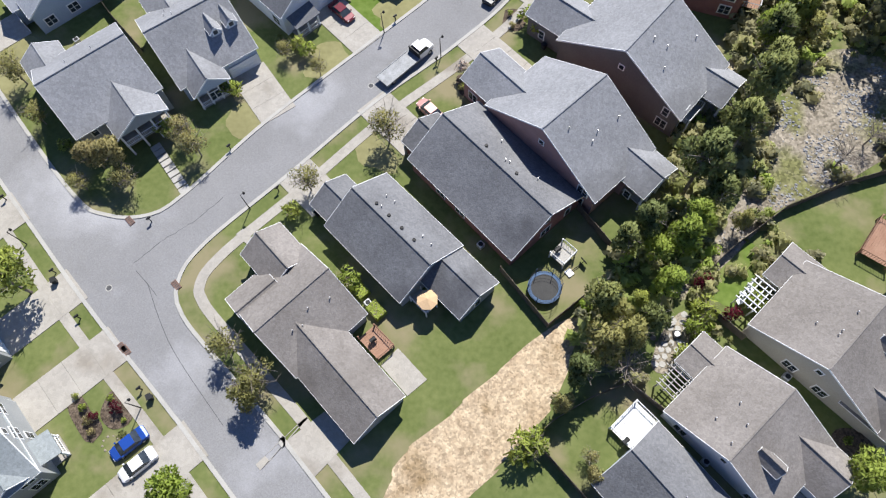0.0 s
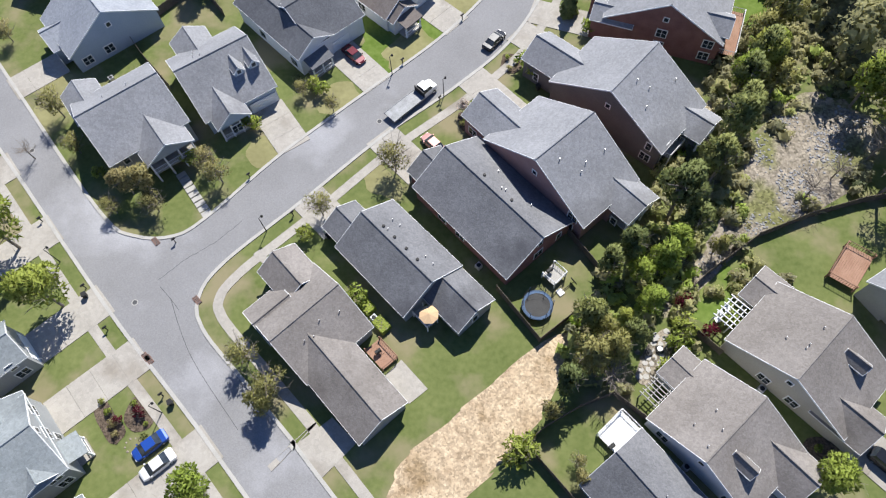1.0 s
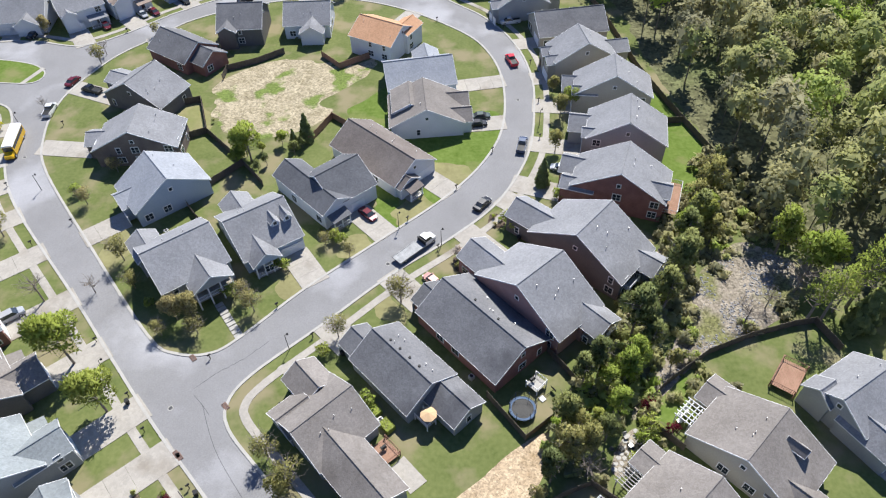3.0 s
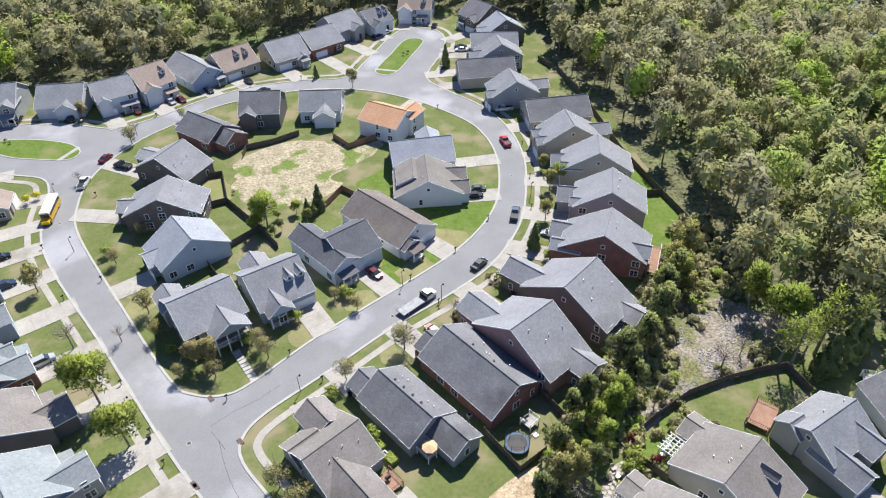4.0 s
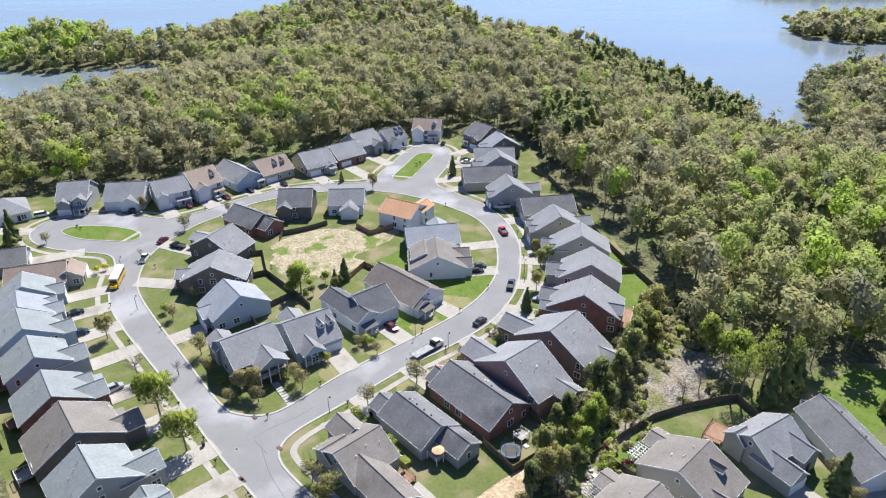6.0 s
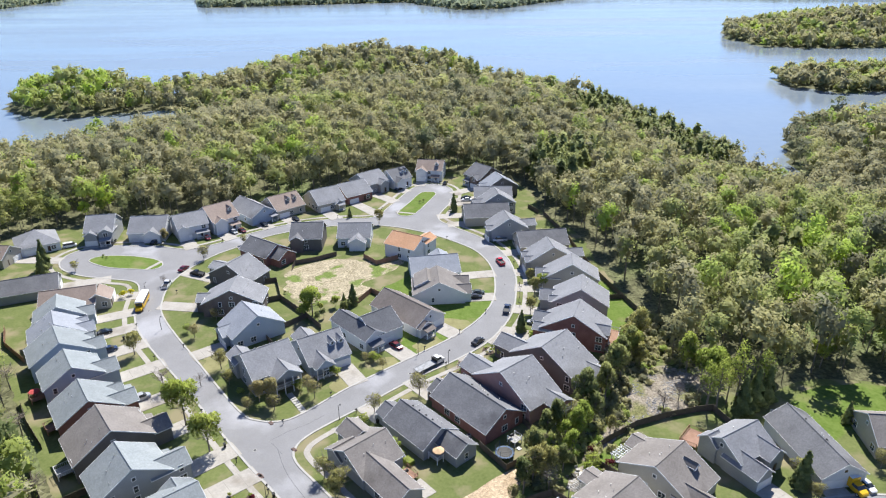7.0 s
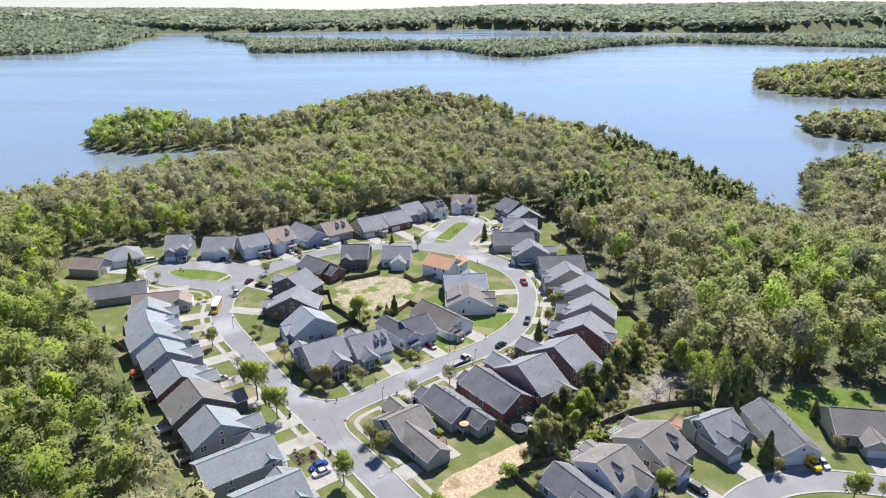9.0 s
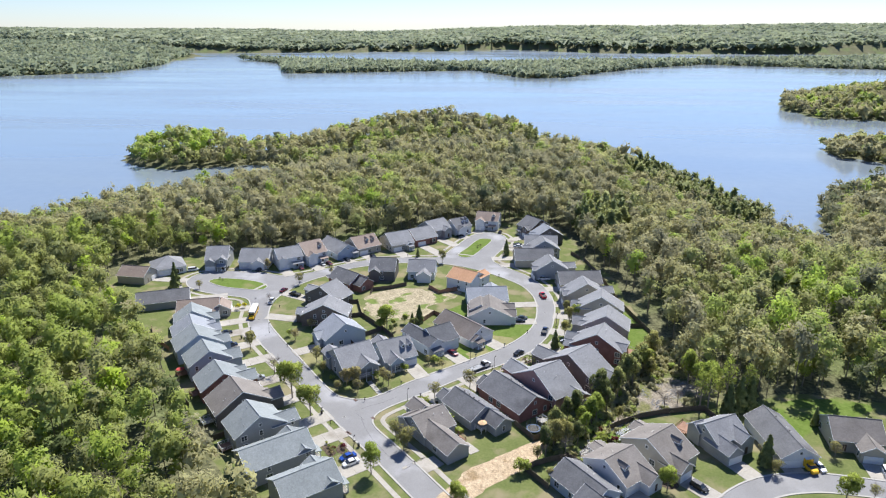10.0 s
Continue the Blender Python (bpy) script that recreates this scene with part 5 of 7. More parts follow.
spread(tree("tree", "thin-leaved street tree with bare twigs showing", "leaf_olive", 7.0, 3.1, 1000, 0.27, True, 4, lumps=12), [(-30.0, 17.6, 1.0), (-25.8, 13.4, 0.95), (-12.2, 47.4, 1.0), (-22.4, 39.7, 0.95), (-40.6, 47.4, 0.95), (-38.4, 45.0, 0.8), (-61.9, 50.1, 0.9), (-66.5, 57.0, 0.9), (-80.1, 72.7, 0.8), (-77.4, 83.0, 0.9), (-47.2, 40.0, 0.8), (-53.5, 39.6, 0.8), (-88.0, 141.6, 0.7), (-98.3, 127.0, 0.9), (-140.6, 115.8, 0.9), (-28.1, 61.5, 0.6), (-22.9, 58.5, 0.55), (70.8, 15.3, 0.7), (88.8, 25.1, 0.95), (91.5, 8.5, 0.7), (12.9, 5.8, 0.4), (70.0, 22.4, 0.7)], rng)
spread(tree("tree", "leafless grey tree with fine twigs", "leaf_olive", 8.5, 3.2, 0, 0.3, True, 6), [(17.2, 15.6, 0.85), (-77.8, 46.8, 0.9), (47.5, 43.5, 1.1), (-104, 106, 0.6), (-86, 92, 0.6), (52.0, 47.0, 0.8), (-69.0, 49.0, 0.7), (58.0, 50.5, 1.2), (-98.6, 131.5, 0.7), (-103.5, 28.5, 1.0), (-88.0, 10.0, 1.0), (-118.0, 46.0, 1.0)], rng)
ravine = [(x + (2.2 if y > 44 else 0), y, k) for x, y, k in [(37.3, 55.9, 1.0), (33.7, 51.4, 1.1), (31.5, 45.4, 0.9), (27.3, 39.7, 1.1), (21.0, 32.7, 1.0), (18.1, 30.4, 0.8), (14.3, 23.2, 0.85), (29.7, 36.6, 0.9), (11.9, 14.6, 0.8), (20.7, 21.3, 0.7), (38.6, 61.5, 1.0), (42.0, 66.0, 1.0), (31.0, 48.6, 0.8)]]
spread(tree("tree", "dense dark green cedar beside the creek", "leaf_dark", 10.5, 2.6, 2300, 0.36, seed=7, lumps=14), ravine, rng)
spread(tree("tree", "yellow-green budding tree beside the creek", "leaf_spring", 10.5, 2.8, 1800, 0.34, seed=8, lumps=12), [(25.0, 31.2, 1.05), (23.0, 25.4, 0.9), (26.5, 33.6, 1.0), (22.0, 29.6, 0.9), (40.5, 62.5, 1.0), (46.8, 69.5, 0.9), (19.6, 24.0, 0.6), (57.6, 60.0, 1.2)], rng)
spread(tree("tree", "olive-tinged budding tree beside the creek", "leaf_olive", 10.0, 2.7, 1600, 0.34, seed=9, lumps=12), [(14.0, 17.8, 0.85), (17.3, 19.2, 0.8), (9.8, 11.6, 0.6), (47.9, 74.0, 1.0), (44.0, 71.0, 1.0), (49.0, 80.0, 0.9), (33.1, 34.5, 0.6), (16.5, 22.4, 0.8), (45.8, 62.5, 0.9)], rng)
spread(conifer("evergreen", "dark conical evergreen tree", "leaf_dark", 9.0, 2.3, seed=1), [(65.6, 42.5, 1.0), (73.0, 47.0, 1.05), (69.4, 45.4, 1.0), (69.4, 18.8, 0.85), (15.2, 79.2, 0.75), (-8.0, 180.0, 0.75), (-39.5, 91.5, 0.6), (-37.2, 94.5, 0.6), (89.0, 40.0, 0.55), (-150.0, 112.0, 0.9), (-153.0, 118.0, 0.9), (-52.0, 171.5, 0.5), (-107.5, 150.5, 0.5), (-120.5, 157.5, 0.7)], rng)
bush = tree("shrub", "rounded green garden shrub", "leaf_spring", 1.7, 0.95, 260, 0.2, seed=12, category="shrub")
spread(bush, [(18.1, 74.9, 1.6), (-1.0, 55.9, 0.9), (0.6, 57.4, 0.9), (7.8, 67.6, 1.1), (8.9, 66.0, 1.2), (10.2, 69.0, 0.9), (-36.0, 55.6, 0.9), (-34.6, 55.0, 0.8), (-26.5, 62.9, 0.9), (-25.0, 62.0, 0.9), (5.4, 6.4, 1.5), (6.6, 7.2, 1.3), (-43.2, 48.6, 1.1), (-16.0, 26.5, 1.0), (26.2, 14.9 + 6, 1.2), (27.5, 23.0, 1.1), (-83.5, 75.5, 0.9), (-24.4, 32.0 + 4, 0.8), (-57.5, 46.0, 0.8), (34.0, 24.5, 0.9), (24.6, 17.8, 0.9)], rng)
spread(tree("shrub", "dark evergreen garden shrub", "leaf_dark", 1.6, 0.9, 240, 0.2, seed=13, category="shrub"), [(-0.4, 54.6, 1.0), (1.6, 58.0, 0.9), (9.4, 67.4, 1.0), (-29.4, 64.5, 0.9), (-54.4, 96.5, 0.8), (-61.0, 101.0, 0.8), (35.0, 36.0, 1.6), (47.0, 24.8, 1.8), (-41.6, 7.2, 0.9), (-50.0, 47.4, 0.9), (30.4, 19.6, 0.8), (-137, 128, 0.9), (-135, 126.8, 0.8), (-23.6, 190, 0.8), (-22.0, 191.5, 0.8), (-47.5, 138.0, 0.9)], rng)
spread(tree("shrub", "deep red-leaved ornamental shrub", "leaf_red", 2.6, 1.3, 420, 0.22, seed=14, category="shrub"), [(27.9, 27.0, 1.0), (30.8, 22.6, 0.8), (-45.6, 9.2, 0.6)], rng)
spread(tree("blossom_tree", "small white blossoming garden tree", "leaf_blossom", 3.4, 1.4, 600, 0.22, seed=15), [(-2.0, 58.4, 1.0), (33.2, 55.0 + 4, 0.7)], rng)
spread(tree("shrub", "bright yellow forsythia bush", "leaf_yellow", 1.8, 1.2, 380, 0.2, seed=16, category="shrub"), [(-113.4, 96.6, 1.1), (-111.8, 98.4, 0.9)], rng)


# ---- vehicles ----
PAINTS = {}


def paint(name, c, rough=0.25, metal=0.2):
    if name not in PAINTS:
        PAINTS[name] = material("paint_" + name, tuple(v * 0.9 for v in c), c, rough, 0.6, 4, 0.0, 0.5, metal)
        M["paint_" + name] = PAINTS[name]
    return "paint_" + name


for nm, c in (("white", (0.75, 0.75, 0.75)), ("blue", (0.02, 0.07, 0.32)), ("red", (0.55, 0.02, 0.04)), ("black", (0.015, 0.016, 0.02)), ("silver", (0.42, 0.43, 0.44)), ("maroon", (0.14, 0.02, 0.03)), ("navy", (0.03, 0.05, 0.10)), ("rose", (0.55, 0.30, 0.26)), ("yellow", (0.75, 0.45, 0.02)), ("green", (0.06, 0.08, 0.07))):
    paint(nm, c)


def loft(bm, rings):
    """A closed body through rings of equal count."""
    vs = [[bm.verts.new(p) for p in r] for r in rings]
    n = len(rings[0])
    for a, b in zip(vs, vs[1:]):
        for i in range(n):
            j = (i + 1) % n
            bm.faces.new((a[i], a[j], b[j], b[i]))
    bm.faces.new(vs[0][::-1])
    bm.faces.new(vs[-1])


def wheels(e, xs, half, r=0.33, at=None):
    for x in xs:
        for s in (-1, 1):
            bm = bmesh.new()
            tube(bm, (x, s * (half - 0.22), r), (x, s * half, r), r, r, 14)
            w = part("wheel", bm, "rubber", e, "black tyre", at=at)
            bm = bmesh.new()
            tube(bm, (x, s * (half - 0.1), r), (x, s * (half + 0.015), r), r * 0.6, r * 0.55, 10)
            part("rim", bm, "metal", w)


def ring(x, w, z0, z1, inset):
    """A cross-section of a car body at x, narrower towards the top."""
    return [(x, -w, z0), (x, w, z0), (x, w * 1.02, (z0 + z1) / 2), (x, w - inset, z1), (x, -w + inset, z1), (x, -w * 1.02, (z0 + z1) / 2)]


def car(label, colour, x, y, rot, kind="sedan", category="car"):
    e = tagged(new("car"), label, category)
    e.matrix_basis = pose(x, y, 0.05 if kind != "drive" else 0.12, 0, 0, rot)
    P = "paint_" + colour
    ln, wd, h, c0, c1 = {"sedan": (4.7, 0.9, 0.92, -1.55, 0.95), "suv": (4.7, 0.94, 1.05, -2.2, 0.95), "pickup": (5.7, 0.98, 1.12, -0.5, 1.35), "van": (5.0, 0.98, 1.1, -2.35, 1.5)}[kind]
    top = {"sedan": 1.45, "suv": 1.75, "pickup": 1.85, "van": 1.95}[kind]
    bm = bmesh.new()
    l = ln / 2
    loft(bm, [ring(-l, wd * 0.82, 0.42, h * 0.85, 0.1), ring(-l + 0.25, wd, 0.28, h, 0.06), ring(0, wd, 0.25, h, 0.05), ring(l - 0.9, wd, 0.28, h * 0.97, 0.06), ring(l - 0.2, wd * 0.9, 0.3, h * 0.82, 0.1), ring(l, wd * 0.75, 0.4, h * 0.68, 0.1)])
    part("body", bm, P, e)
    rear = 0.75 if kind == "sedan" else 0.3
    bm = bmesh.new()
    a, b = wd - 0.07, wd - 0.24
    loft(bm, [[(c0, -a, h - 0.04), (c1 + 0.45, -a, h - 0.04), (c1 - 0.35, -b, top - 0.06), (c0 + rear, -b, top - 0.06)], [(c0, a, h - 0.04), (c1 + 0.45, a, h - 0.04), (c1 - 0.35, b, top - 0.06), (c0 + rear, b, top - 0.06)]])
    part("glasshouse", bm, "glass", e, "dark tinted windows")
    bm = bmesh.new()
    box(bm, c0 + rear - 0.05, -b - 0.02, top - 0.07, c1 - 0.3, b + 0.02, top)
    bmesh.ops.bevel(bm, geom=bm.edges[:], offset=0.03, segments=1, affect="EDGES")
    part("roof", bm, P, e)
    for s in (-1, 1):
        bm = bmesh.new()
        box(bm, l - 0.22, s * (wd * 0.62) - 0.16, h * 0.62, l - 0.06, s * (wd * 0.62) + 0.16, h * 0.76)
        part("headlight", bm, "metal", e, "clear headlight")
        bm = bmesh.new()
        box(bm, c1 + 0.1, s * (wd + 0.06) - 0.09, h - 0.02, c1 + 0.28, s * (wd + 0.06) + 0.09, h + 0.14)
        part("mirror", bm, P, e)
    if kind == "pickup":
        bm = bmesh.new()
        box(bm, -l + 0.12, -wd + 0.14, h - 0.02, c0 - 0.1, wd - 0.14, h + 0.012)
        part("load_bed", bm, "black", e, "dark open load bed")
        for s in (-1, 1):
            bm = bmesh.new()
            box(bm, -l + 0.1, s * (wd - 0.08) - 0.06, h - 0.1, c0 - 0.05, s * (wd - 0.08) + 0.06, h + 0.14)
            part("bed_side", bm, P, e)
    wheels(e, (-ln * 0.3, ln * 0.3), wd + 0.02)
    return e


for lb, cl, x, y, r, kd in (
    ("blue hatchback parked on a concrete drive", "blue", -40.7, 6.2, 222, "sedan"), ("white car with dark sunroof parked on a drive", "white", -39.2, 3.9, 222, "sedan"),
    ("dusty rose saloon parked outside the brick ranch", "rose", -6.6, 52.0, 134, "sedan"), ("dark red car with pale bonnet parked on a drive", "maroon", -20.6, 69.6, -44, "sedan"),
    ("red pickup parked at the kerb", "red", 10.6, 127.0, 108, "pickup"), ("blue and silver pickup parked at the kerb", "navy", 11.6, 91.9, 79, "pickup"),
    ("dark small car parked at the kerb", "black", 2.6, 72.7, 52, "sedan"), ("white saloon parked on a drive", "silver", 19.6, 84.0, 165, "sedan"),
    ("dark green car on the drive", "green", 2.4, 102.8, 8, "sedan"), ("black car on the drive", "black", 1.6, 99.8, 8, "sedan"),
    ("white pickup parked at the kerb", "white", -102.6, 105.4, 96, "pickup"), ("dark red saloon parked at the kerb", "maroon", -102.2, 118.0, 75, "sedan"),
    ("black pickup on a drive", "black", -95.6, 114.0, 160, "pickup"), ("black saloon parked along the street", "black", -67.5, 160.6, 25, "sedan"),
    ("white pickup near the head of the loop", "white", -32.0, 211.0, 40, "sedan"), ("dark car near the head of the loop", "black", -13.5, 217.5, 80, "sedan"),
    ("white car outside the east row", "white", -2.6, 193.6, 182, "sedan"), ("black car outside the east row", "black", -3.0, 196.2, 182, "sedan"),
    ("white pickup on a drive of the east row", "white", 11.0, 147.2, 191, "pickup"), ("dark red car outside the white two-storey house", "maroon", -104.5, 146.5, -50, "sedan"),
    ("silver car outside the tan-roofed house", "silver", -96.0, 153.0, -46, "sedan"), ("dark red car beside a silver one", "maroon", -93.0, 154.4, -46, "sedan"), ("black car outside the blue porch", "black", -86.0, 161.0, -44, "sedan"),
    ("black car on a sloping drive", "black", -74.5, 168.0, 310, "sedan"), ("black pickup facing the oval island", "black", -140.0, 140.6, 100, "pickup"), ("white van beside the wood", "white", -155.0, 137.0, 30, "van"),
    ("navy car on the west row's drive", "navy", -101.5, 64.5, 40, "suv"), ("white car outside the red-brick west house", "silver", -82.0, 43.0, 42, "suv"), ("black car on the west drive", "black", -108.0, 74.0, 36, "sedan"),
    ("white saloon parked beside the yellow truck", "white", 82.6, 19.4, -72, "sedan"), ("white car on the end drive", "white", 99.0, 19.0, -98, "suv"), ("black car on the paved drive", "black", 50.0, 6.5, -45, "suv"), ("dark red car at the loop", "black", -35.0, 208.0, 45, "sedan"), ("black car turning on the drive", "black", -123.5, 141.5, 80, "sedan")):
    car(lb, cl, x, y, r, kd)


def lorry(name, label, x, y, rot, cab, load, length, load_h, flat=False, category="truck"):
    """A cab with a box or a flat bed behind it."""
    e = tagged(new(name), label, category)
    e.matrix_basis = pose(x, y, 0.05, 0, 0, rot)
    l = length / 2
    bm = bmesh.new()
    loft(bm, [ring(l - 2.9, 1.05, 0.5, 1.45, 0.05), ring(l - 1.2, 1.05, 0.45, 1.45, 0.05), ring(l - 0.2, 0.98, 0.45, 1.25, 0.12), ring(l, 0.85, 0.5, 1.1, 0.12)])
    part("cab", bm, cab, e)
    bm = bmesh.new()
    loft(bm, [[(l - 2.85, -0.98, 1.42), (l - 1.0, -0.98, 1.42), (l - 1.55, -0.82, 2.1), (l - 2.7, -0.82, 2.1)], [(l - 2.85, 0.98, 1.42), (l - 1.0, 0.98, 1.42), (l - 1.55, 0.82, 2.1), (l - 2.7, 0.82, 2.1)]])
    part("cab_glass", bm, "glass", e, "dark cab windows")
    bm = bmesh.new()
    box(bm, l - 2.72, -0.84, 2.08, l - 1.5, 0.84, 2.16)
    part("cab_roof", bm, cab, e)
    bm = bmesh.new()
    if flat:
        box(bm, -l, -1.2, 0.85, l - 3.0, 1.2, 1.0)
        part("flat_bed", bm, load, e, "worn silver metal bed")
        for s in (-1, 1):
            bm = bmesh.new()
            box(bm, -l, s * 1.2 - 0.05, 0.8, l - 3.0, s * 1.2 + 0.05, 1.08)
            part("side_rail", bm, load, e)
        bm = bmesh.new()
        box(bm, l - 3.15, -1.1, 1.0, l - 3.0, 1.1, 2.0)
        part("headboard", bm, "black", e)
    else:
        box(bm, -l, -1.15, 0.7, l - 2.75, 1.15, load_h)
        bmesh.ops.bevel(bm, geom=bm.edges[:], offset=0.05, segments=1, affect="EDGES")
        part("load_box", bm, load, e, "box body with pale roof")
        bm = bmesh.new()
        box(bm, -l + 0.05, -1.1, load_h - 0.02, l - 2.8, 1.1, load_h + 0.02)
        part("box_roof", bm, "white_trim", e)
    wheels(e, (-l + 1.4, l - 1.0), 1.08, 0.42)
    return e


M["worn_bed"] = material("worn_bed", (0.10, 0.105, 0.11), (0.30, 0.31, 0.32), 0.5, 0.9, 6, 0.1, 0.4)
lorry("tow_truck", "white flatbed tow truck with silver bed at the kerb", -10.4, 60.1, 46, "paint_white", "worn_bed", 9.6, 1.0, True)
lorry("box_truck", "yellow rental box truck with white roof on a drive", 79.6, 19.4, -72, "paint_yellow", "paint_yellow", 7.4, 3.0)


def bus(label, x, y, rot):
    e = tagged(new("school_bus"), label, "bus")
    e.matrix_basis = pose(x, y, 0.05, 0, 0, rot)
    bm = bmesh.new()
    loft(bm, [ring(-5.2, 1.2, 0.5, 2.9, 0.12), ring(3.6, 1.2, 0.5, 2.9, 0.12)])
    part("body", bm, "paint_yellow", e)
    bm = bmesh.new()
    loft(bm, [ring(3.6, 1.05, 0.5, 1.5, 0.1), ring(5.0, 0.95, 0.5, 1.35, 0.15)])
    part("bonnet", bm, "paint_yellow", e)
    bm = bmesh.new()
    loft(bm, [[(x_, -1.24, 2.72), (x_, 1.24, 2.72), (x_, 1.0, 3.14), (x_, -1.0, 3.14)] for x_ in (-5.22, 3.62)])
    part("roof", bm, "white_trim", e, "white roof")
    for s in (-1, 1):
        for i in range(9):
            bm = bmesh.new()
            box(bm, -4.9 + i * 0.92, s * 1.2 - 0.03, 1.75, -4.15 + i * 0.92, s * 1.2 + 0.03, 2.45)
            part("side_window", bm, "glass", e)
    bm = bmesh.new()
    box(bm, 3.55, -1.0, 1.6, 3.64, 1.0, 2.6)
    part("windscreen", bm, "glass", e)
    wheels(e, (-3.2, 4.0), 1.2, 0.48)


bus("yellow school bus with white roof at the kerb", -104.7, 91.6, -77)


# ---- fences, decks and garden things ----
def fence(label, pts, h=1.8, mat="fence_wood", post=2.4):
    """Boarded panels between posts along a line."""
    e = tagged(new("fence"), label, "fence")
    o = Vector((*pts[0], 0))
    e.location = o
    for a, b in zip(pts, pts[1:]):
        a, b = Vector((*a, 0)), Vector((*b, 0))
        n = max(1, round((b - a).length / post))
        for i in range(n):
            p, q = a.lerp(b, i / n), a.lerp(b, (i + 1) / n)
            at = Matrix.Translation(p - o) @ Matrix.Rotation(math.atan2(q.y - p.y, q.x - p.x), 4, "Z")
            ln = (q - p).length
            bm = bmesh.new()
            box(bm, -0.07, -0.07, -0.3, 0.07, 0.07, h + 0.1)
            part("post", bm, mat, e, at=at)
            bm = bmesh.new()
            zs = [h - 0.04 * ((k * 7 + i * 3) % 3) / 2 for k in range(int(ln / 0.3) + 1)]
            n2 = len(zs)
            lo, hi = [], []
            for k, z in enumerate(zs):
                for f in (0, 0.96):
                    x = 0.07 + (ln - 0.14) * (k + f) / n2
                    lo.append((x, 0.02 if f == 0 else 0.03, -0.1))
                    hi.append((x, 0.02 if f == 0 else 0.03, z))
            rows = [[bm.verts.new((x, y + d, z)) for x, y, z in r] for r, d in ((lo, 0), (hi, 0), (hi, -0.05), (lo, -0.05))]
            for r, s in zip(rows, rows[1:]):
                for k in range(len(r) - 1):
                    bm.faces.new((r[k], r[k + 1], s[k + 1], s[k]))
            part("panel", bm, mat, e, at=at)
    return e


F = "weathered brown board fence around a back garden"
fence(F, [(3.0, 28.4), (8.7, 21.1), (13.4, 25.0)])
fence(F, [(13.2, 37.2), (17.6, 31.0)])
fence("dark board fence along the creek bed", [(27.5, 27.0), (31.6, 31.0), (39.7, 37.1), (47.5, 40.5), (55.3, 43.0), (59.3, 43.8), (61.6, 38.0)])
fence(F, [(17.8, 14.3), (23.0, 10.2)])
fence(F, [(26.8, 25.1), (32.2, 19.8)])
fence(F, [(12.6, 1.0), (6.6, 7.7), (9.1, 9.9), (13.5, 12.5), (17.8, 14.3)])
fence("long board fence at the wood's edge", [(30.5, 176), (37, 152), (42.4, 123.2), (46.7, 108.2), (52.8, 89.5)])
fence(F, [(41.0, 100.0), (48.8, 101.0)])
fence("grey board fence round the bare lot", [(-63.3, 119.0), (-63.3, 123.4), (-56.2, 126.9), (-49.8, 131.9)])
fence("reddish-brown board fence round a back garden", [(-39.5, 130.1), (-33.9, 124.2), (-25.6, 130.1), (-20.8, 130.9)], mat="deck_wood")
fence(F, [(-73.8, 107.1), (-66.2, 109.6), (-61.3, 97.0), (-66.0, 94.6)])
fence(F, [(-61.3, 97.0), (-50.0, 85.5), (-56.2, 78.0), (-60.3, 74.4), (-66.9, 66.8)])
fence(F, [(-60.3, 74.4), (-55.8, 68.7), (-50.0, 62.5)])
fence(F, [(-50.0, 85.5), (-44.0, 78.5)])
fence("reddish-brown board fence behind the brown-roofed house", [(-36.6, 93.4), (-34.6, 98.0), (-32.7, 102.7), (-27.5, 98.5)], mat="deck_wood")
fence(F, [(-77.8, 11.5), (-84.0, 6.0), (-91.0, 13.0), (-95.5, 18.5)])
fence("reddish board fence behind the west row", [(-122.0, 58.0), (-133.0, 66.0), (-139.0, 75.0)], mat="deck_wood")
fence(F, [(-96.0, 24.0), (-104.5, 32.0), (-111.5, 40.0)])
fence("board fence beside the far loop", [(24.5, 185), (28.5, 178)])


def deck(label, pts, z, mat, rail="white_trim", gap=None, name="deck"):
    """A raised platform of planks on posts with railings; gap: the side left open."""
    e = tagged(new(name), label, name)
    P = [Vector((*p, 0)) for p in pts]
    o = P[0].copy()
    e.location = o
    P = [p - o for p in P]
    u, v = P[1] - P[0], P[3] - P[0]
    n = max(4, int(v.length / 0.28))
    for i in range(n):
        a, b = P[0] + v * (i / n), P[0] + v * ((i + 0.94) / n)
        pts8 = [q + Vector((0, 0, zz)) for zz in (z - 0.06, z) for q in (a, a + u, b + u, b)]
        solid("plank", shape(pts8, [(3, 2, 1, 0), (4, 5, 6, 7), (0, 1, 5, 4), (1, 2, 6, 5), (2, 3, 7, 6), (3, 0, 4, 7)]), mat, e)
    C = [P[0], P[0] + u, P[0] + u + v, P[0] + v]
    for c in C:
        c = c + (Vector((0, 0, 0)) + (u + v) / 2 - (c - P[0])) * 0.04
        bm = bmesh.new()
        box(bm, c.x - 0.08, c.y - 0.08, -0.3, c.x + 0.08, c.y + 0.08, z + 0.95)
        part("post", bm, rail, e)
    for i in range(4):
        if gap is not None and i in gap:
            continue
        a, b = C[i], C[(i + 1) % 4]
        bm = bmesh.new()
        tube(bm, a + Vector((0, 0, z + 0.92)), b + Vector((0, 0, z + 0.92)), 0.06, 0.06, 4)
        part("handrail", bm, rail, e)
        k = max(3, int((b - a).length / 0.35))
        for j in range(1, k):
            q = a.lerp(b, j / k)
            bm = bmesh.new()
            box(bm, q.x - 0.025, q.y - 0.025, z, q.x + 0.025, q.y + 0.025, z + 0.9)
            part("baluster", bm, rail, e)
    return e


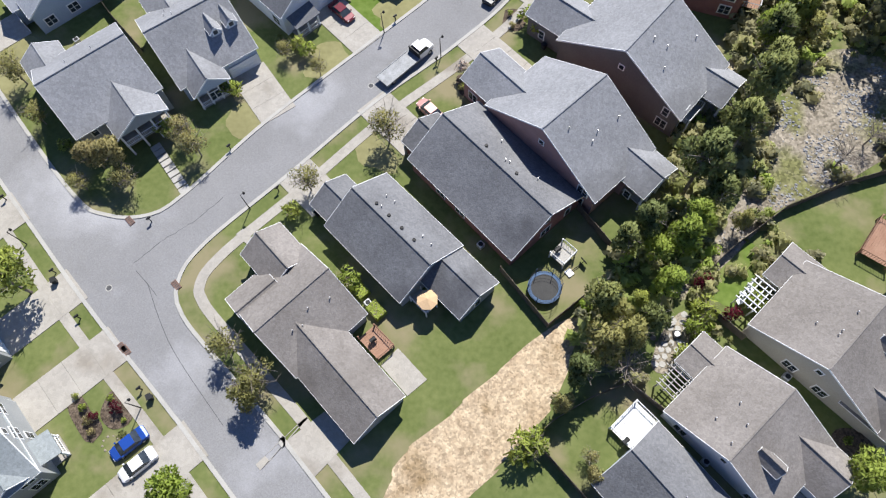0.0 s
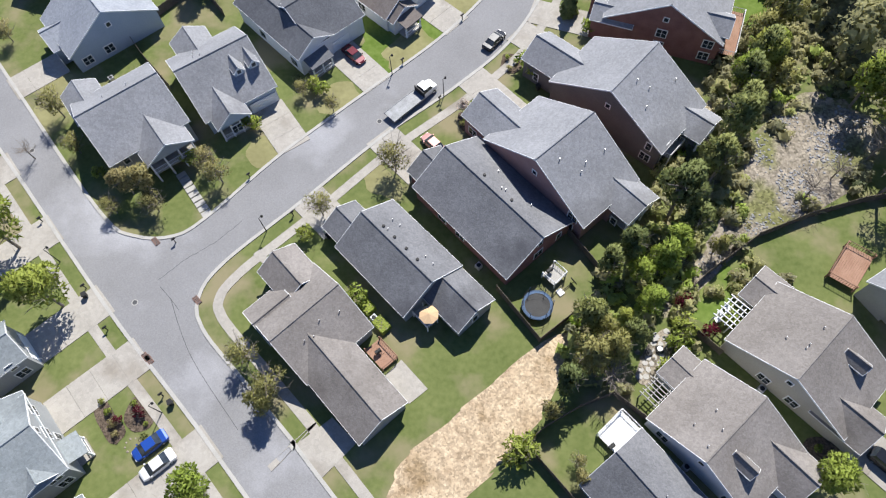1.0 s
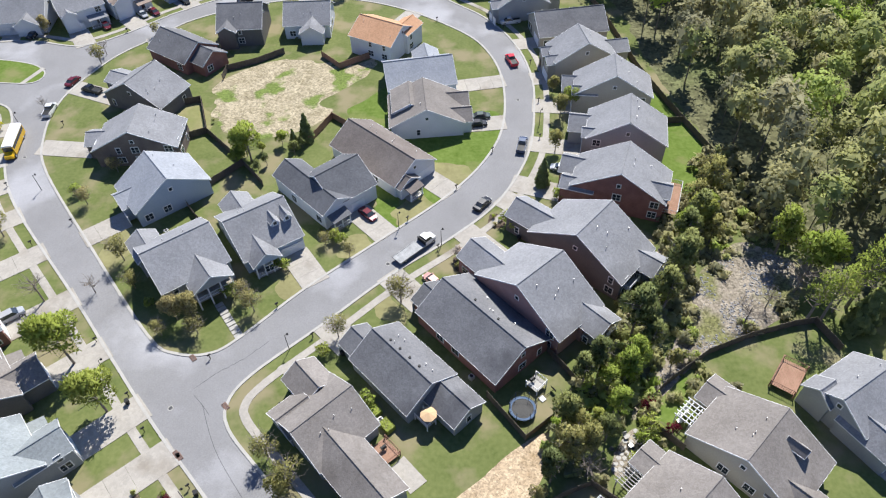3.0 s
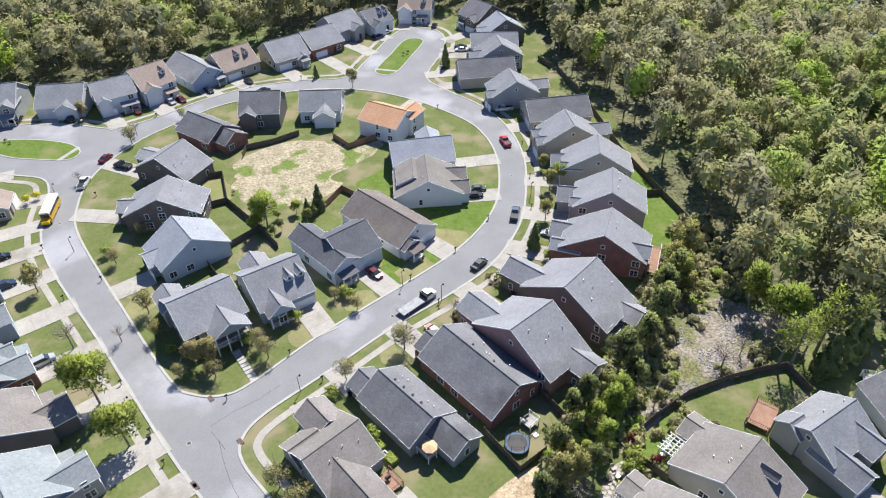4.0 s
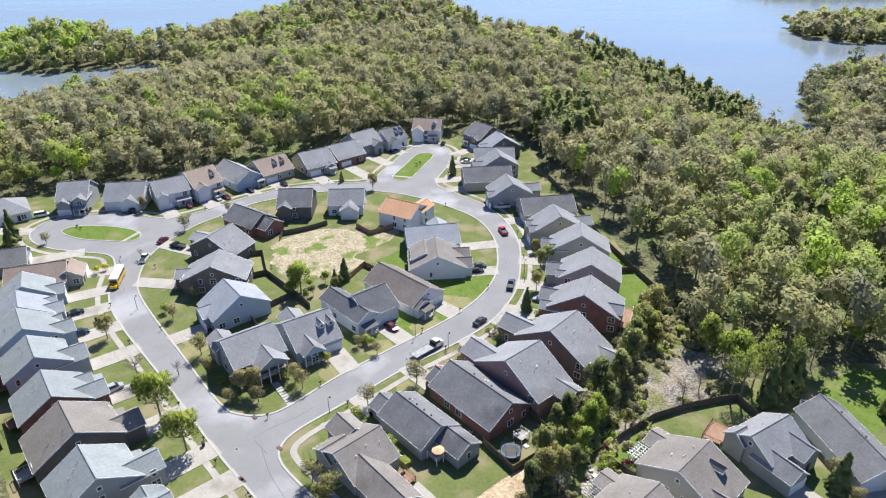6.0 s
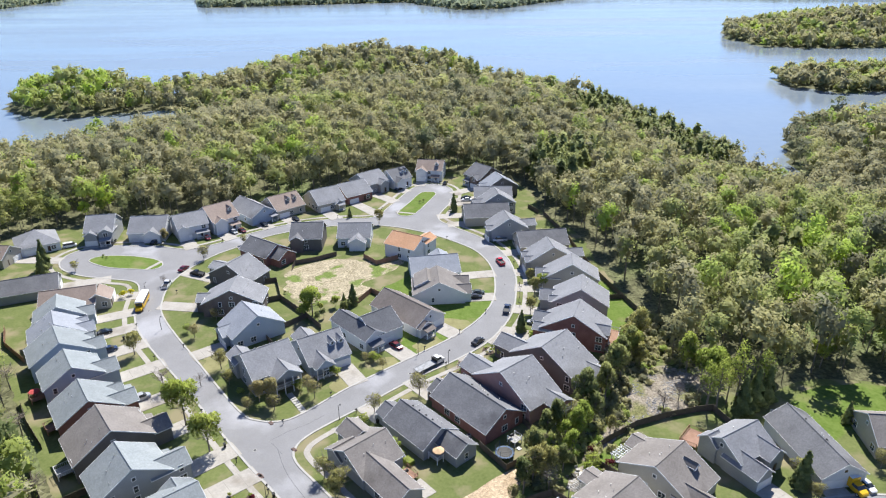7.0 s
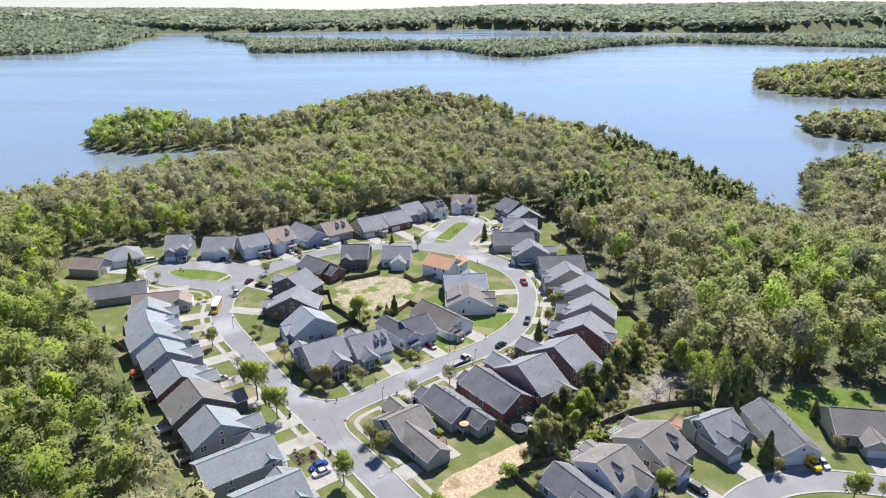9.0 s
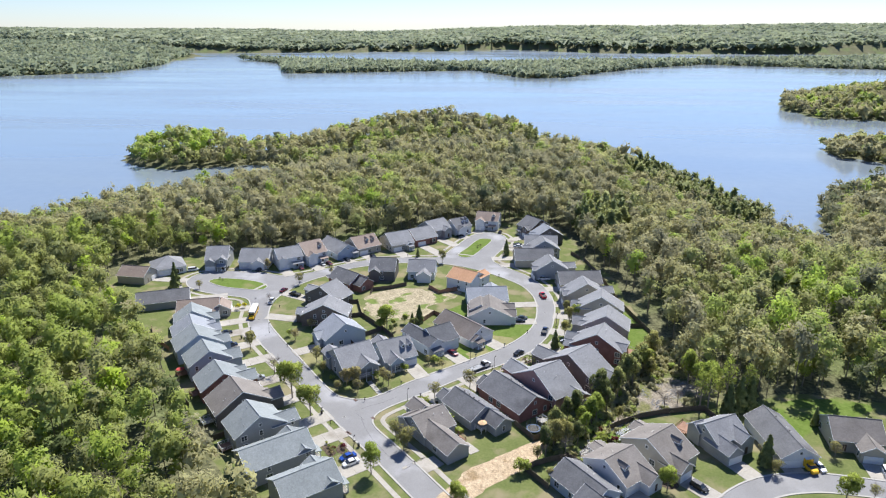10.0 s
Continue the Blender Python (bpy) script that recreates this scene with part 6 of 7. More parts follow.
deck("reddish timber deck behind the brown-roofed house", [(-14.5, 19.2), (-12.6, 20.9), (-10.0, 18.3), (-11.9, 16.6)], 0.6, "deck_wood", "deck_wood", (0, 3))
deck("small grey deck with white rails behind the house", [(-8.3, 24.3), (-7.0, 25.6), (-4.8, 23.8), (-6.2, 22.2)], 1.1, "grey_wood", gap=(0, 1))
deck("white deck with white railings behind the house", [(15.4, 9.1), (18.6, 12.2), (21.0, 9.8), (17.8, 6.6)], 0.8, "white_trim", gap=(2,))
deck("pale raised deck with white railings behind brick house", [(37.5, 69.0), (40.5, 78.0), (43.4, 77.0), (40.4, 68.0)], 2.2, "deck_wood", gap=(0,))
deck("small pale deck behind the dark house", [(25.6, 50.6), (28.0, 53.4), (30.6, 51.6), (28.2, 48.8)], 2.2, "grey_wood", gap=(0,))
deck("faded pink timber deck behind the grey house", [(47.8, 31.2), (51.4, 36.0), (54.6, 34.0), (51.0, 29.0)], 0.9, "deck_wood", "deck_wood", (2,))
deck("small deck behind the red-brick ranch house", [(9.2, 30.4), (10.9, 32.2), (12.6, 30.6), (10.9, 28.8)], 1.0, "grey_wood", gap=(0,))
deck("small deck behind the long slate-roofed house", [(71.4, 39.0), (72.2, 42.2), (74.4, 41.6), (73.6, 38.6)], 0.9, "grey_wood", gap=(2,))
deck("reddish deck behind the blue west house", [(-110.5, 42.0), (-108.0, 39.5), (-105.4, 42.0), (-107.9, 44.5)], 1.0, "deck_wood", "deck_wood", (2,))
deck("reddish deck behind the brick west house", [(-99.5, 30.6), (-97.2, 28.4), (-95.0, 30.6), (-97.3, 32.8)], 1.0, "deck_wood", "deck_wood", (2,))
deck("pale timber deck behind the green-grey house", [(-77.5, 5.5), (-75.0, 3.0), (-72.8, 5.2), (-75.3, 7.7)], 1.0, "deck_wood", "white_trim", (2,))
deck("pale timber deck behind the taupe-roofed house", [(-88.5, 16.5), (-86.2, 14.2), (-83.8, 16.6), (-86.1, 18.9)], 1.0, "grey_wood", "white_trim", (2,))

e = tagged(new("patio"), "pale concrete patio slab behind the house", "patio", kind="structure")
bm = bmesh.new()
vs = [bm.verts.new((x, y, z)) for z in (-0.05, 0.1) for x, y in ((-11.6, 16.0), (-9.6, 18.2), (-5.9, 14.4), (-8.2, 12.4))]
for f in ((0, 1, 2, 3), (7, 6, 5, 4), (4, 5, 1, 0), (5, 6, 2, 1), (6, 7, 3, 2), (7, 4, 0, 3)):
    bm.faces.new([vs[j] for j in f])
part("slab", bm, "concrete", e)

# stone fire-pit terrace with seats
terrace = tagged(sheet("terrace", spline([(21.0, 16.6), (23.0, 15.8), (25.2, 18.6), (26.6, 21.8), (25.4, 23.2), (23.2, 21.4)], True, 0.5), 0.07, "gravel", wobble=0.6), "flagstone garden terrace", "patio", kind="structure")


def flagstones(parent, poly, seed):
    """Flat uneven slabs laid with open joints."""
    r = random.Random(seed)
    kinds = []
    for k in range(5):
        n = r.choice((5, 6, 7))
        rim = [(0.44 * r.uniform(0.7, 1.1) * math.cos(math.tau * i / n), 0.44 * r.uniform(0.7, 1.1) * math.sin(math.tau * i / n)) for i in range(n)]
        me = shape([(x, y, z) for z in (0, 0.07) for x, y in rim], [tuple(range(n, 2 * n))] + [(i, (i + 1) % n, n + (i + 1) % n, n + i) for i in range(n)])
        me.materials.append(M["kerb" if k % 2 else "grey_wood"])
        kinds.append(me)
    for i in range(40):
        for j in range(40):
            x, y = 20.5 + i * 0.95 + (j % 2) * 0.4 + r.uniform(-0.12, 0.12), 15 + j * 0.88 + r.uniform(-0.12, 0.12)
            if inside(poly, [x], [y])[0] and r.random() < 0.9:
                ob = new("flagstone", r.choice(kinds))
                ob.parent, ob.matrix_basis = parent, pose(x, y, 0.055, 0, 0, r.uniform(0, 360))


flagstones(terrace, [(21.0, 16.6), (23.0, 15.8), (25.2, 18.6), (26.6, 21.8), (25.4, 23.2), (23.2, 21.4)], 3)


def garden_chair(label, x, y, rot, mat="grey_wood"):
    e = tagged(new("garden_chair"), label, "chair", "chairs round the fire pit")
    e.matrix_basis = pose(x, y, 0.07, 0, 0, rot)
    bm = bmesh.new()
    box(bm, -0.35, -0.35, 0.32, 0.35, 0.35, 0.4)
    part("seat", bm, mat, e)
    bm = bmesh.new()
    box(bm, -0.35, -0.42, 0.4, 0.35, -0.34, 1.0, Matrix.Rotation(0.2, 4, "X"))
    part("backrest", bm, mat, e)
    for sx in (-1, 1):
        for sy in (-1, 1):
            bm = bmesh.new()
            box(bm, sx * 0.31 - 0.03, sy * 0.31 - 0.03, 0, sx * 0.31 + 0.03, sy * 0.31 + 0.03, 0.32)
            part("leg", bm, mat, e)
    return e


for i, a in enumerate((20, 110, 200, 290)):
    garden_chair("grey timber garden chair round a fire pit", 24.4 + 1.5 * math.cos(radians(a)), 20.4 + 1.5 * math.sin(radians(a)), a + 90, "grey_wood" if i % 2 else "black")
e = tagged(new("fire_pit"), "square dark metal fire pit on the terrace", "fire pit")
e.location = (24.4, 20.4, 0.07)
bm = bmesh.new()
box(bm, -0.45, -0.45, 0, 0.45, 0.45, 0.35)
part("bowl", bm, "black", e)
bm = bmesh.new()
tube(bm, (0, 0, 0.3), (0, 0, 0.42), 0.36, 0.36, 12)
part("grate", bm, "metal", e)

def pergola(label, x, y, rot, half, deep, mat, step=0.5):
    """Slatted timber roof on posts, open to the garden."""
    e = tagged(new("pergola"), label, "pergola")
    e.matrix_basis = pose(x, y, 0, 0, 0, rot)
    for px in (-half + 0.1, 0, half - 0.1):
        for py in (-deep + 0.2, deep - 0.2):
            bm = bmesh.new()
            box(bm, px - 0.08, py - 0.08, -0.2, px + 0.08, py + 0.08, 2.5)
            part("post", bm, mat, e)
    n = int(2 * half / step)
    for i in range(n + 1):
        bm = bmesh.new()
        px = -half + i * 2 * half / n
        box(bm, px - 0.05, -deep - 0.2, 2.5, px + 0.05, deep + 0.2, 2.66)
        part("rafter", bm, mat, e)
    for py in (-deep + 0.2, -deep * 0.35, deep * 0.35, deep - 0.2):
        bm = bmesh.new()
        box(bm, -half - 0.2, py - 0.06, 2.36, half + 0.2, py + 0.06, 2.5)
        part("beam", bm, mat, e)
    return e


pergola("grey timber pergola against the rear wall", 24.5, 15.2, 43.5, 3.4, 1.7, "grey_wood")
pergola("small white pergola over a rear patio", 33.6, 25.0, 45, 1.9, 1.3, "white_trim", 0.7)
for x, y, r in ((33.0, 25.6, 30), (33.9, 26.2, 190), (32.4, 24.6, 110)):
    tagged(garden_chair("white garden chair on the rear patio", x, y, r, "white_trim"), "white garden chair on the rear patio", "chair", "chairs on the rear patio")

M["canvas"] = material("canvas", (0.50, 0.34, 0.19), (0.60, 0.42, 0.25), 0.9, 0.8, 8, 0.1)
M["red_canvas"] = material("red_canvas", (0.42, 0.06, 0.06), (0.52, 0.10, 0.09), 0.9, 0.8, 8, 0.1)


def parasol(label, x, y, z, mat):
    """An eight-sided canopy with a hanging valance on a pole."""
    e = tagged(new("parasol"), label, "parasol")
    e.location = (x, y, z)
    bm = bmesh.new()
    c = bm.verts.new((0, 0, 2.55))
    rim = [bm.verts.new((1.35 * math.cos(math.tau * (i + 0.5) / 8), 1.35 * math.sin(math.tau * (i + 0.5) / 8), 2.05)) for i in range(8)]
    low = [bm.verts.new((p.co.x, p.co.y, 1.9)) for p in rim]
    for i in range(8):
        bm.faces.new((c, rim[i], rim[(i + 1) % 8]))
        bm.faces.new((rim[i], low[i], low[(i + 1) % 8], rim[(i + 1) % 8]))
    part("canopy", bm, mat, e, "canvas canopy")
    bm = bmesh.new()
    tube(bm, (0, 0, 0), (0, 0, 2.5), 0.03, 0.03, 6)
    part("pole", bm, "metal", e)


# parasols, one over a table
parasol("tan octagonal parasol on the rear deck", -6.0, 23.5, 1.1, "canvas")
parasol("red octagonal parasol behind the west row", -108.8, 42.3, 0.3, "red_canvas")
e = tagged(new("garden_table"), "round garden table under the parasol", "table")
e.location = (-6.0, 23.5, 1.1)
bm = bmesh.new()
tube(bm, (0, 0, 0.7), (0, 0, 0.74), 0.6, 0.6, 16)
part("tabletop", bm, "grey_wood", e)
for i in range(4):
    bm = bmesh.new()
    a = math.tau * i / 4
    tube(bm, (0.42 * math.cos(a), 0.42 * math.sin(a), 0), (0.38 * math.cos(a), 0.38 * math.sin(a), 0.7), 0.025, 0.025, 5)
    part("leg", bm, "black", e)

# trampoline
e = tagged(new("trampoline"), "round trampoline with blue pad and safety net", "trampoline")
e.location = (8.5, 26.0, 0.02)
bm = bmesh.new()
tube(bm, (0, 0, 0.86), (0, 0, 0.9), 1.75, 1.75, 28)
part("mat", bm, "black", e)
M["blue_pad"] = material("blue_pad", (0.03, 0.07, 0.14), (0.05, 0.10, 0.19), 0.6, 1, 8, 0.05)
bm = bmesh.new()
vs = [[bm.verts.new((r * math.cos(math.tau * i / 28), r * math.sin(math.tau * i / 28), z)) for i in range(28)] for r, z in ((1.72, 0.92), (2.15, 0.92), (2.15, 0.84), (1.72, 0.84))]
for k in range(4):
    for i in range(28):
        bm.faces.new((vs[k][i], vs[k][(i + 1) % 28], vs[(k + 1) % 4][(i + 1) % 28], vs[(k + 1) % 4][i]))
part("pad", bm, "blue_pad", e, "blue padded rim")
for i in range(6):
    a = math.tau * i / 6
    bm = bmesh.new()
    tube(bm, (2.1 * math.cos(a), 2.1 * math.sin(a), 0), (2.1 * math.cos(a), 2.1 * math.sin(a), 2.6), 0.045, 0.045, 6)
    part("net_pole", bm, "blue_pad", e, "padded upright")
bm = bmesh.new()
for z in (0.95, 1.5, 2.05, 2.55):
    for i in range(28):
        a, b = math.tau * i / 28, math.tau * (i + 1) / 28
        tube(bm, (2.05 * math.cos(a), 2.05 * math.sin(a), z), (2.05 * math.cos(b), 2.05 * math.sin(b), z), 0.02, 0.02, 3)
tagged(part("net", bm, "black", e, "dark safety net"), kind="stuff")

# steps from the corner house down to the street
e = tagged(new("steps"), "flight of pale garden steps to the street", "steps", kind="structure")
for i in range(9):
    f = i / 8
    x, y = -45.0 + 5.0 * f, 46.2 - 6.4 * f
    bm = bmesh.new()
    box(bm, -0.75, -0.42, -0.2, 0.75, 0.42, 0.32 - 0.026 * i, pose(x, y, 0, 0, 0, -52 + 90))
    part("step", bm, "kerb", e)


def mailbox(x, y, rot):
    e = tagged(new("mailbox"), "black post mailbox beside the kerb", "mailbox", "mailboxes along the street")
    e.matrix_basis = pose(x, y, 0.05, 0, 0, rot)
    bm = bmesh.new()
    box(bm, -0.06, -0.06, -0.2, 0.06, 0.06, 1.05)
    part("post", bm, "black", e)
    bm = bmesh.new()
    loft(bm, [[(sx, -0.13, 1.05), (sx, 0.13, 1.05), (sx, 0.13, 1.2), (sx, 0.07, 1.29), (sx, -0.07, 1.29), (sx, -0.13, 1.2)] for sx in (-0.3, 0.3)])
    part("box", bm, "black", e)
    return e


mb = mailbox(-34.4, 46.0, 45)
for x, y in ((-26.9, 39.6), (-12.4, 68.2), (-43.6, 34.9), (-55.0, 27.5), (-6.0, 60.6), (-2.8, 77.8), (5.0, 90.2), (-40.6, 12.6), (-50.3, 21.4), (15.8, 95), (16.4, 109), (15.4, 126), (9.0, 144), (-9.6, 131.5 + 17), (-57.0, 170.4), (-73, 165), (-97.2, 143.5), (-122, 139.8), (-97.0, 100), (-81, 67), (-64.5, 38), (-86.6, 60.8), (-100, 78)):
    copy_thing(mb, pose(x, y, 0.05, 0, 0, 45))


def street_lamp(x, y, rot):
    e = tagged(new("street_lamp"), "slim dark street lamp with a short arm", "street lamp", "street lamps")
    e.matrix_basis = pose(x, y, 0, 0, 0, rot)
    bm = bmesh.new()
    tube(bm, (0, 0, -0.2), (0, 0, 4.2), 0.08, 0.05, 8)
    part("pole", bm, "black", e)
    bm = bmesh.new()
    tube(bm, (0, 0, 4.15), (0.5, 0, 4.35), 0.03, 0.03, 6)
    part("arm", bm, "black", e)
    bm = bmesh.new()
    tube(bm, (0.5, 0, 4.05), (0.5, 0, 4.4), 0.2, 0.1, 8)
    part("lantern", bm, "black", e)
    return e


sl = street_lamp(-40.3, 10.4, 45)
for x, y in ((-5.4, 61.6), (16.0, 100.0), (-92.0, 77.0), (-60.0, 31.5), (-30.5, 36.9), (-14.0, 66.0), (-107.0, 113.0 - 14), (-38.5, 172.5)):
    copy_thing(sl, pose(x, y, 0, 0, 0, 45))


def air_unit(x, y, rot):
    e = tagged(new("air_conditioner"), "grey air-conditioning unit beside a house wall", "air conditioner", "air conditioners")
    e.matrix_basis = pose(x, y, 0.02, 0, 0, rot)
    bm = bmesh.new()
    box(bm, -0.42, -0.42, 0, 0.42, 0.42, 0.8)
    bmesh.ops.bevel(bm, geom=bm.edges[:], offset=0.05, segments=1, affect="EDGES")
    part("casing", bm, "metal", e)
    bm = bmesh.new()
    tube(bm, (0, 0, 0.78), (0, 0, 0.83), 0.32, 0.32, 12)
    part("fan_grille", bm, "black", e)
    return e


ac = air_unit(-13.6, 23.8, 45)
for x, y in ((26.0, 5.6), (0.5, 31.8), (36.6, 15.4), (-60.5, 64.5), (-27.5, 81.5), (21.5, 50.0)):
    copy_thing(ac, pose(x, y, 0.02, 0, 0, 45))


def bin_(x, y, rot, mat="black"):
    e = tagged(new("wheelie_bin"), "dark plastic wheelie bin beside a drive", "bin", "wheelie bins")
    e.matrix_basis = pose(x, y, 0.1, 0, 0, rot)
    bm = bmesh.new()
    loft(bm, [[(-0.24, -0.26, 0.05), (0.24, -0.26, 0.05), (0.24, 0.26, 0.05), (-0.24, 0.26, 0.05)], [(-0.3, -0.34, 1.0), (0.3, -0.34, 1.0), (0.3, 0.34, 1.0), (-0.3, 0.34, 1.0)]])
    part("body", bm, mat, e)
    bm = bmesh.new()
    box(bm, -0.32, -0.37, 1.0, 0.32, 0.37, 1.07)
    part("lid", bm, mat, e)
    return e


b0 = bin_(-21.2, 36.0, 40)
for x, y in ((-70.6, 69.4), (-54.6, 26.2), (-39.2, 11.6), (-26.3, 33.4), (9.6, 63.0), (-100.5, 71.0)):
    copy_thing(b0, pose(x, y, 0.1, 0, 0, 30))

# children's goal and boulders beside the creek
def boulder(x, y, s, seed):
    r = random.Random(seed)
    e = None
    bm = bmesh.new()
    bmesh.ops.create_icosphere(bm, subdivisions=2, radius=s)
    for v in bm.verts:
        v.co *= 0.8 + 0.4 * noise.noise(v.co * 1.3 / s + Vector((seed, 0, 0)))
        v.co.z *= 0.6
    ob = part("boulder", bm, "gravel", at=pose(x, y, float(land_height(np.array([x]), np.array([y]))[0]) + s * 0.1, 0, 0, seed * 40))
    return tagged(ob, "pale rough boulder beside the dry creek", "boulder", "boulders beside the creek")


for i in range(26):
    f = i / 25
    boulder(26 + 30 * f + rng.uniform(-3, 3), 27 + 30 * f + rng.uniform(-4, 4), rng.uniform(0.25, 0.7), i)


# ---- drives, paths and street marks ----
def paved(name, label, pts, z, mat="concrete", kind="structure", category="pavement"):
    """A flat slab with thickness."""
    n = len(pts)
    vs = [(x, y, zz) for zz in (-0.05, z) for x, y in pts]
    up = list(range(n, 2 * n))
    area = sum(pts[i - 1][0] * pts[i][1] - pts[i][0] * pts[i - 1][1] for i in range(n))
    fs = [up if area > 0 else up[::-1]] + [(i, (i + 1) % n, n + (i + 1) % n, n + i) if area > 0 else (n + i, n + (i + 1) % n, (i + 1) % n, i) for i in range(n)]
    return tagged(solid(name, shape(vs, fs), mat), label, category, kind=kind)


DRIVE_SIDE = [(-18.0, 10.4), (-14.6, 7.3), (-18.6, 2.9), (-22.5, 6.7)]
CRACKS = [[(-44.9, 28.9), (-41.5, 32.3), (-38.1, 34.8), (-34.4, 38.6)], [(-44.4, 27.9), (-42.5, 26.1), (-41.0, 24.5)], [(-42.5, 26.1), (-38, 18), (-30, 8.5)]]
paved("driveway_side", "wide pale concrete drive beside the corner house", DRIVE_SIDE, 0.118)
paved("garden_path", "short concrete path to the front door", [(-31.9, 33.2), (-29.4, 31.0), (-28.7, 31.8), (-31.1, 34.0)], 0.112)
paved("island_path", "concrete strip across the oval island", [(-116.6, 117.4), (-115.2, 117.4), (-112.6, 124.6), (-113.8, 125.4)], 0.15)
paved("island_path_loop", "concrete strip across the loop island", [(-33.2, 177.6), (-32.9, 178.8), (-24.4, 176.9), (-24.8, 175.8)], 0.15)
M["tar"] = material("tar", (0.05, 0.05, 0.052), (0.09, 0.09, 0.092), 0.8, 1, 6, 0.1)
for line in CRACKS:
    bm = bmesh.new()
    pts = []
    for i, p in enumerate(spline(line, False, 0.4)):
        k = 0.12 * noise.noise(Vector((p.x * 1.7, p.y * 1.7, 3.0)))
        pts.append(Vector((p.x + k, p.y - k)))
    ribbon(bm, pts, -0.035, 0.035, 0.03, 0.05)
    tagged(part("road_crack", bm, "tar"), "dark tar-filled crack in the asphalt", "road crack", kind="structure")
for x, y in ((-47.5, 25.5), (-15.4, 56.6), (-70, 50.5), (11.5, 110), (-101.0, 88.0)):
    e = tagged(new("manhole_cover"), "round iron manhole cover in the street", "manhole cover", "manhole covers")
    e.location = (x, y, 0.045)
    bm = bmesh.new()
    tube(bm, (0, 0, -0.02), (0, 0, 0.012), 0.36, 0.35, 18)
    part("lid", bm, "tar", e)
    bm = bmesh.new()
    tube(bm, (0, 0, -0.02), (0, 0, 0.008), 0.46, 0.46, 18)
    part("rim", bm, "kerb", e)


# ---- beds, stones and grass ----
paved("gravel_path", "pale sandy path below the decks", [(26.8, 44.6), (29.0, 44.4), (32.0, 49.4), (34.0, 53.4), (37.6, 59.8), (36.2, 61.2), (32.4, 55.2), (30.0, 50.4)], 0.06, "straw_lot")
M["mulch"] = material("mulch", (0.05, 0.038, 0.028), (0.13, 0.10, 0.075), 0.95, 1, 5, 0.9, 0.1, cells=(5, 0.4))
for pts in ([(-44.6, 12.2), (-42.6, 11.8), (-41.2, 10.2), (-41.6, 8.4), (-43.4, 7.8), (-44.8, 9.2)], [(-49.6, 12.6), (-48.4, 12.4), (-44.8, 8.6), (-45.0, 6.8), (-46.2, 6.4), (-50.0, 11.0)],
            [(4.2, 70.2), (6.4, 70.0), (7.2, 67.6), (5.6, 66.2), (3.8, 67.4)], [(-2.6, 58.6), (-0.4, 58.2), (0.0, 55.8), (-1.6, 54.8), (-3.0, 56.2)], [(41.2, 9.4), (44.6, 9.0), (45.2, 6.4), (42.4, 5.2), (40.6, 7.0)]):
    tagged(sheet("flower_bed", spline(pts, True, 0.5), 0.085, "mulch", wobble=0.5), "brown mulched planting bed with low shrubs", "flower bed", kind="structure")
rb = np.random.default_rng(77)
low = tree("low_shrub", "small clipped green shrub in a mulched bed", "leaf_spring", 1.1, 0.7, 260, 0.17, seed=71, category="shrub")
spread(low, [(-44.0, 11.4, 0.8), (-42.0, 8.9, 0.7), (-48.4, 11.6, 0.8), (-47.2, 10.2, 0.9), (4.8, 69.2, 1.0), (6.2, 68.4, 0.8), (-1.8, 57.6, 0.9), (-0.9, 56.4, 1.0), (42.2, 8.2, 1.2), (43.8, 7.4, 1.3), (43.4, 6.2, 0.9), (34.6, 33.0, 0.9), (27.4, 19.9, 1.3), (28.4, 21.2, 1.1), (26.6, 18.4, 1.2)], rb)
orange = tree("low_shrub", "small orange-leaved shrub beside a porch", "leaf_olive", 1.0, 0.7, 240, 0.16, seed=72, category="shrub")
spread(orange, [(-46.3, 8.8, 1.0), (-45.6, 7.4, 0.9), (-2.2, 55.8, 0.9), (5.0, 67.0, 0.8)], rb)
spread(tree("low_shrub", "small purple-leaved shrub in a mulched bed", "leaf_red", 1.4, 0.9, 300, 0.17, seed=73, category="shrub"), [(-43.0, 10.3, 1.0)], rb)
for i in range(12):
    a, q = rb.uniform(0, 6.28), rb.uniform(0, 1) ** 0.5
    ob = boulder(23.2 + 1.9 * q * math.cos(a), 18.8 + 3.0 * q * math.sin(a), rb.uniform(0.18, 0.5), 100 + i)
    tagged(ob, "pale grey garden stone in a heap", "stone", "stones in the garden heap")
for i in range(9):
    a = i * 0.7
    ob = boulder(-43.2 + 1.0 * math.cos(a), 6.2 + 0.9 * math.sin(a), rb.uniform(0.14, 0.28), 160 + i)
    tagged(ob, "pale edging stone round a planting bed", "stone", "edging stones of the bed")

spread(tree("shrub", "large bright green shrub beside the straw lot", "leaf_spring", 4.4, 2.3, 1300, 0.3, seed=81, category="shrub"), [(-49.8, 88.5, 1.1), (-42.6, 92.3, 0.9), (-46.8, 90.2, 0.7), (-51.1, 86.1, 0.9)], rb)
spread(tree("shrub", "dark evergreen shrub beside the board fence", "leaf_dark", 4.0, 1.5, 900, 0.26, seed=82, category="shrub"), [(-45.9, 82.9, 1.0), (-37.8, 91.3, 1.0), (-44.7, 85.3, 1.0), (-39.0, 88.5, 1.0)], rb)

spread(tree("tree", "tall slender tree in pale yellow-green spring leaf", "leaf_spring", 15.0, 3.0, 800, 0.34, seed=91, lumps=14), [(57.8, 44.0, 0.95), (60.1, 43.8, 1.0), (63.3, 46.3, 0.9), (66.0, 47.3, 1.05), (72.4, 49.2, 1.0)], rb)

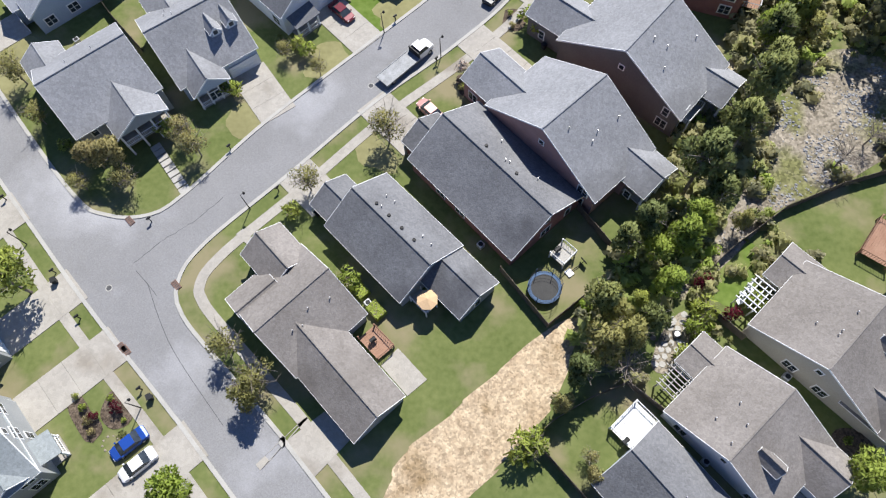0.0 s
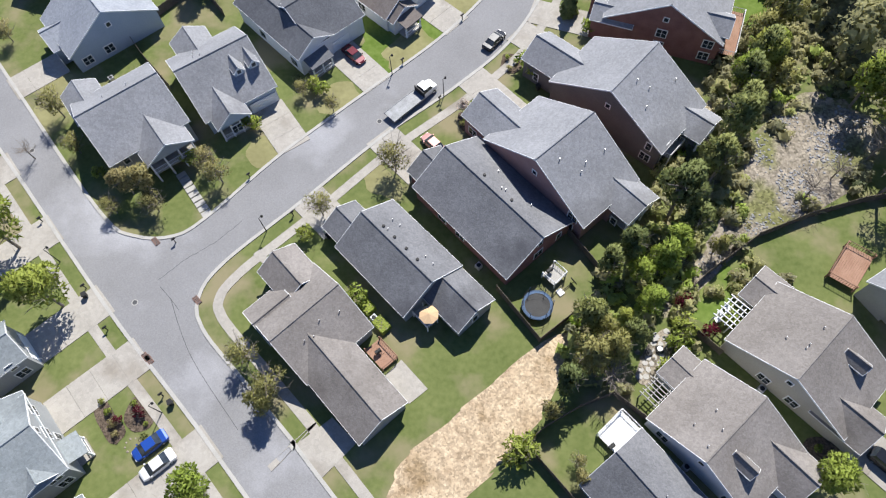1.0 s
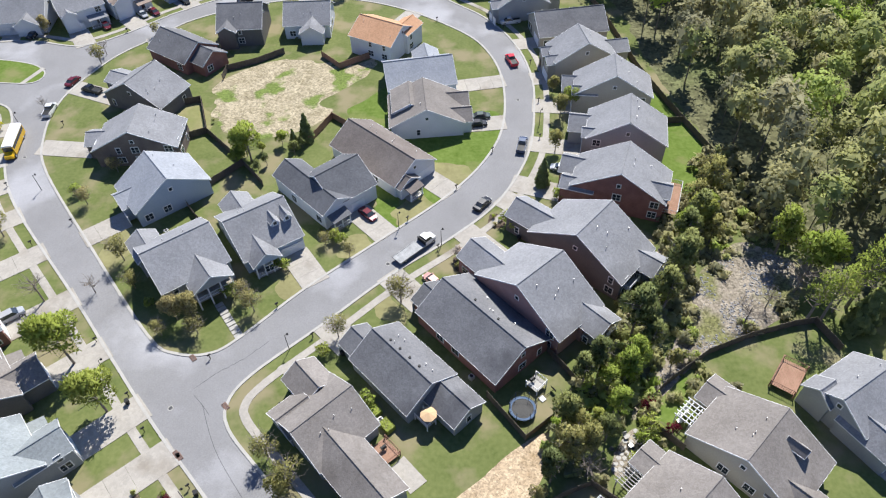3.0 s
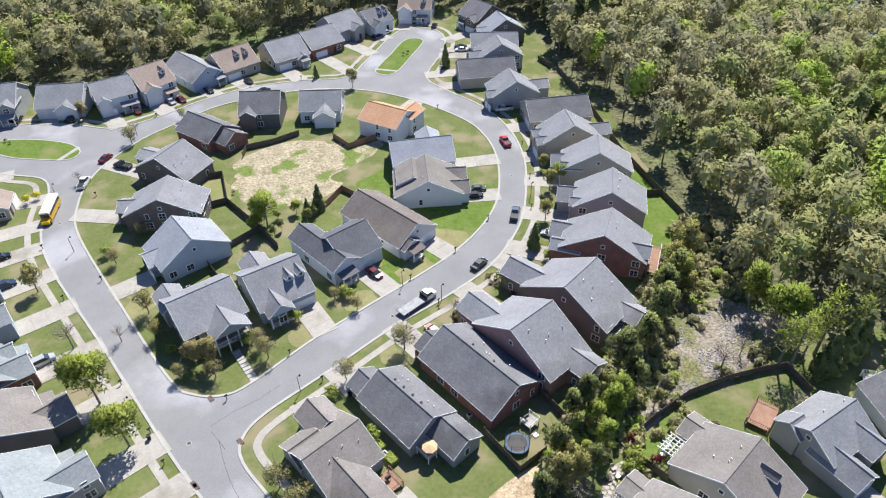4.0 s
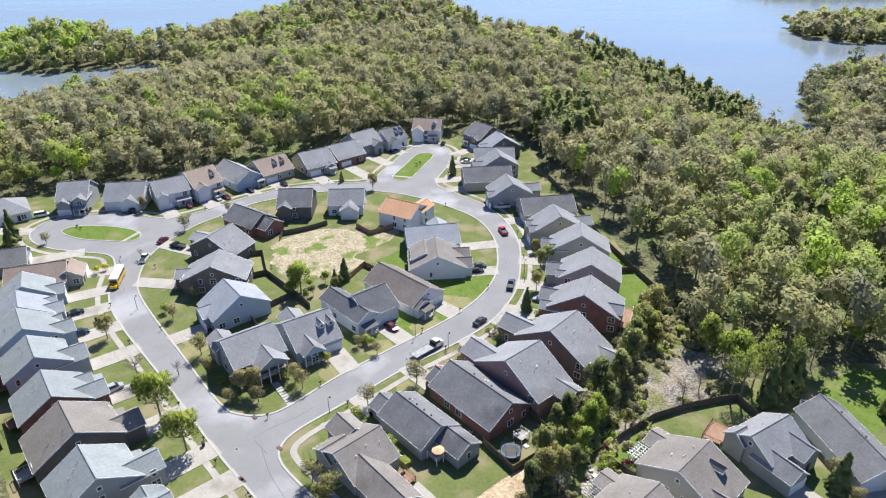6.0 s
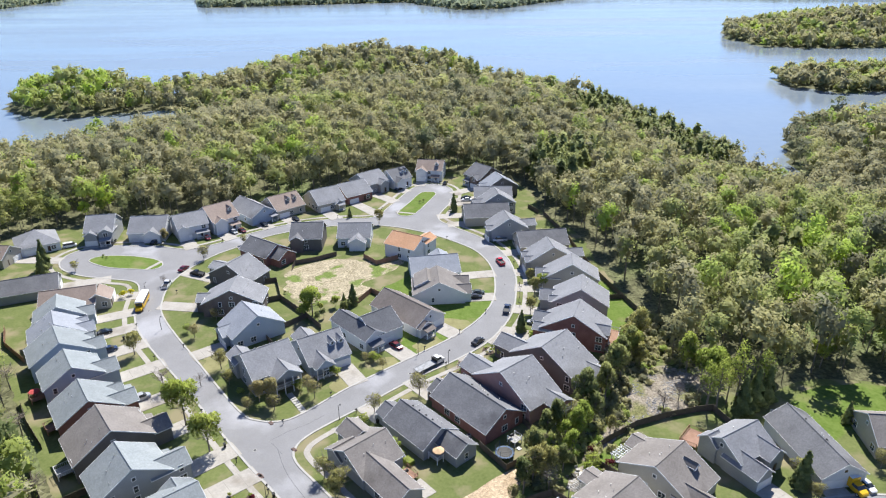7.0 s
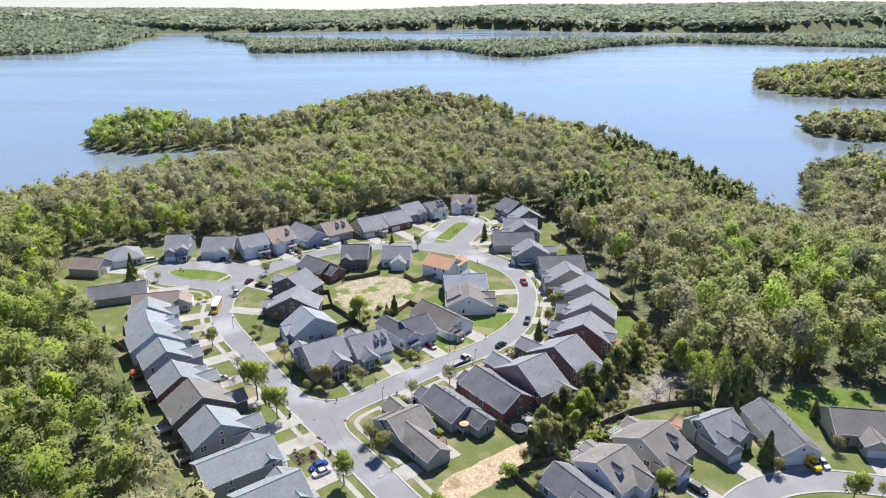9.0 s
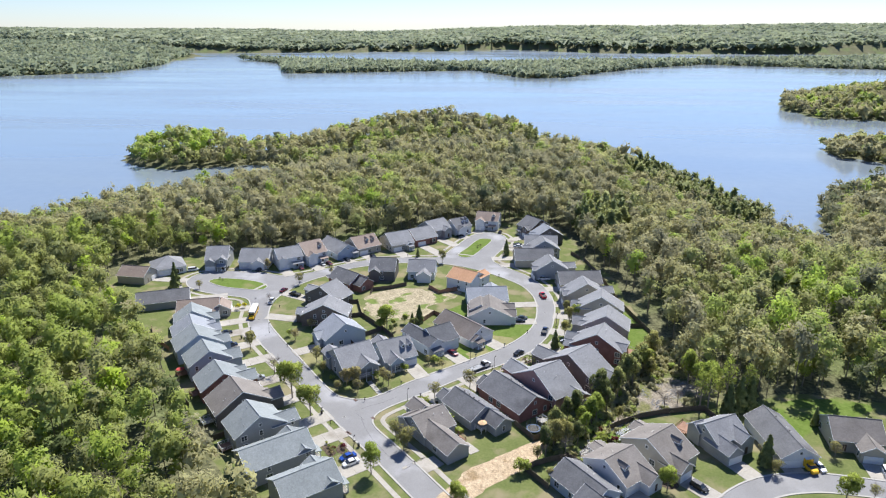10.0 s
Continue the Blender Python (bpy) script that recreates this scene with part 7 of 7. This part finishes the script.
def hedge(x, y, rot, lx, ly, h):
    """A clipped box hedge: a solid core with leaf sprays all over it."""
    r = np.random.default_rng(int(abs(x) * 10))
    e = tagged(new("hedge"), "clipped yellow-green box hedge beside the house", "hedge", "hedges beside the house")
    e.matrix_basis = pose(x, y, 0.02, 0, 0, rot)
    bm = bmesh.new()
    box(bm, -lx + 0.08, -ly + 0.08, 0, lx - 0.08, ly - 0.08, h - 0.08)
    part("core", bm, "trunk", e)
    n = 900
    p = r.uniform(-1, 1, (n, 3))
    side = r.integers(0, 5, n)
    for k, (ax, v) in enumerate(((0, -1), (0, 1), (1, -1), (1, 1), (2, 1))):
        p[side == k, ax] = v
    d = np.where(np.abs(p) > 0.999, p, 0) + r.normal(0, 0.3, (n, 3))
    d /= np.linalg.norm(d, axis=1)[:, None]
    p = p * (lx, ly, h / 2) + (0, 0, h / 2)
    t = np.cross(d, r.normal(0, 1, (n, 3)))
    t /= np.linalg.norm(t, axis=1)[:, None]
    b = np.cross(d, t)
    q = r.uniform(0.06, 0.13, (n, 1))
    v = np.stack([p - t * q - b * q, p + t * q - b * q, p + t * q + b * q, p - t * q + b * q], 1)
    solid("leaves", quad_mesh(v.reshape(-1, 3), None, 4, np.repeat(d, 4, axis=0)), "leaf_spring", e)


hedge(-14.7, 25.4, 45, 0.75, 1.0, 1.0)
hedge(-12.5, 22.8, 45, 0.75, 1.1, 1.0)

# fallen basketball hoop on the lawn
e = tagged(new("basketball_hoop"), "basketball hoop lying on the back lawn", "basketball hoop")
e.matrix_basis = pose(12.0, 28.4, 0.03, 0, 0, 38)
bm = bmesh.new()
tube(bm, (0, 0, 0.25), (2.1, 0, 0.35), 0.05, 0.05, 8)
part("pole", bm, "black", e)
bm = bmesh.new()
box(bm, -0.75, -0.5, 0, 0.15, 0.5, 0.2)
bmesh.ops.bevel(bm, geom=bm.edges[:], offset=0.05, segments=1, affect="EDGES")
part("base", bm, "white_trim", e, "white plastic base")
bm = bmesh.new()
box(bm, 2.1, -0.55, 0.0, 2.16, 0.55, 0.75, Matrix.Rotation(-0.2, 4, "Y"))
part("backboard", bm, "black", e, "dark backboard")

# barbecues
for x, y, r, z in ((17.0, 7.6, 40, 0.8), (10.2, 30.8, 40, 1.0), (27.6, 51.6, 50, 2.2), (-12.6, 18.9, 40, 0.6)):
    e = tagged(new("barbecue"), "covered dark barbecue on a rear deck", "barbecue", "barbecues")
    e.matrix_basis = pose(x, y, z, 0, 0, r)
    bm = bmesh.new()
    loft(bm, [[(sx, -0.28, 0.55), (sx, 0.28, 0.55), (sx, 0.28, 0.85), (sx, 0.14, 1.05), (sx, -0.14, 1.05), (sx, -0.28, 0.85)] for sx in (-0.42, 0.42)])
    part("hood", bm, "black", e)
    for sx in (-0.36, 0.36):
        for sy in (-0.22, 0.22):
            bm = bmesh.new()
            box(bm, sx - 0.03, sy - 0.03, 0, sx + 0.03, sy + 0.03, 0.56)
            part("leg", bm, "metal", e)

# storm drains in the kerb
M["rust"] = material("rust", (0.13, 0.07, 0.05), (0.22, 0.13, 0.10), 0.85, 1, 6, 0.3)
for x, y in [(-38.7, 26.0), (-43.6, 17.4), (-46.6, 35.0), (-44.1, 17.7), (18.2, 71.7)]:
    e = tagged(new("storm_drain"), "rust-brown storm drain set in the kerb", "storm drain", "storm drains")
    e.matrix_basis = pose(x, y, 0, 0, 0, -45)
    bm = bmesh.new()
    box(bm, -0.7, -0.38, -0.1, 0.7, 0.38, 0.172)
    part("lid", bm, "rust", e)
    for i in range(5):
        bm = bmesh.new()
        box(bm, -0.6 + i * 0.28, -0.3, 0.17, -0.48 + i * 0.28, 0.3, 0.186)
        part("bar", bm, "tar", e)

# grey stones strewn over the creek bed
rs = np.random.default_rng(9)
sx, sy = rs.uniform(24, 60, 14000), rs.uniform(24, 63, 14000)
keep = (shore(GRAVEL, sx, sy) > 0.3) & (np.sin(sx * 0.55 + 1) * np.cos(sy * 0.42) + rs.normal(0, 0.3, 14000) > 0.25)
sx, sy = sx[keep], sy[keep]
corner = np.array([(-1, -1, 0), (1, -1, 0), (1, 1, 0), (-1, 1, 0), (-0.6, -0.6, 1), (0.6, -0.5, 0.9), (0.5, 0.6, 1), (-0.6, 0.5, 0.8)])
verts, faces = [], []
for i, (x, y) in enumerate(zip(sx, sy)):
    k, a = 0.05 + 0.17 * rs.random() ** 2, rs.uniform(0, 6.28)
    c, d = math.cos(a), math.sin(a)
    z0 = float(land_height(np.array([x]), np.array([y]))[0])
    for vx, vy, vz in corner * rs.uniform(0.8, 1.2, (8, 3)) * k:
        verts.append((x + vx * c - vy * d, y + vx * d + vy * c, max(z0, 0.05) + vz * 0.7))
    faces += [tuple(8 * i + j for j in f) for f in ((4, 5, 6, 7), (0, 1, 5, 4), (1, 2, 6, 5), (2, 3, 7, 6), (3, 0, 4, 7))]
M["creek_stone"] = material("creek_stone", (0.14, 0.14, 0.145), (0.33, 0.33, 0.335), 0.9, 0.8, 6, 0.3, island=0.7)
tagged(solid("creek_stones", shape(verts, faces), "creek_stone"), "loose grey stones in the dry creek bed", "stones", kind="stuff")
